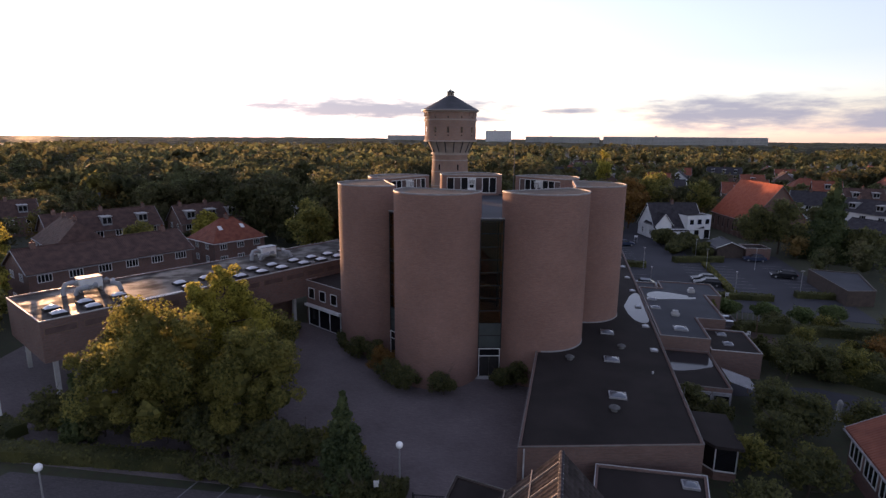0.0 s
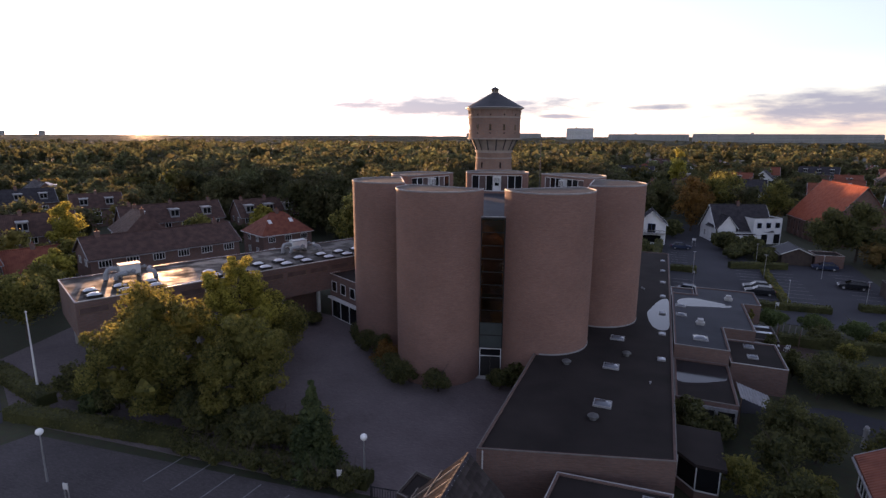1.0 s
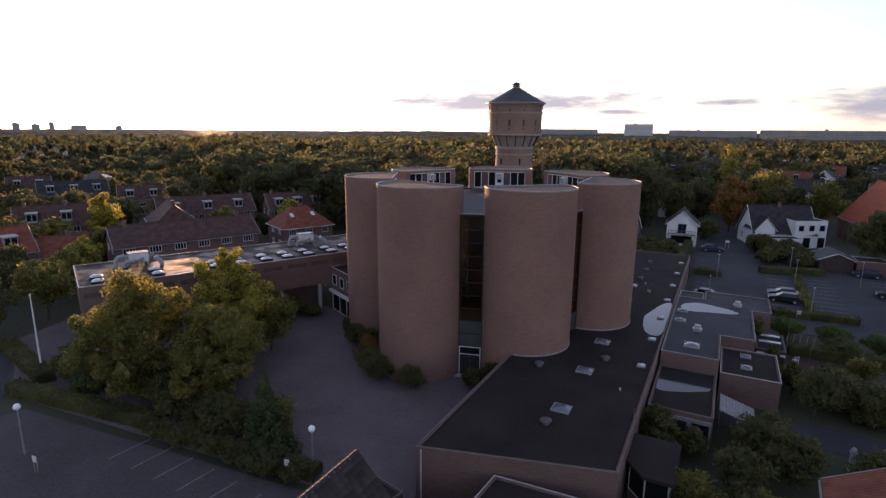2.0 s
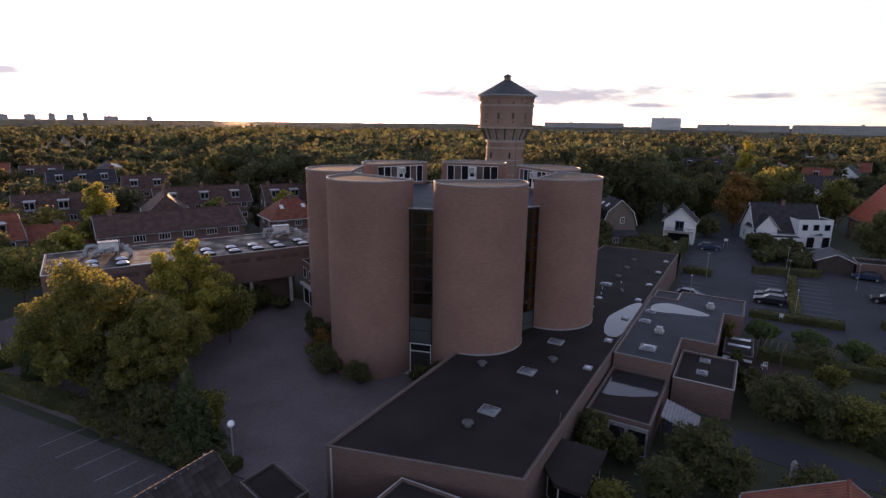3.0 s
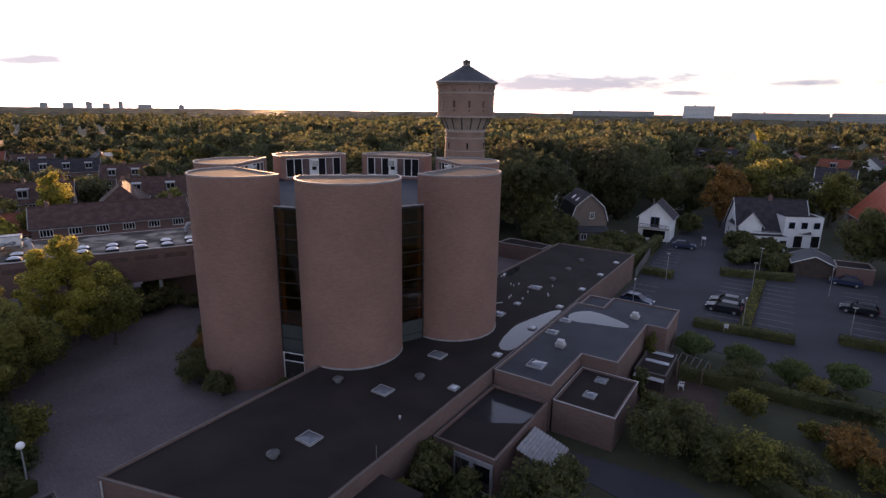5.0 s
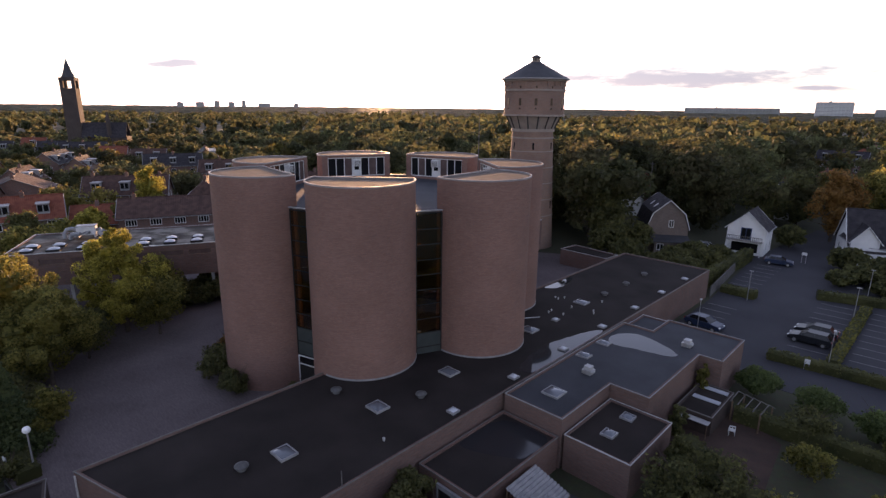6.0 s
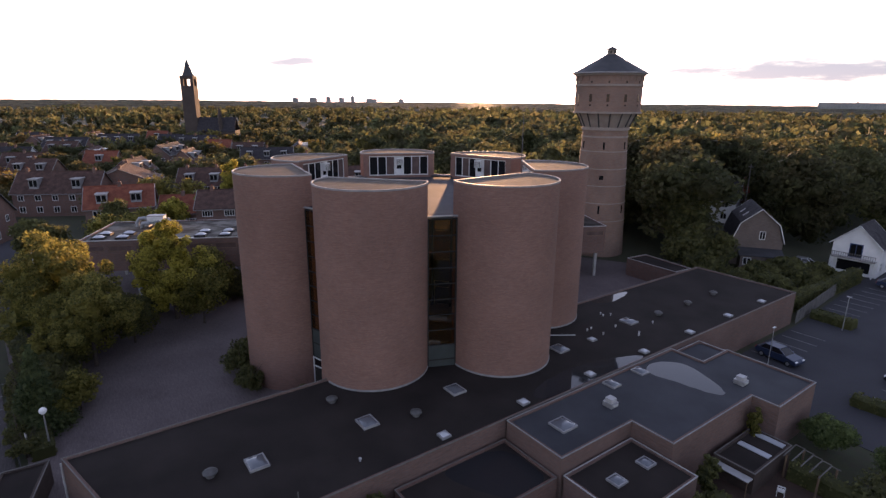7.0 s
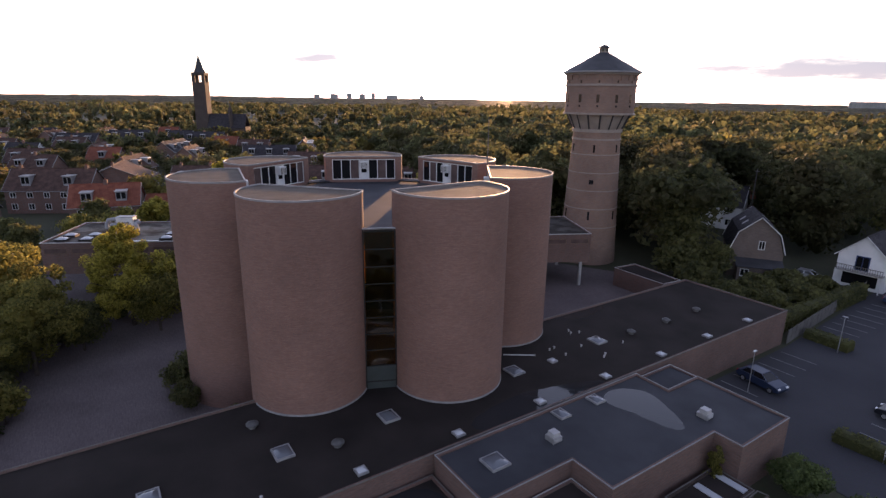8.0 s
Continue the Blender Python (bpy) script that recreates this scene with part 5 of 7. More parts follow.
# ---- trees and hedges ----
def cards(rng, centres, radii, per, size, flat=0.9):
    """Leaf quads scattered through spherical clumps: arrays of vertices, four a leaf."""
    k = len(centres)
    c, r = np.repeat(centres, per, 0), np.repeat(radii, per)
    d = rng.normal(size=(k * per, 3))
    d /= np.linalg.norm(d, axis=1)[:, None]
    p = c + d * (r * rng.uniform(0.55, 1.05, k * per))[:, None] * (1, 1, 0.85)
    n = d * flat + rng.normal(size=d.shape) * 0.55
    n /= np.linalg.norm(n, axis=1)[:, None]
    u = np.cross(n, rng.normal(size=d.shape))
    u /= np.linalg.norm(u, axis=1)[:, None]
    v = np.cross(n, u)
    s = size * rng.uniform(0.6, 1.3, k * per)[:, None]
    return np.stack([p - u * s, p - v * s * 0.62, p + u * s, p + v * s * 0.62], 1).reshape(-1, 3)


def core(rng, c, r, n=5):
    """A lumpy closed ball of quads that fills a clump."""
    out = []
    g = np.linspace(-1, 1, n + 1)
    for ax in range(3):
        for s in (-1, 1):
            a, b = np.meshgrid(g, g, indexing="ij")
            p = np.zeros((n + 1, n + 1, 3))
            p[..., ax], p[..., (ax + 1) % 3], p[..., (ax + 2) % 3] = s, a * s, b
            p /= np.linalg.norm(p, axis=2)[..., None]
            lump = 1 + 0.16 * np.sin(p[..., 0] * 5 + c[0]) + 0.14 * np.sin(p[..., 1] * 6 + c[1]) + 0.12 * np.sin(p[..., 2] * 7)
            p = np.array(c) + p * np.array(r) * lump[..., None]
            q = np.stack([p[:-1, :-1], p[1:, :-1], p[1:, 1:], p[:-1, 1:]], 2).reshape(-1, 3)
            out.append(q)
    return np.concatenate(out)


def quads(name, verts, material):
    """A mesh of loose quads from an array of their corners."""
    n = len(verts)
    me = bpy.data.meshes.new(name)
    me.vertices.add(n)
    me.vertices.foreach_set("co", verts.astype(np.float32).ravel())
    me.loops.add(n)
    me.loops.foreach_set("vertex_index", np.arange(n, dtype=np.int32))
    me.polygons.add(n // 4)
    me.polygons.foreach_set("loop_start", np.arange(0, n, 4, dtype=np.int32))
    me.polygons.foreach_set("loop_total", np.full(n // 4, 4, dtype=np.int32))
    me.update()
    me.materials.append(material)
    return me


def crown(rng, h, r, low, clumps, per, size, shape="round", fill=3, flat=0.9):
    """Clumps round a crown of height h, radius r, from the height low up; returns quads."""
    cs, rs = [], []
    mid, half = (h + low) / 2, (h - low) / 2
    for _ in range(clumps):
        d = rng.normal(size=3)
        d /= np.linalg.norm(d)
        k = rng.uniform(0.45, 0.95)
        if shape == "ogive":
            z = rng.uniform(0, 1)
            a = rng.uniform(0, 6.283)
            wide = r * (1 - z ** 2.3) ** 0.85 * (0.75 + 0.25 * min(1.0, z * 4))
            rc = r * rng.uniform(0.15, 0.24) * (1 - 0.35 * z)
            w = max(0.0, wide - rc * 0.7) * math.sqrt(rng.uniform(0.2, 1.0))
            cs.append((w * math.cos(a), w * math.sin(a), low + (h - low - rc * 0.8) * z))
            rs.append(rc)
        elif shape == "cone":
            z = rng.uniform(0, 1) ** 1.4
            a = rng.uniform(0, 6.283)
            w = r * (1 - z) * rng.uniform(0.5, 1.0)
            cs.append((w * math.cos(a), w * math.sin(a), low + (h - low) * z * 0.97))
            rs.append(max(0.22, r * 0.36 * (1 - z * 0.8)))
        else:
            wide = 1.0 if d[2] < 0.2 else 1.0 - 0.3 * d[2]
            rc = r * rng.uniform(0.16, 0.3) if clumps > 70 else r * rng.uniform(0.22, 0.38)
            cs.append((d[0] * k * (r - rc * 0.6) * wide, d[1] * k * (r - rc * 0.6) * wide, mid + d[2] * k * (half - rc * 0.6)))
            rs.append(rc)
    parts_ = [cards(rng, np.array(cs), np.array(rs), per, size, flat)]
    if shape == "cone":
        for z in (0.05, 0.3, 0.52, 0.72):
            rr = r * (1 - z) * 0.62
            parts_.append(core(rng, (0, 0, low + (h - low) * (z + 0.08)), (rr, rr, (h - low) * 0.16), 4))
    else:
        for c_, r_ in list(zip(cs, rs))[: max(6, clumps // 2)]:
            parts_.append(core(rng, np.array(c_) * (0.86, 0.86, 1) , (r_ * (0.45 if fill < 3 else 0.42),) * 3, fill + 1))
        parts_.append(core(rng, (0, 0, mid), (r * 0.3, r * 0.3, half * 0.36), 5) if shape == "round" else core(rng, (0, 0, low + half * 0.6), (r * 0.28, r * 0.28, half * 0.45), fill + 1))
    return np.concatenate(parts_)


def boughs(rng, lobes, clumps, per, size):
    """A crown of leaf clumps gathered on a few large rounded boughs (x, y, z, radius)."""
    cs, rs, parts_ = [], [], []
    for x, y, z, r in lobes:
        for _ in range(clumps):
            d = rng.normal(size=3)
            d /= np.linalg.norm(d)
            d[2] = abs(d[2]) if rng.random() < 0.4 else d[2]
            rc = r * rng.uniform(0.24, 0.4)
            k = (r - rc * 0.55) * rng.uniform(0.7, 1.05)
            cs.append((x + d[0] * k, y + d[1] * k, z + d[2] * k * 0.9))
            rs.append(rc)
        parts_.append(core(rng, (x, y, z), (r * 0.36, r * 0.36, r * 0.34), 5))
    parts_.append(cards(rng, np.array(cs), np.array(rs), per, size))
    return np.concatenate(parts_)


def bough_tree(x, y, h, r, seed, material, lobes, clumps, per, size, label, k=1.0):
    lobes = [(a * k, b * k, c * (1 + (k - 1) * 0.5), d * k) for a, b, c, d in lobes]
    rng = np.random.default_rng(seed)
    t = thing("tree", x, y, 0, 0, label, "tree")
    part("trunk", limbs(bmesh.new(), rng, h, h * 0.25, r, h * 0.022), BARK, t)
    new("crown", quads("crown", boughs(rng, lobes, clumps, per, size), material)).parent = t
    return t


def limbs(bm, rng, h, low, r, thick):
    tube(bm, (0, 0, -0.05), (0.1, 0.05, low), thick, 9, thick * 0.75)
    tube(bm, (0.1, 0.05, low), (0.0, 0.1, h * 0.8), thick * 0.75, 8, thick * 0.2)
    for _ in range(8 if r > h * 0.31 else 0):
        a, z = rng.uniform(0, 6.28), rng.uniform(low * 0.8, h * 0.6)
        e = rng.uniform(0.5, 0.85) * r
        tube(bm, (0.1, 0.05, z), (e * math.cos(a), e * math.sin(a), z + rng.uniform(0.8, 2.0)), thick * 0.35, 6, thick * 0.1)
    return bm


def tree(x, y, h, r, seed, material=None, low=None, clumps=46, per=230, size=0.2, label="broad leafy deciduous tree with dense green crown", name="tree", shape="round", category="tree", group="", fill=3):
    rng = np.random.default_rng(seed)
    low = h * 0.22 if low is None else low
    t = thing(name, x, y, 0, 0, label, category, group)
    part("trunk", limbs(bmesh.new(), rng, h, low, r, max(0.08, h * 0.022)), BARK, t)
    c = new("crown", quads("crown", crown(rng, h, r, low * 0.75, clumps, per, size, shape, fill), material or LEAF))
    c.parent = t
    return t


def hedge(x0, y0, x1, y1, w, h, seed, label="clipped dark green hedge", material=None):
    rng = np.random.default_rng(seed)
    d = np.array((x1 - x0, y1 - y0))
    L = float(np.hypot(*d))
    t = thing("hedge", x0, y0, 0, math.degrees(math.atan2(d[1], d[0])), label, "hedge", "hedges")
    b = bmesh.new()
    n = max(2, int(L / 0.5))
    rows_ = []
    for i in range(n + 1):
        k = [rng.uniform(-0.07, 0.07) for _ in range(4)]
        rows_.append([b.verts.new((L * i / n, yy, zz)) for yy, zz in ((-w / 2 + k[0], 0), (-w / 2 + k[1], h * 0.85), (-w / 4, h + k[2]), (w / 4, h + k[3]), (w / 2 + k[1], h * 0.85), (w / 2 + k[0], 0))])
    for p, q in zip(rows_, rows_[1:]):
        for i in range(5):
            b.faces.new((p[i], q[i], q[i + 1], p[i + 1]))
    b.faces.new(rows_[0][::-1])
    b.faces.new(rows_[-1])
    part("core", b, LEAF_DARK, t)
    m = int(L * (w + 2 * h) * 26)
    side = rng.uniform(0, w + 2 * h, m)
    p = np.stack([rng.uniform(0, L, m), np.clip(side - h, 0, w) - w / 2, np.where(side < h, side, np.where(side > h + w, w + 2 * h - side, h))], 1)
    p += rng.normal(size=p.shape) * 0.06
    nn = rng.normal(size=p.shape)
    nn /= np.linalg.norm(nn, axis=1)[:, None]
    u = np.cross(nn, rng.normal(size=p.shape))
    u /= np.linalg.norm(u, axis=1)[:, None]
    v, s = np.cross(nn, u), 0.1 * rng.uniform(0.7, 1.4, m)[:, None]
    c = new("foliage", quads("foliage", np.stack([p - u * s, p - v * s, p + u * s, p + v * s], 1).reshape(-1, 3), material or LEAF_DARK))
    c.parent = t
    return t


bough_tree(-33.4, 48.2, 13.0, 5.5, 1, LEAF_YELLOW, ((0.0, 0.3, 11.0, 1.9), (-1.5, -0.8, 9.4, 2.2), (1.7, 0.8, 8.9, 2.2), (0.2, -2.2, 7.6, 2.4), (-2.9, 1.0, 7.0, 2.5), (3.3, -0.4, 6.6, 2.4), (0.8, 2.6, 6.8, 2.4), (-2.4, -2.8, 5.0, 2.3), (3.2, 2.6, 4.6, 2.2), (4.6, -2.2, 4.6, 1.9), (0.0, 0.0, 4.6, 3.0)), 12, 170, 0.15, "tall deciduous tree with yellowing sunlit crown")
bough_tree(-32.5, 36.5, 12.2, 5.0, 2, LEAF, ((0.0, 0.0, 9.6, 2.6), (-2.0, 1.3, 8.4, 2.5), (2.2, 1.0, 8.3, 2.5), (0.4, -2.2, 7.6, 2.6), (-2.9, -1.2, 6.2, 2.5), (2.9, -1.2, 6.0, 2.5), (0.0, 2.9, 6.4, 2.5), (-1.5, -2.8, 4.4, 2.4), (2.2, -2.8, 4.2, 2.3), (-3.3, 2.0, 4.4, 2.3), (3.4, 2.2, 4.2, 2.2), (0.0, 0.0, 4.6, 3.2)), 13, 170, 0.16, "broad leafy deciduous tree with dense green crown", 1.14)
tree(-28.6, 43.0, 6.4, 3.4, 3, LEAF_DARK, clumps=40, per=150, size=0.17, low=0.8)
tree(-36.8, 53.0, 8.2, 3.8, 14, LEAF, clumps=44, per=150, size=0.17, low=1.2)
tree(-30.0, 50.6, 7.8, 3.7, 15, LEAF, clumps=44, per=150, size=0.17, low=1.0)
bough_tree(-24.6, 39.0, 9.3, 4.2, 4, LEAF, ((0.0, 0.0, 7.2, 2.2), (-1.8, 0.8, 6.3, 2.1), (1.9, 0.4, 6.2, 2.1), (0.2, -1.9, 5.6, 2.2), (-2.3, -1.3, 4.2, 2.1), (2.6, -1.0, 4.2, 2.1), (0.2, 2.2, 4.6, 2.1), (0.0, -2.4, 3.2, 2.0), (0.0, 0.0, 3.6, 2.6)), 13, 170, 0.15, "round leafy tree with dense green crown over the forecourt", 1.16)
tree(-26.5, 35.6, 4.6, 2.8, 6, LEAF_DARK, clumps=30, low=0.6)
tree(-20.5, 35.6, 4.0, 2.4, 7, LEAF_DARK, clumps=30, low=0.6)
tree(-14.4, 34.6, 7.7, 2.1, 8, NEEDLE, low=0.4, clumps=150, per=110, size=0.13, shape="cone", name="conifer", label="narrow pointed dark green conifer", category="tree")
tree(-38.5, 34.5, 6.4, 1.4, 9, NEEDLE, low=0.4, clumps=70, per=80, size=0.14, shape="cone", name="conifer", label="small pointed green conifer beside the trees", category="tree")
tree(-64.0, 44.0, 9.5, 4.6, 10, LEAF, clumps=46, per=120, size=0.22, label="rounded garden tree with dull green leaves")
tree(-70.0, 50.0, 8.5, 4.0, 11, LEAF, clumps=40, per=110, size=0.24)
tree(-77.5, 46.6, 9.4, 4.2, 16, LEAF_DARK, clumps=40, per=110, size=0.24, low=1.0)
tree(-99.6, 73.6, 13.4, 3.8, 17, LEAF_YELLOW, clumps=40, per=110, size=0.28, low=2.0, label="tall garden tree with yellow green leaves")
tree(-62.5, 36.6, 8.6, 3.6, 18, LEAF_DARK, clumps=40, per=110, size=0.24, low=1.0)
for i, (x, y, r, h) in enumerate(((25.2, 85.6, 1.9, 2.9), (30.0, 85.3, 1.9, 2.8), (34.4, 84.2, 1.9, 2.8), (38.9, 86.0, 1.9, 2.8))):
    tree(x - 0.9, y - 0.9, h, r + 0.25, 20 + i, LEAF_FRESH, low=0.5, clumps=50, per=150, size=0.11, label="low clipped round tree beside the car park", name="clipped_tree", group="clipped trees by the car park")
# shrubs at the foot of the drums
for i, (x, y, r, h) in enumerate(((-16.4, 51.8, 1.9, 2.7), (-14.6, 50.6, 1.7, 2.6), (-10.6, 50.4, 1.6, 2.5), (-20.2, 56.6, 1.7, 2.6), (-22.6, 57.2, 1.6, 2.4), (-18.2, 54.0, 1.9, 2.9), (-5.0, 53.2, 1.2, 2.2), (-3.6, 54.0, 1.5, 2.8), (-25.0, 59.4, 1.5, 2.2))):
    tree(x, y, h * 1.12, r * 1.15, 40 + i, LEAF_DARK if i != 5 else LEAF_AUTUMN, low=0.25, clumps=22, per=120, size=0.12, label="dense dark shrub at the foot of brick wall", name="shrub", category="shrub", group="shrubs round the church")
# the garden beside the hall
for i, (x, y, r, h) in enumerate(((13.0, 50.0, 1.7, 3.6), (15.2, 50.9, 1.5, 2.6), (12.4, 47.8, 1.2, 2.6), (18.6, 47.0, 2.6, 4.2), (22.0, 50.5, 2.8, 4.4), (19.6, 52.5, 2.4, 4.4), (24.9, 63.3, 2.7, 5.2), (26.2, 66.4, 2.6, 4.4), (31.2, 64.6, 3.0, 4.2), (28.6, 64.4, 2.8, 4.6), (21.0, 54.4, 2.2, 4.0), (12.6, 51.3, 1.7, 4.0), (23.4, 67.4, 1.2, 3.6), (28.0, 52.0, 2.6, 3.6), (33.0, 52.8, 2.8, 3.6), (33.5, 65.5, 2.8, 3.2), (37.5, 61.0, 2.8, 3.4), (38.0, 70.5, 3.0, 3.6), (41.5, 76.5, 3.2, 4.6), (43.5, 66.0, 3.2, 4.4), (15.6, 43.2, 2.2, 3.8), (19.0, 41.5, 2.6, 4.2), (21.8, 71.4, 0.9, 3.8), (20.8, 79.8, 0.7, 4.4), (34.0, 48.5, 2.6, 3.4), (14.6, 37.0, 2.4, 3.6), (20.4, 44.2, 1.6, 3.0))):
    tree(x, y, h, r, 60 + i, LEAF_AUTUMN if i == 17 else LEAF if i % 6 == 2 or i == 23 else LEAF_DARK, low=0.4, clumps=28, per=72, size=0.14, fill=2, label="overgrown dark garden shrub", name="shrub", category="shrub", group="garden shrubs")
rs = random.Random(5)
n_ = 0
while n_ < 26:                           # the rest of the overgrown gardens
    x, y = rs.uniform(23.5, 46), rs.uniform(40, 83)
    if (x < 29 and y > 67) or (y > 81.5) or 55.2 < y < 62.8 or math.hypot(x - 37, y - 44) < 5 or math.hypot(x - 27.5, y - 38.5) < 10:
        continue
    r = rs.uniform(1.2, 2.4)
    tree(x, y, r * rs.uniform(1.0, 1.5), r, 300 + n_, rs.choice((LEAF_DARK, LEAF_DARK, LEAF, LEAF_DARK)), low=0.3, clumps=22, per=64, size=0.14, fill=2, label="overgrown dark garden shrub", name="shrub", category="shrub", group="garden shrubs")
    n_ += 1
for i, (x, y, r, h) in enumerate(((-36.2, 46.5, 2.0, 3.0), (-36.8, 49.5, 2.2, 3.4), (-36.6, 52.6, 2.1, 3.2), (-36.3, 55.6, 2.2, 3.4), (-36.0, 58.4, 2.0, 3.0), (-36.8, 61.2, 2.2, 3.2), (-38.8, 57.0, 2.2, 3.6), (-39.6, 60.5, 2.4, 3.6), (-34.0, 62.6, 1.5, 1.8), (-39.6, 52.0, 2.2, 3.6), (-35.0, 43.8, 1.9, 2.8), (-31.5, 40.4, 1.8, 2.4))):
    tree(x, y, h, r, 400 + i, LEAF_DARK, low=0.3, clumps=30, per=90, size=0.18, fill=2, label="dense dark shrub along the forecourt edge", name="shrub", category="shrub", group="forecourt shrubs")
for i in range(16):
    x = -43.0 + 1.9 * i + rs.uniform(-0.5, 0.5)
    tree(x, 35.4 + 0.04 * i + rs.uniform(-0.8, 1.6), rs.uniform(2.4, 4.2), rs.uniform(1.7, 2.4), 430 + i, rs.choice((LEAF_DARK, LEAF_DARK, LEAF)), low=0.3, clumps=26, per=80, size=0.17, fill=2, label="low dark undergrowth shrub below the trees", name="shrub", category="shrub", group="undergrowth shrubs")
for i in range(15):
    tree(-26.6 + 1.15 * i, 33.0 + 0.03 * i + rs.uniform(-0.4, 0.3), rs.uniform(1.0, 1.7), rs.uniform(1.1, 1.5), 460 + i, LEAF_DARK, low=0.2, clumps=18, per=70, size=0.14, fill=2, label="low dark ground cover bush along the parking area", name="shrub", category="shrub", group="ground cover bushes")
hedge(22.8, 94.6, 33.6, 95.3, 1.3, 1.0, 1)
hedge(11.9, 114.8, 16.5, 114.5, 1.6, 1.1, 2)
hedge(22.7, 121.0, 33.0, 124.0, 1.4, 1.2, 3)
hedge(28.3, 97.0, 28.6, 120.0, 1.1, 0.7, 4, "low green hedge between parking rows", LEAF)
hedge(38.0, 98.5, 46.0, 99.0, 1.3, 1.0, 5)
hedge(22.6, 71.0, 37.0, 60.0, 1.5, 1.6, 6, "long trimmed garden hedge")
hedge(24.0, 79.0, 44.0, 79.5, 1.2, 1.3, 7, "trimmed dark green garden hedge")
hedge(-45.0, 31.0, -26.0, 33.6, 1.6, 1.1, 8, "low hedge along the parking area")
hedge(-26.0, 33.4, -9.5, 34.6, 1.4, 1.0, 9, "low hedge along the parking area")
hedge(-58.0, 36.5, -44.0, 33.6, 1.6, 1.2, 10, "low hedge along the street")
hedge(9.0, 112.0, 9.6, 136.0, 1.6, 2.2, 11, "tall dark garden hedge")
hedge(-3.0, 113.0, 8.6, 112.0, 1.8, 2.2, 12, "tall dark garden hedge")


# ---- the town and woods beyond ----
taken = [(-72, 71.8, 15), (-67.5, 97.5, 9), (-87, 117, 10), (-90, 49, 11), (-112, 73, 12), (-87.5, 60, 7), (-92, 84, 11), (-101, 100, 12), (-95, 22, 11), (-118, 40, 11),
         (27, 154.4, 9), (23.6, 149, 5), (32, 153, 7), (28, 146, 5), (7.5, 143.7, 6), (-6.4, 136, 8), (-27.5, 163.5, 7), (-123, 53, 12), (51, 165.2, 17), (-25.2, 117.6, 11), (35.2, 131.6, 6), (89, 172, 16), (77, 157, 8), (17, 160, 7), (17, 150, 6), (18, 172, 6)]
protos = {}
KINDS = ((12, 8.5, 5.2, 8.8, BRICK_DARK, TILE_BROWN, "brick house with brown tiled roof among trees", 0.0, 2),
         (10, 8.5, 5.0, 8.8, BRICK_RED, TILE_RED, "brick house with red tiled roof among trees", 0.0, 1),
         (18, 8.5, 5.4, 9.0, BRICK_DARK, TILE_DARK, "brick terrace with dark tiled roof and dormers", 0.0, 3),
         (11, 9.0, 4.6, 8.6, WHITEWASH, TILE_DARK, "white house with dark tiled roof among trees", 0.0, 0),
         (11, 10, 4.8, 8.4, BRICK_DARK, TILE_RED, "brick house with hipped red roof among trees", 3.6, 0))
rnd = random.Random(11)


def town_house(kind, x, y, rz):
    if kind not in protos:
        l, w, z0, z1, wall, tile, label, hip, dorm = KINDS[kind]
        protos[kind] = house(x, y, rz, l, w, z0, z1, wall, tile, label, hip=hip, windows=3, rows=((0.9, 1.4), (3.1, 1.25)), dormers=dorm, chimneys=1, side=(-1,), group="town houses", ww=1.5)
    else:
        copy_thing(protos[kind], pose(x, y, 0, 0, 0, rz))
    taken.append((x, y, KINDS[kind][0] / 2 + 2.5))


def clear_of(x, y, d):
    return all((x - a) ** 2 + (y - b) ** 2 > (r + d) ** 2 for a, b, r in taken)


for i in range(9):                       # streets west of the church
    for j in range(9):
        x = -112 - 27 * i + rnd.uniform(-4, 4) + 13 * j * 0.5
        y = 15 + 26 * j + rnd.uniform(-4, 4) - 4 * i
        if y < 150 - i * 6 and clear_of(x, y, 8) and rnd.random() < 0.85:
            town_house(rnd.choice((0, 0, 1, 2, 2, 3)), x, y, 62 + rnd.choice((0, 0, 90)) + rnd.uniform(-6, 6))
for i in range(9):                       # and to the north and east
    for j in range(8):
        x = -30 + 30 * i + rnd.uniform(-7, 7) + 6 * j
        y = 182 + 34 * j + rnd.uniform(-8, 8)
        if x > -28 + 0.1 * (y - 180) and clear_of(x, y, 8) and rnd.random() < 0.6:
            town_house(rnd.choice((0, 1, 1, 2, 3, 4)), x, y, rnd.choice((0, 90)) - 8 + rnd.uniform(-8, 8))
for x, y, k, rz in ((79, 206, 3, -22), (98, 226, 3, -22), (76, 262, 2, -12), (99, 268, 2, -12), (64, 236, 1, -8), (13, 222, 3, 88), (-60, 128, 4, 60), (-66, 140, 0, 65)):
    if clear_of(x, y, 4):
        town_house(k, x, y, rz)


def unit_ball(n):
    """A cube blown up to a ball: welded vertices and quads."""
    at, faces = {}, []
    for ax in range(3):
        for s in (-1, 1):
            for i in range(n):
                for j in range(n):
                    f = []
                    for u, v in ((i, j), (i + 1, j), (i + 1, j + 1), (i, j + 1)):
                        p = [0, 0, 0]
                        p[ax], p[(ax + 1) % 3], p[(ax + 2) % 3] = s * n, s * (2 * u - n), 2 * v - n
                        f.append(at.setdefault(tuple(p), len(at)))
                    faces.append(f)
    v = np.array(list(at), dtype=float)
    return v / np.linalg.norm(v, axis=1)[:, None], np.array(faces)


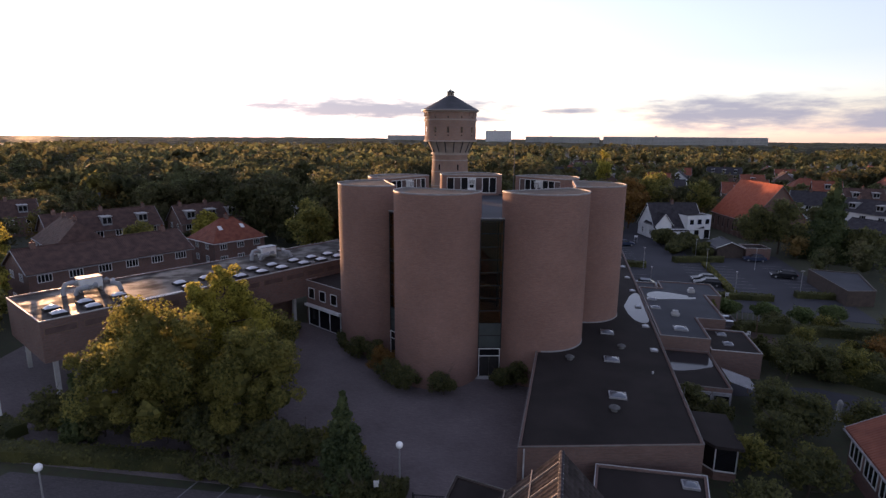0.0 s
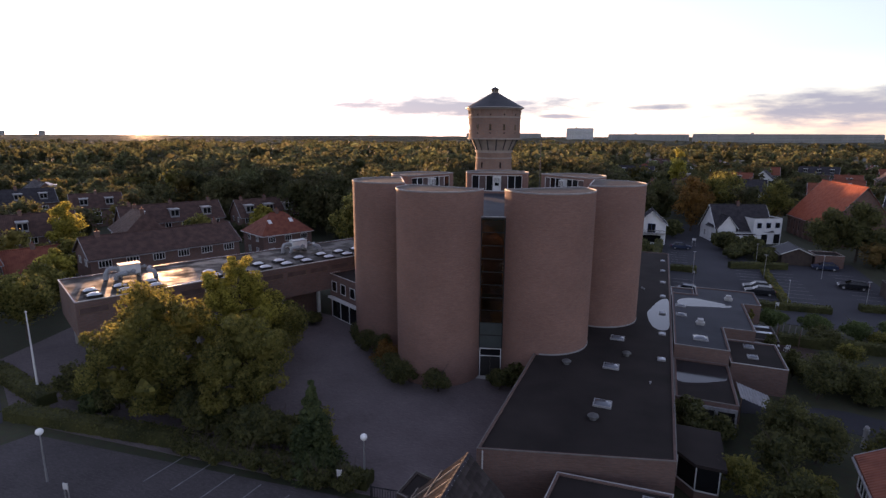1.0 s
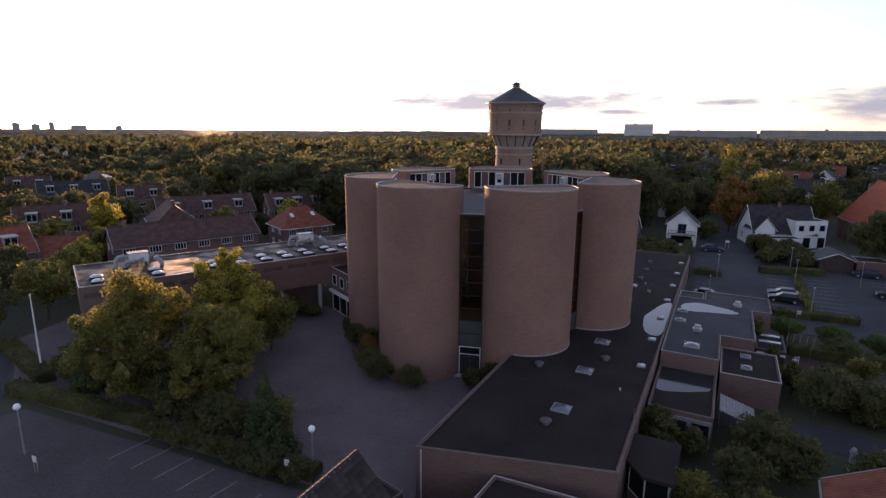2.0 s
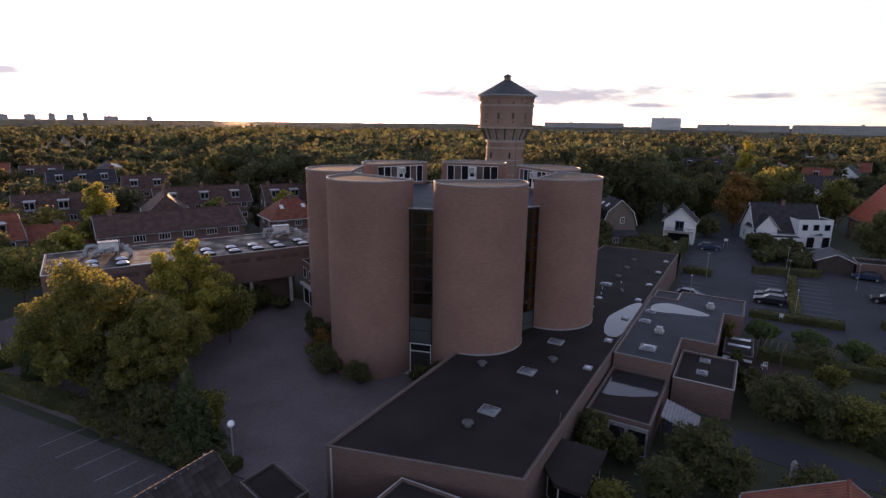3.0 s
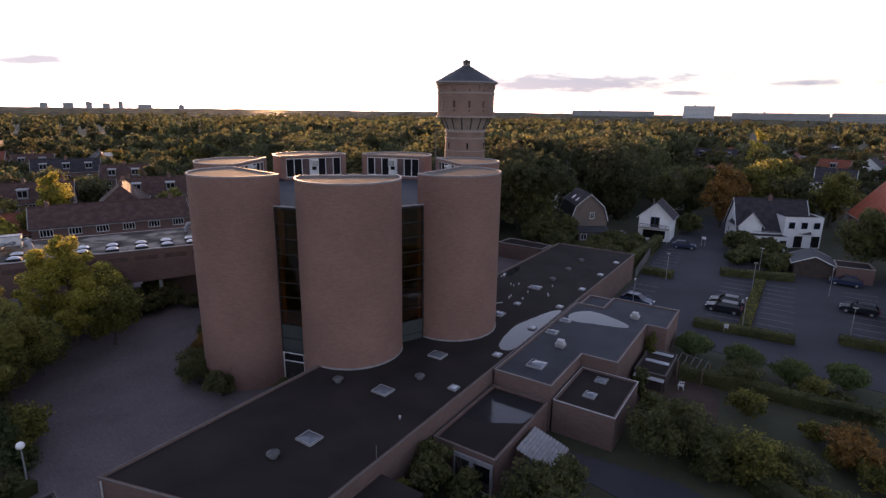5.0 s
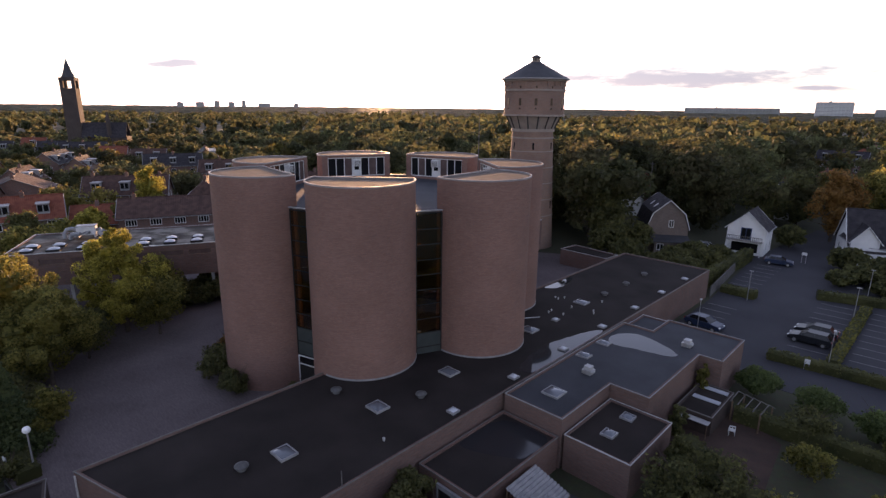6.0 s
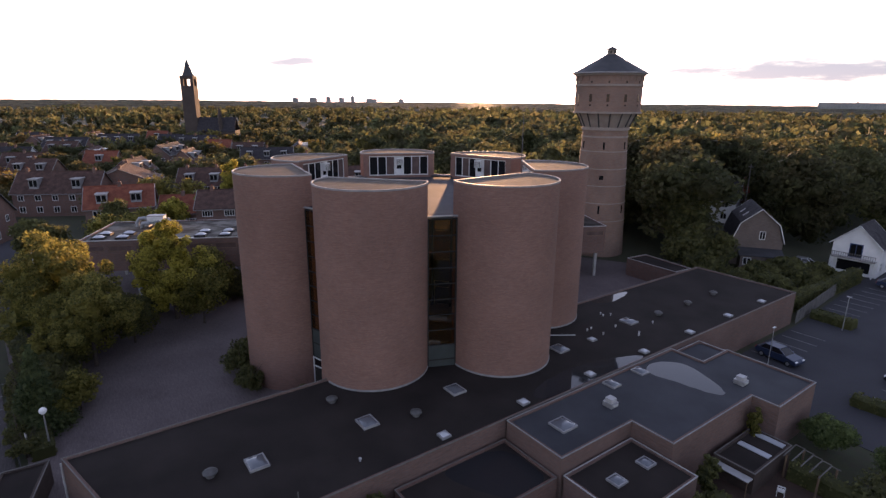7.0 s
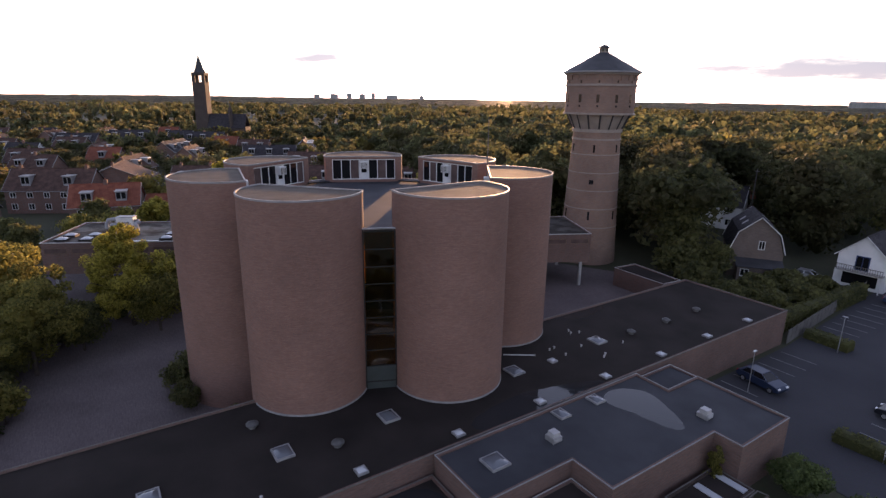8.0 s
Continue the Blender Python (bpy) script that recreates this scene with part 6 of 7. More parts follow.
def leafy_crown(rng, r, lobes, leaves, size, cores):
    """A crown ten metres high of rounded boughs: leaves laid over each bough, and a dense core inside the larger ones."""
    bv, bf = unit_ball(2)
    cs, rs = [np.array((0.0, 0.0, 6.6))], [r * 0.6]
    for k in range(lobes - 1):
        a, z = 6.283 * (k * 0.618 + rng.uniform(0, 0.15)), rng.uniform(-0.55, 0.95)
        rr = r * rng.uniform(0.3, 0.46)
        w = (r - rr * 0.75) * math.sqrt(max(0.05, 1 - z * z)) * rng.uniform(0.8, 1.08)
        cs.append(np.array((w * math.cos(a), w * math.sin(a), 5.9 + z * 3.2 - (rr * 0.4 if z > 0.4 else 0))))
        rs.append(rr)
    vs, fs, base = [], [], 0
    for c, rr in list(zip(cs, rs))[:cores]:
        vs.append(c + bv * rr * (0.55, 0.55, 0.52) * rng.uniform(0.65, 1.25, (len(bv), 1)))
        fs.append(bf + base)
        base += len(bv)
    vs.append(np.array((0, 0, 3.6)) + bv * (r * 0.36, r * 0.36, 2.6))
    fs.append(bf + base)
    base += len(bv)
    if cores > 2:                        # the skirts of the crown carry leaves too
        for k in range(3):
            cs.append(np.array((r * 0.4 * math.cos(2.1 * k), r * 0.4 * math.sin(2.1 * k), 3.0)))
            rs.append(r * 0.46)
    area = np.array(rs) ** 2
    for c, rr, share in zip(cs, rs, area / area.sum()):
        q = cards(rng, c[None], np.array([rr]), max(4, int(leaves * share)), size, 1.1)
        fs.append(np.arange(len(q)).reshape(-1, 4) + base)
        vs.append(q)
        base += len(q)
    return np.concatenate(vs), np.concatenate(fs)


rng = np.random.default_rng(77)
DENSE = [leafy_crown(rng, rng.uniform(3.6, 4.4), 15, 2300, 0.26, 6) for _ in range(6)]
MID = [leafy_crown(rng, rng.uniform(4.0, 5.0), 11, 620, 0.36, 4) for _ in range(9)]
LIGHT = [leafy_crown(rng, rng.uniform(4.2, 5.2), 8, 150, 0.78, 3) for _ in range(8)]
FAR = [leafy_crown(rng, rng.uniform(4.4, 5.2), 6, 50, 1.12, 1) for _ in range(8)]
FARTHEST = [leafy_crown(rng, rng.uniform(4.6, 5.4), 4, 20, 1.6, 0) for _ in range(8)]
BLOCKED = [(-64, 30, 48, 112), (9, 100, 48, 152), (11, 130, 24, 180), (32, 196, 44, 250), (-112, 5, -44, 40), (-13, 100, 30, 150), (-22, 132, -8, 158), (-33, 148, -15, 166)]


def plant(name, spots, shapes, material, label):
    vs, fs, base = [], [], 0
    for x, y, h in spots:
        s, f = shapes[rng.integers(len(shapes))]
        a = rng.uniform(0, 6.283)
        k, w = h / 10.0, h / 10.0 * rng.uniform(0.85, 1.2)
        ca, sa = math.cos(a) * w, math.sin(a) * w
        q = np.empty_like(s)
        q[:, 0], q[:, 1], q[:, 2] = s[:, 0] * ca - s[:, 1] * sa + x, s[:, 0] * sa + s[:, 1] * ca + y, s[:, 2] * k
        vs.append(q)
        fs.append(f + base)
        base += len(q)
    v, f = np.concatenate(vs).astype(np.float32), np.concatenate(fs).astype(np.int32)
    me = bpy.data.meshes.new(name)
    me.vertices.add(len(v))
    me.vertices.foreach_set("co", v.ravel())
    me.loops.add(f.size)
    me.loops.foreach_set("vertex_index", f.ravel())
    me.polygons.add(len(f))
    me.polygons.foreach_set("loop_start", np.arange(0, f.size, 4, dtype=np.int32))
    me.polygons.foreach_set("loop_total", np.full(len(f), 4, dtype=np.int32))
    me.polygons.foreach_set("use_smooth", np.ones(len(f), dtype=bool))
    me.update()
    me.materials.append(material)
    return tagged(new(name, me), label, "woods", kind="stuff")


def polar(az, d):
    return 10 + d * math.sin(radians(az)), 20 + d * math.cos(radians(az))


near_spots, mid_spots, warm_spots, far_spots, outer_spots, light_spots, light_warm, grid = [], [], [], [], [], [], [], set()
for _ in range(60000):
    az, d = rng.uniform(-104, 36), math.sqrt(rng.uniform(95 ** 2, 420 ** 2))
    x, y = polar(az, d)
    if any(a < x < c and b < y < e for a, b, c, e in BLOCKED):
        continue
    woods = -52 < az < -6 and y > 118
    town_w = az <= -52
    gap_ = 8.6 if woods else (9.2 if town_w else 8.0)
    key = (int(x / gap_), int(y / gap_))
    if key in grid or not clear_of(x, y, 2.0 if woods else (3.5 if town_w else 3.6)):
        continue
    grid.add(key)
    h = rng.uniform(14, 21) if woods else (rng.uniform(6, 11) if town_w else (rng.uniform(4.5, 8) if az > 9 and d < 290 else rng.uniform(5, 12) + 3.5 * math.sin(x * 0.05) * math.sin(y * 0.043)))
    warm = rng.random() < (0.06 if woods else 0.2)
    if woods and math.hypot(x - 30, y - 40) < 165:
        near_spots.append((x, y, h))
        continue
    ((warm_spots if warm else mid_spots) if d < 215 else (light_warm if warm else light_spots) if d < 320 else far_spots).append((x, y, h))
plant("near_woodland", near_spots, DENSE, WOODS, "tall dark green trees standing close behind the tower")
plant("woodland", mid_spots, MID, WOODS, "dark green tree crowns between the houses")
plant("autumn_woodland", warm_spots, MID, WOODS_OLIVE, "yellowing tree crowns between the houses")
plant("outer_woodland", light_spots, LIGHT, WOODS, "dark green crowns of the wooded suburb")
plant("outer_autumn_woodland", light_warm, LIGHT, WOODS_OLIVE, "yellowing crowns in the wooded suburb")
grid = set()
for _ in range(40000):
    az, d = rng.uniform(-104, 38), math.sqrt(rng.uniform(400 ** 2, 1150 ** 2))
    x, y = polar(az, d)
    gap_ = 10 if d < 700 else 14
    key = (int(x / gap_), int(y / gap_))
    if key in grid or not clear_of(x, y, 4):
        continue
    grid.add(key)
    (far_spots if d < 600 else outer_spots).append((x, y, rng.uniform(8.0, 14.5) + 3.0 * math.sin(x * 0.021) * math.sin(y * 0.018)))
    if len(far_spots) + len(outer_spots) > 4200:
        break
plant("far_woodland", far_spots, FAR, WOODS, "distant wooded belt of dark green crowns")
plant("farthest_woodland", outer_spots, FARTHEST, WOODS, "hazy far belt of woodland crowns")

# canopy of the woods out to the horizon, an uneven sheet of crowns
na, nd = 520, 90
azs, ds = np.radians(np.linspace(-110, 44, na)), 880 * (4.4 ** np.linspace(0, 1, nd))
A, D = np.meshgrid(azs, ds, indexing="ij")
X, Y = 10 + D * np.sin(A), 20 + D * np.cos(A)
Z = 9.5 + 2.2 * np.sin(X * 0.021 + 3 * np.sin(Y * 0.006)) * np.sin(Y * 0.017) + rng.uniform(-1.2, 1.2, X.shape) + 3.0 * np.sin(X * 0.0031 + 1.0) * np.sin(Y * 0.0023)
Z *= np.clip((D - 880) / 160, 0, 1)
P = np.stack([X, Y, Z], 2)
Q = np.stack([P[:-1, :-1], P[1:, :-1], P[1:, 1:], P[:-1, 1:]], 2).reshape(-1, 3)
tagged(new("horizon_woodland", quads("horizon_woodland", Q, HORIZON)), "unbroken woodland canopy towards the horizon", "woods", kind="stuff")

# single large trees near the tower and in the gardens
# trees at (27.5, 186) and (22, 197) are added to keep sun off the chapel
for i, (x, y, h, r, m) in enumerate(((-13.5, 125.5, 19.0, 6.4, LEAF_DARK), (-20.5, 133, 17, 5.5, LEAF_DARK), (-9.0, 122.0, 8.0, 3.8, LEAF_DARK), (-6.0, 124.0, 7.0, 3.6, LEAF_DARK),
                                     (17.4, 164, 16.0, 5.8, LEAF_AUTUMN), (24.5, 171, 18.0, 6.6, LEAF), (4.0, 168, 13, 5.6, LEAF_DARK), (39.0, 181, 15.5, 6.4, LEAF), (16.0, 285, 21, 5.0, LEAF_YELLOW), (8.5, 178, 14, 5.6, LEAF_DARK), (27.5, 186, 17.5, 6.4, LEAF), (22.0, 197, 18.5, 6.0, LEAF_DARK), (42.5, 136.5, 12.0, 5.0, LEAF_DARK), (60.5, 128, 8.5, 4.2, LEAF_DARK), (47.5, 136.5, 13.5, 5.6, LEAF_DARK),
                                     (23.5, 140.5, 4.4, 3.2, LEAF_DARK), (28.0, 138.0, 4.0, 3.4, LEAF_DARK), (26.0, 133.5, 3.0, 2.8, LEAF_DARK), (31.0, 132.5, 2.8, 2.6, LEAF_DARK), (24.2, 130, 2.6, 2.4, LEAF_DARK), (30.0, 128.6, 2.6, 2.4, LEAF_DARK), (0.5, 117.0, 3.2, 3.0, LEAF_DARK), (5.0, 119.0, 3.0, 3.0, LEAF_DARK), (1.5, 123.0, 3.6, 3.2, LEAF_DARK), (6.2, 126.0, 3.4, 2.8, LEAF_DARK), (2.0, 129.5, 3.6, 3.0, LEAF_DARK), (5.6, 133.0, 2.8, 2.4, LEAF_DARK), (-5.0, 118.5, 4.4, 3.4, LEAF_DARK), (-9.5, 120.0, 7.0, 3.8, LEAF_DARK), (12.6, 152, 5.0, 3.0, LEAF_DARK), (-48.5, 98.5, 14.6, 5.4, LEAF), (-55, 110, 12, 5.0, LEAF), (-40, 106, 12, 5.0, LEAF), (-58, 118, 13, 5.2, LEAF), (-34, 128, 14, 5.4, LEAF_DARK), (-76, 56, 8.5, 3.6, LEAF_YELLOW), (-84, 64, 8.5, 3.8, LEAF), (-80, 88, 9.5, 4.0, LEAF), (-80, 108, 9.0, 3.6, LEAF_YELLOW), (-73, 34, 8.0, 4.0, LEAF_DARK))):
    tree(x, y, h, r, 200 + i, m, clumps=40, per=84, size=0.34, fill=2, low=h * 0.12, label="large dense garden tree with uneven crown" if m is not LEAF_AUTUMN else "russet autumn tree with full rounded crown", group="large garden trees")
tree(56.0, 133.0, 18.0, 5.4, 240, NEEDLE, low=0.8, clumps=170, per=80, size=0.28, shape="cone", name="conifer", label="tall dark conifer beside the carport")


# ---- far landmarks ----
def slab_block(x, y, rz, l, w, z, storeys, label, face=FACADE_FAR):
    b = thing("apartment_building", x, y, 0, rz, label, "apartment block", "far apartment blocks")
    part("wall", boxes((-l / 2, -w / 2, 0, l / 2, w / 2, z)), face, b)
    part("roof", boxes((-l / 2 + 2, -w / 2 + 1, z + 0.01, l / 2 - 2, w / 2 - 1, z + 1.2)), CONCRETE, b)
    part("lift_housing", boxes((-l / 6, -2, z + 1.21, -l / 6 + 6, 2, z + 4)), CONCRETE, b)
    sh = z / storeys
    for s in range(storeys):
        part("window", boxes((-l / 2 + 1, -w / 2 - 0.4, s * sh + 1.4, l / 2 - 1, -w / 2 - 0.05, s * sh + sh * 0.7)), FAR_GLASS, b)
    n = int(l / 9) if l > 80 else 3
    for i in range(n + 1):
        part("pier", boxes((-l / 2 + 0.5 + (l - 2.2) * i / n, -w / 2 - 0.7, 0, -l / 2 + 1.7 + (l - 2.2) * i / n, -w / 2 - 0.41, z - 0.5)), face, b)
    return b


slab_block(-268, 2000, 7, 92, 20, 47, 12, "pale tall apartment block above distant woods", WHITEWASH)
for az, d, l, z in ((-1.5, 1900, 245, 27), (9.75, 1500, 380, 28), (-15.7, 1950, 262, 28)):
    slab_block(*polar(az, d), -az, l, 14, z, 8, "long pale apartment slab above distant woods")
for az, z, l in ((-65.3, 38, 26), (-64.0, 34, 30), (-66.8, 33, 40), (-62.9, 42, 20), (-61.0, 30, 60), (-68.5, 31, 30), (-58.0, 30, 26)):
    slab_block(*polar(az, 3000), -az, l, 18, z, 14, "grey distant tower block on the horizon")

far_church = thing("parish_church", -301, 107, 0, 60, "dark brick parish church with tall spired tower", "church")
part("tower", boxes((-3.4, -3.4, 0, 3.4, 3.4, 33)), BRICK_BLACKISH, far_church)
part("spire", lathe(bmesh.new(), [(3.3, 38.2), (2.2, 40.5), (0.08, 47.5)], 8), SLATE, far_church)
for sx_ in (-1, 1):
    for sy_ in (-1, 1):
        part("belfry_pier", boxes((sx_ * 2.6 - 0.8, sy_ * 2.6 - 0.8, 33, sx_ * 2.6 + 0.8, sy_ * 2.6 + 0.8, 36.6)), BRICK_BLACKISH, far_church)
part("belfry_cap", boxes((-3.5, -3.5, 36.6, 3.5, 3.5, 38.2)), BRICK_BLACKISH, far_church)
part("nave", boxes((3.5, -5, 0, 24, 5, 9)), BRICK_BLACKISH, far_church)
nv = part("nave_roof", gable(bmesh.new(), 20, 10, 9, 16), TILE_DARK, far_church)
nv.matrix_basis = pose(13.5, 0, 0)
part("side_turret", lathe(bmesh.new(), [(1.1, 0), (1.1, 17), (1.3, 17.2), (0.05, 22)], 8, 16, -4), BRICK_BLACKISH, far_church)


def mast(x, y, h):
    m = thing("lattice_mast", x, y, 0, 0, "thin grey lattice radio mast above trees", "mast")
    for a in range(3):
        c, s = math.cos(a * 2.094), math.sin(a * 2.094)
        part("leg", tube(bmesh.new(), (0.8 * c, 0.8 * s, 0), (0.3 * c, 0.3 * s, h), 0.09, 5), FENCE, m)
    br = bmesh.new()
    for i in range(int(h / 1.5)):
        for a in range(3):
            r0, r1 = 0.8 - 0.5 * i * 1.5 / h, 0.8 - 0.5 * (i + 1) * 1.5 / h
            tube(br, (r0 * math.cos(a * 2.094), r0 * math.sin(a * 2.094), i * 1.5), (r1 * math.cos((a + 1) * 2.094), r1 * math.sin((a + 1) * 2.094), (i + 1) * 1.5), 0.05, 4)
    part("brace", br, FENCE, m)


mast(-92.5, 420, 22.5)
mast(-95.6, 424, 20.5)
pl_ = thing("pole", -19.4, 160, 0, 0, "slim grey pole standing among the trees", "pole")
part("shaft", lathe(bmesh.new(), [(0.16, 0), (0.13, 8), (0.1, 13.8)], 8), FENCE, pl_)
part("crosspiece", boxes((-0.5, -0.06, 13.2, 0.5, 0.06, 13.35)), FENCE, pl_)


# ---- cars, lamps and small things ----
def car(x, y, rz, paint, label, estate=False):
    c = thing("car", x, y, 0.05, rz, label, "car", "parked cars")
    side = [(-2.15, 0.45), (-2.2, 0.75), (-2.05, 1.0), (-1.0 if not estate else -2.0, 1.02), (1.0, 0.98), (1.95, 0.82), (2.2, 0.6), (2.15, 0.35), (1.75, 0.3), (1.6, 0.55), (1.2, 0.55), (1.02, 0.28), (-1.02, 0.28), (-1.2, 0.55), (-1.6, 0.55), (-1.75, 0.3)]
    bm = bmesh.new()
    prev = None
    for yy, k in ((-0.88, 0.93), (-0.8, 1.0), (0.8, 1.0), (0.88, 0.93)):
        lp = [bm.verts.new((px * (0.985 if k < 1 else 1), yy, 0.6 + (pz - 0.6) * k)) for px, pz in side]
        if prev:
            for i in range(len(side)):
                bm.faces.new((prev[i], prev[(i + 1) % len(side)], lp[(i + 1) % len(side)], lp[i]))
        else:
            bm.faces.new(lp[::-1])
        prev = lp
    bm.faces.new(prev)
    part("body", bm, paint, c)
    back_ = -2.05 if estate else -1.75
    gp = [(back_, 1.0), (back_ + 0.45, 1.42), (0.25, 1.46), (1.05, 0.98)]
    cab = bmesh.new()
    a = [cab.verts.new((px, -0.8 if i in (0, 3) else -0.64, pz)) for i, (px, pz) in enumerate(gp)]
    b = [cab.verts.new((px, 0.8 if i in (0, 3) else 0.64, pz)) for i, (px, pz) in enumerate(gp)]
    cab.faces.new(a[::-1])
    cab.faces.new(b)
    for i in range(4):
        cab.faces.new((a[i], a[(i + 1) % 4], b[(i + 1) % 4], b[i]))
    part("window", cab, GLASS, c)
    part("roof", boxes((back_ + 0.42, -0.66, 1.43, 0.28, 0.66, 1.49)), paint, c)
    for s in (-1, 1):
        for px in (back_ + 0.05, -0.5, 0.98):
            top_x = {0: back_ + 0.47}.get(0) if px < -1 else (-0.5 if px < 0 else 0.27)
            part("pillar", tube(bmesh.new(), (px, s * 0.81, 1.0), (top_x, s * 0.66, 1.45), 0.045, 5), paint, c)
        part("mirror", boxes((0.7, s * 0.95 - 0.08, 0.95, 0.86, s * 0.95 + 0.08, 1.08)), paint, c)
        part("headlight", boxes((2.0, s * 0.6 - 0.18, 0.6, 2.17, s * 0.6 + 0.18, 0.74)), LAMP_LENS, c)
        part("tail_lamp", boxes((-2.21, s * 0.68 - 0.14, 0.7, -2.1, s * 0.68 + 0.14, 0.9)), RED_LAMP, c)
        for px in (-1.4, 1.4):
            bw = bmesh.new()
            tube(bw, (px, s * 0.68, 0.31), (px, s * 0.9, 0.31), 0.31, 16)
            whl = part("wheel", bw, RUBBER, c)
            rb = bmesh.new()
            tube(rb, (px, s * 0.86, 0.31), (px, s * 0.915, 0.31), 0.19, 12)
            part("rim", rb, ALU, whl)
    return c


car(25.3, 102.3, 180, BLACK_PAINT, "black estate car parked in marked bay", True)
car(25.4, 105.2, 180, BLACK_PAINT, "dark parked hatchback in a parking bay")
car(14.9, 98.4, -8, BLUE_PAINT, "dark blue hatchback parked beside brick wall")
car(14.3, 136.9, 10, BLUE_PAINT, "dark blue car parked at the lane")
car(40.7, 112.2, 175, BLACK_PAINT, "dark car parked at the far row", True)
car(39.9, 126.4, 178, BLUE_PAINT, "dark blue car parked near the store")
car(1.6, 138.6, 12, SILVER_PAINT, "silver car beside the mansard house")
car(-64, 31.5, 8, BLUE_PAINT, "dark car parked along the street")


def ball_lamp(x, y, h):
    s = thing("globe_lamp", x, y, 0, 0, "white globe lamp on a slim grey pole", "street lamp", "globe lamps")
    part("pole", lathe(bmesh.new(), [(0.09, 0), (0.07, 0.8), (0.05, h - 0.2), (0.1, h - 0.18), (0.1, h - 0.12)], 10), ALU, s)
    part("globe", lathe(bmesh.new(), [(0.08, h - 0.14)] + [(0.27 * math.sin(math.pi * i / 12), h + 0.1 - 0.27 * math.cos(math.pi * i / 12)) for i in range(2, 12)] + [(0.02, h + 0.37)], 16), OPAL, s, "opal white globe", smooth=True)


def park_lamp(x, y, h, rz):
    s = thing("street_lamp", x, y, 0, rz, "slim grey lamp post with flat square head", "street lamp", "car park lamps")
    part("pole", lathe(bmesh.new(), [(0.06, 0), (0.045, 1.0), (0.034, h)], 8), ALU, s)
    part("head", boxes((-0.26, -0.1, h, 0.26, 0.1, h + 0.08)), ALU, s)


ball_lamp(-10.2, 35.0, 3.55)
ball_lamp(-32.1, 25.9, 4.05)
for x, y, rz in ((27.8, 114.8, 0), (28.1, 95.9, 90), (15.8, 113.0, 0), (14.9, 95.9, 90), (39.0, 99.5, 0), (28.0, 126.0, 0), (37.5, 118.0, 90)):
    park_lamp(x, y, 4.3, rz)
fp = thing("flagpole", -46.9, 34.6, 0, 0, "tall white flagpole beside parking area", "flagpole")
part("pole", lathe(bmesh.new(), [(0.11, 0), (0.1, 3), (0.05, 8.6)], 10), WHITE, fp)
part("knob", lathe(bmesh.new(), [(0.03, 8.6), (0.1, 8.68), (0.1, 8.76), (0.02, 8.84)], 10), WHITE, fp)


def board(x, y, h, w, rz):
    s = thing("sign", x, y, 0, rz, "small white information board on two posts", "sign", "small signs")
    for a in (-1, 1):
        part("post", boxes((a * w * 0.4 - 0.03, -0.03, 0, a * w * 0.4 + 0.03, 0.03, h + 0.5)), ALU, s)
    part("panel", boxes((-w / 2, -0.06, h, w / 2, -0.03, h + 0.5)), WHITE, s)


board(-28.5, 25.0, 1.0, 0.4, 10)
board(-11.5, 33.6, 1.0, 0.4, 15)
board(17.2, 141.0, 1.5, 0.8, -5)
board(26.5, 94.2, 0.7, 0.5, 10)


def bay_line(x0, y0, x1, y1, w=0.12):
    d = math.hypot(x1 - x0, y1 - y0)
    o = part("parking_line", boxes((0, -w / 2, 0.056, d, w / 2, 0.062)), PAINT_LINE)
    o.matrix_basis = pose(x0, y0, 0, 0, 0, math.degrees(math.atan2(y1 - y0, x1 - x0)))
    tagged(o, "worn white parking bay line on paving", "road marking", "parking bay lines")


for i in range(0, 6):
    bay_line(-25.5 + 2.7 * i, 28.6, -25.2 + 2.7 * i, 32.4 - 0.25 * i)
for i in range(10):
    bay_line(23.6, 97.4 + 2.4 * i, 27.6, 97.5 + 2.4 * i, 0.14)
    bay_line(29.4, 97.6 + 2.4 * i, 33.4, 97.7 + 2.4 * i, 0.14)
    bay_line(39.5, 100.4 + 2.4 * i, 43.6, 100.5 + 2.4 * i, 0.14)
    if i < 8:
        bay_line(12.3, 91.0 + 2.4 * i, 15.9, 91.0 + 2.4 * i, 0.14)
for i in range(8):
    bay_line(11.6, 117.5 + 2.4 * i, 15.4, 117.5 + 2.4 * i, 0.14)

fence = thing("fence", 11.6, 110.4, 0, 95, "grey board fence beyond the annex", "fence")
for i in range(24):
    part("board", boxes((1.2 * i, -0.03, 0.05, 1.2 * i + 1.14, 0.03, 1.75)), FENCE, fence)
    part("post", boxes((1.2 * i + 1.145, -0.05, 0, 1.2 * i + 1.195, 0.05, 1.85)), FENCE, fence)
gate = thing("gate", -8.6, 33.2, 0, 8, "dark metal bar gate between hedges", "gate")
part("frame", lattice([(0, 0.06), (2.57, 2.63)], [(0.15, 0.21), (1.1, 1.16)], -0.03, 0.03), RUBBER, gate)
for i in range(1, 13):
    part("bar", boxes((0.2 * i, -0.02, 0.21, 0.2 * i + 0.03, 0.02, 1.1)), RUBBER, gate)
for x_ in (-0.12, 2.64):
    part("post", boxes((x_, -0.06, 0, x_ + 0.11, 0.06, 1.3)), RUBBER, gate)
pole_ = thing("garden_post", 26.4, 54.8, 0, 0, "pale stone garden post with rounded cap", "garden post")
part("shaft", lathe(bmesh.new(), [(0.28, 0), (0.24, 0.3), (0.2, 1.5), (0.26, 1.55), (0.26, 1.65)], 10), CONCRETE, pole_)
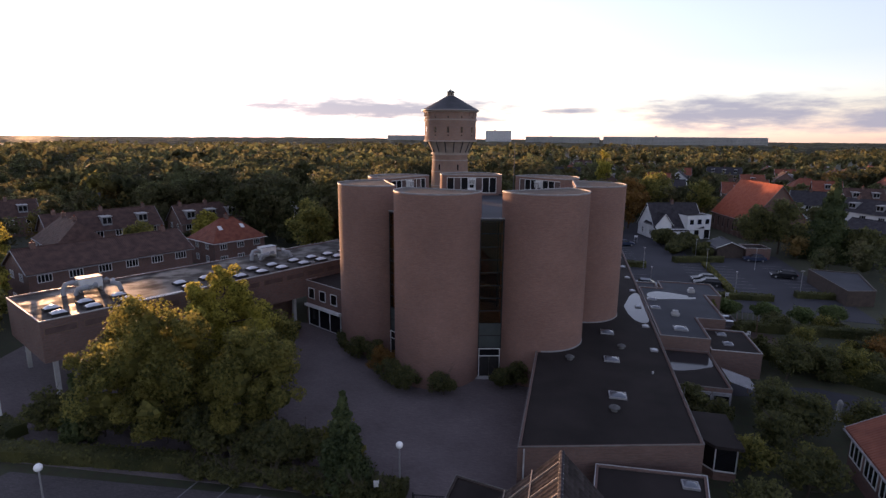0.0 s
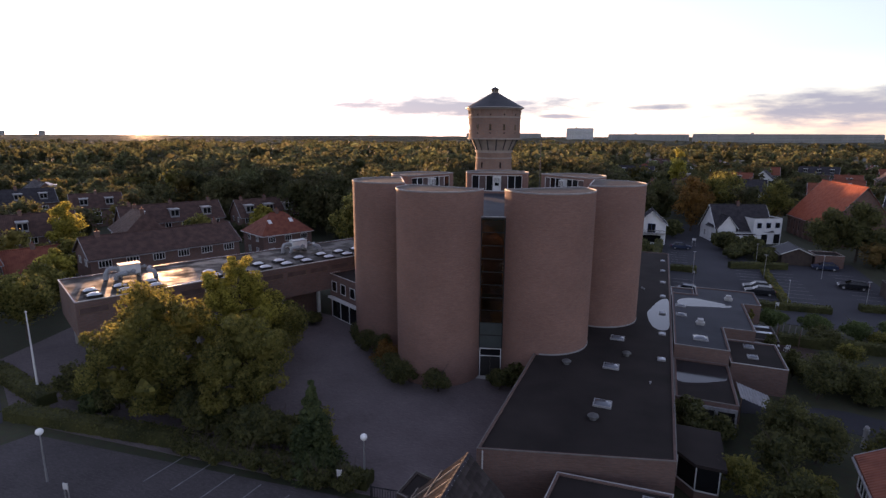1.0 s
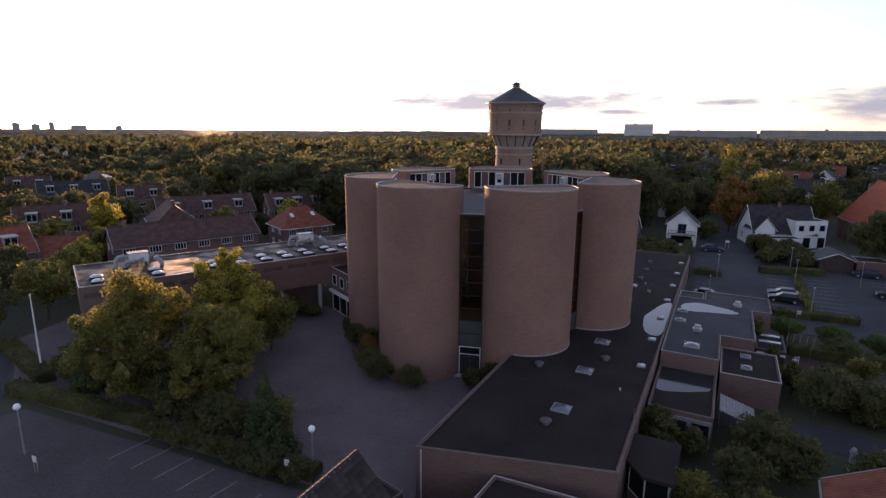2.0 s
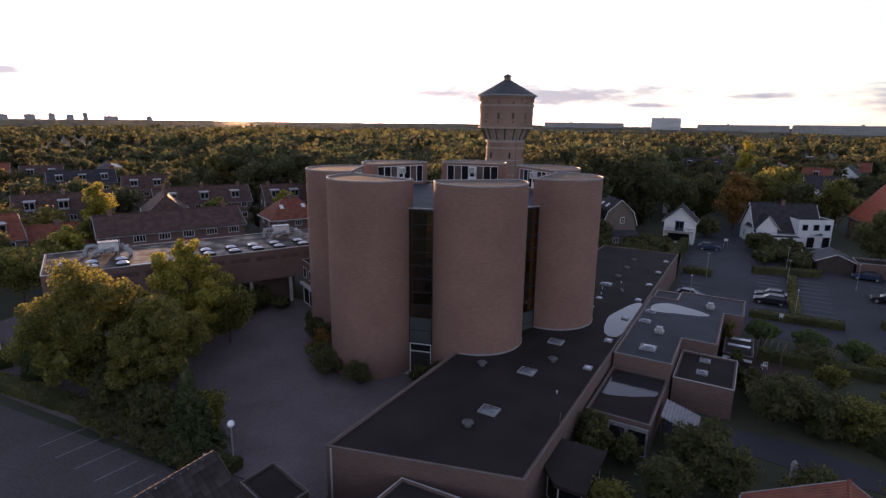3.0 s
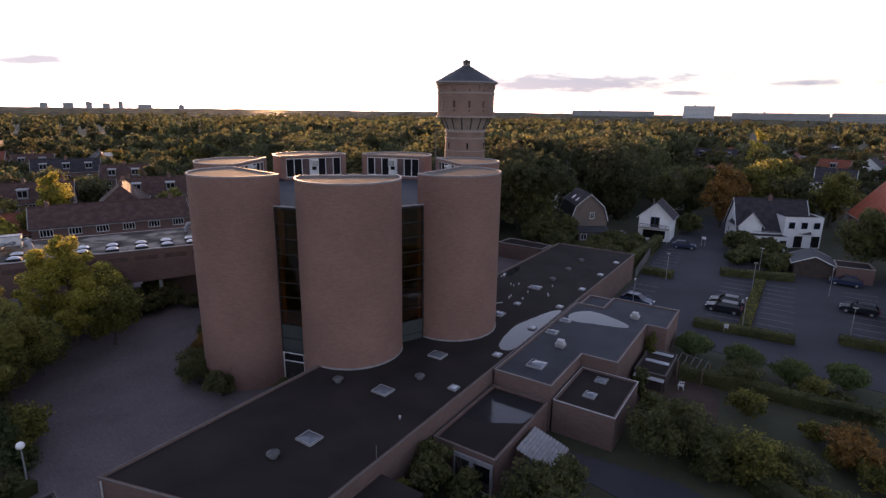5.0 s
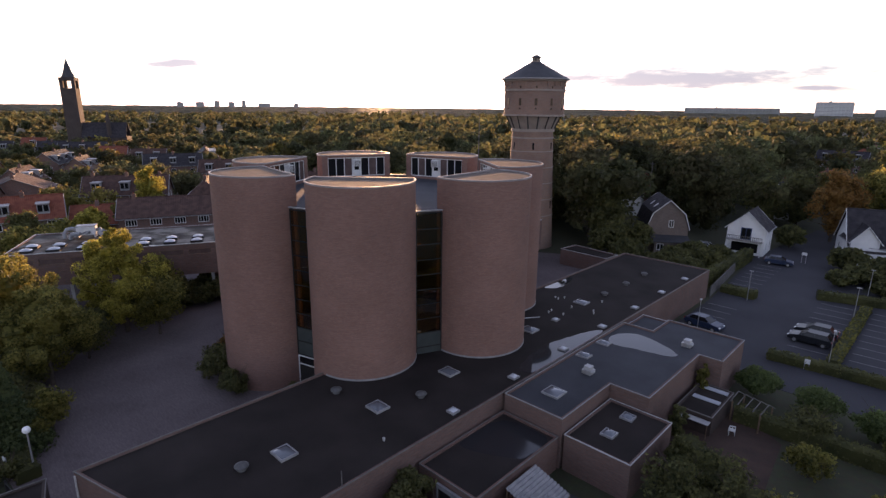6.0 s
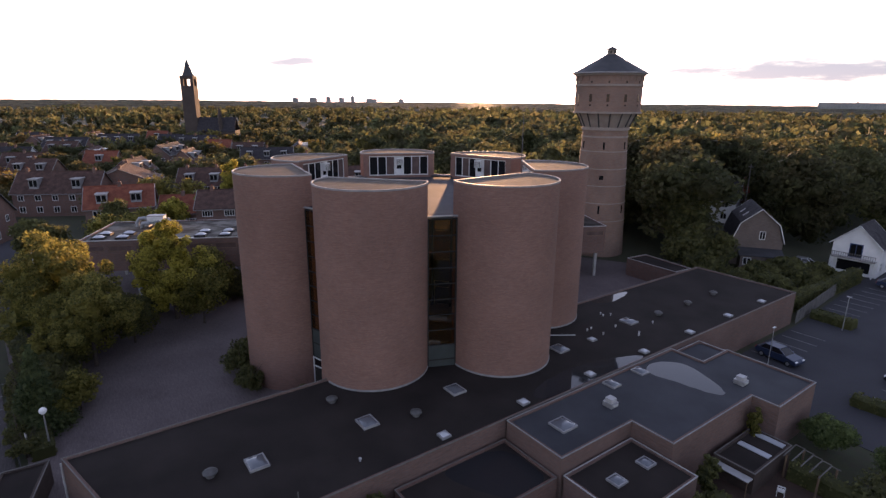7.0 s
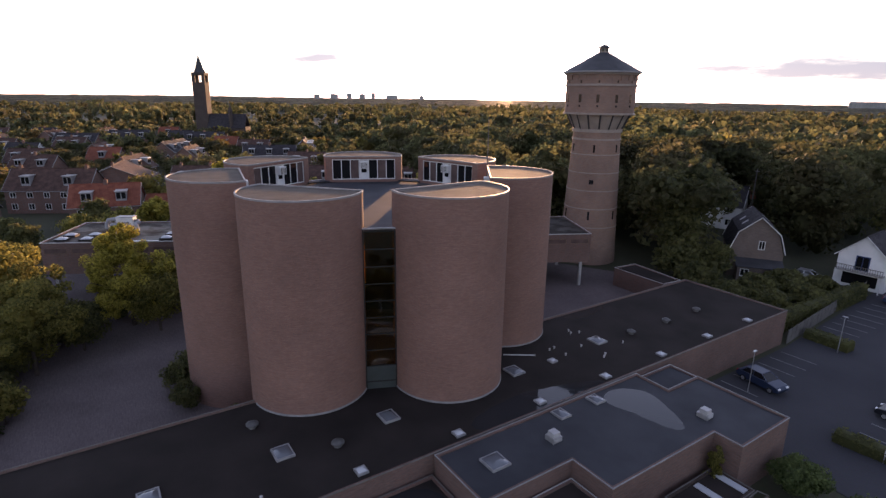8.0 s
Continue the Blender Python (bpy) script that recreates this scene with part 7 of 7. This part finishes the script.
part("cap", lathe(bmesh.new(), [(0.22, 1.65), (0.2, 1.8), (0.1, 1.95), (0.02, 2.0)], 10), CONCRETE, pole_)
gh = thing("garden_arbour", 25.2, 79.0, 0, -15, "weathered timber garden arbour with pitched rafters", "arbour")
for a in (-1.2, 1.2):
    for b in (-0.9, 0.9):
        part("post", boxes((a - 0.05, b - 0.05, 0, a + 0.05, b + 0.05, 1.9)), WOOD, gh)
for i in range(5):
    part("rafter", chain(bmesh.new(), [(-1.3 + 0.65 * i, -1.1, 1.85), (-1.3 + 0.65 * i, 0, 2.5), (-1.3 + 0.65 * i, 1.1, 1.85)], 0.05, 6), FENCE, gh)
chair = thing("garden_chair", 24.6, 76.2, 0.03, 200, "white plastic garden chair on bare soil", "chair")
part("seat", boxes((-0.24, -0.24, 0.4, 0.24, 0.22, 0.44)), WHITE, chair)
part("backrest", lattice([(-0.24, -0.18), (-0.03, 0.03), (0.18, 0.24)], [(0.46, 0.5), (0.82, 0.9)], 0.19, 0.23), WHITE, chair)
for a in (-0.21, 0.21):
    for b in (-0.21, 0.19):
        part("leg", tube(bmesh.new(), (a * 1.1, b * 1.1, 0), (a, b, 0.4), 0.025, 6), WHITE, chair)
copy_thing(chair, pose(25.5, 67.3, 0, 0, 0, 35))
trailer = thing("caravan", 37.5, 246, 0, -8, "white box caravan standing behind the houses", "caravan")
part("body", boxes((-3.6, -1.3, 0.5, 3.6, 1.3, 3.4)), WHITE, trailer)
part("roof", boxes((-3.5, -1.2, 3.4, 3.5, 1.2, 3.52)), TRIM, trailer)
part("window", boxes((-2.4, -1.33, 1.7, 1.2, -1.29, 2.6)), GLASS, trailer)
for x_ in (-0.9, 0.9):
    part("wheel", tube(bmesh.new(), (x_, -1.2, 0.4), (x_, 1.2, 0.4), 0.4, 14), RUBBER, trailer)


def low_sign(x, y, rz):
    s = thing("bay_sign", x, y, 0, rz, "low dark parking bay sign on a post", "sign", "parking bay signs")
    part("post", boxes((-0.03, -0.03, 0, 0.03, 0.03, 0.95)), RUBBER, s)
    part("panel", boxes((-0.22, -0.05, 0.95, 0.22, 0.03, 1.1)), FENCE, s)


for x_, y_ in ((-27.0, 34.7), (-21.1, 34.0), (-18.5, 33.9)):
    low_sign(x_, y_, 6)
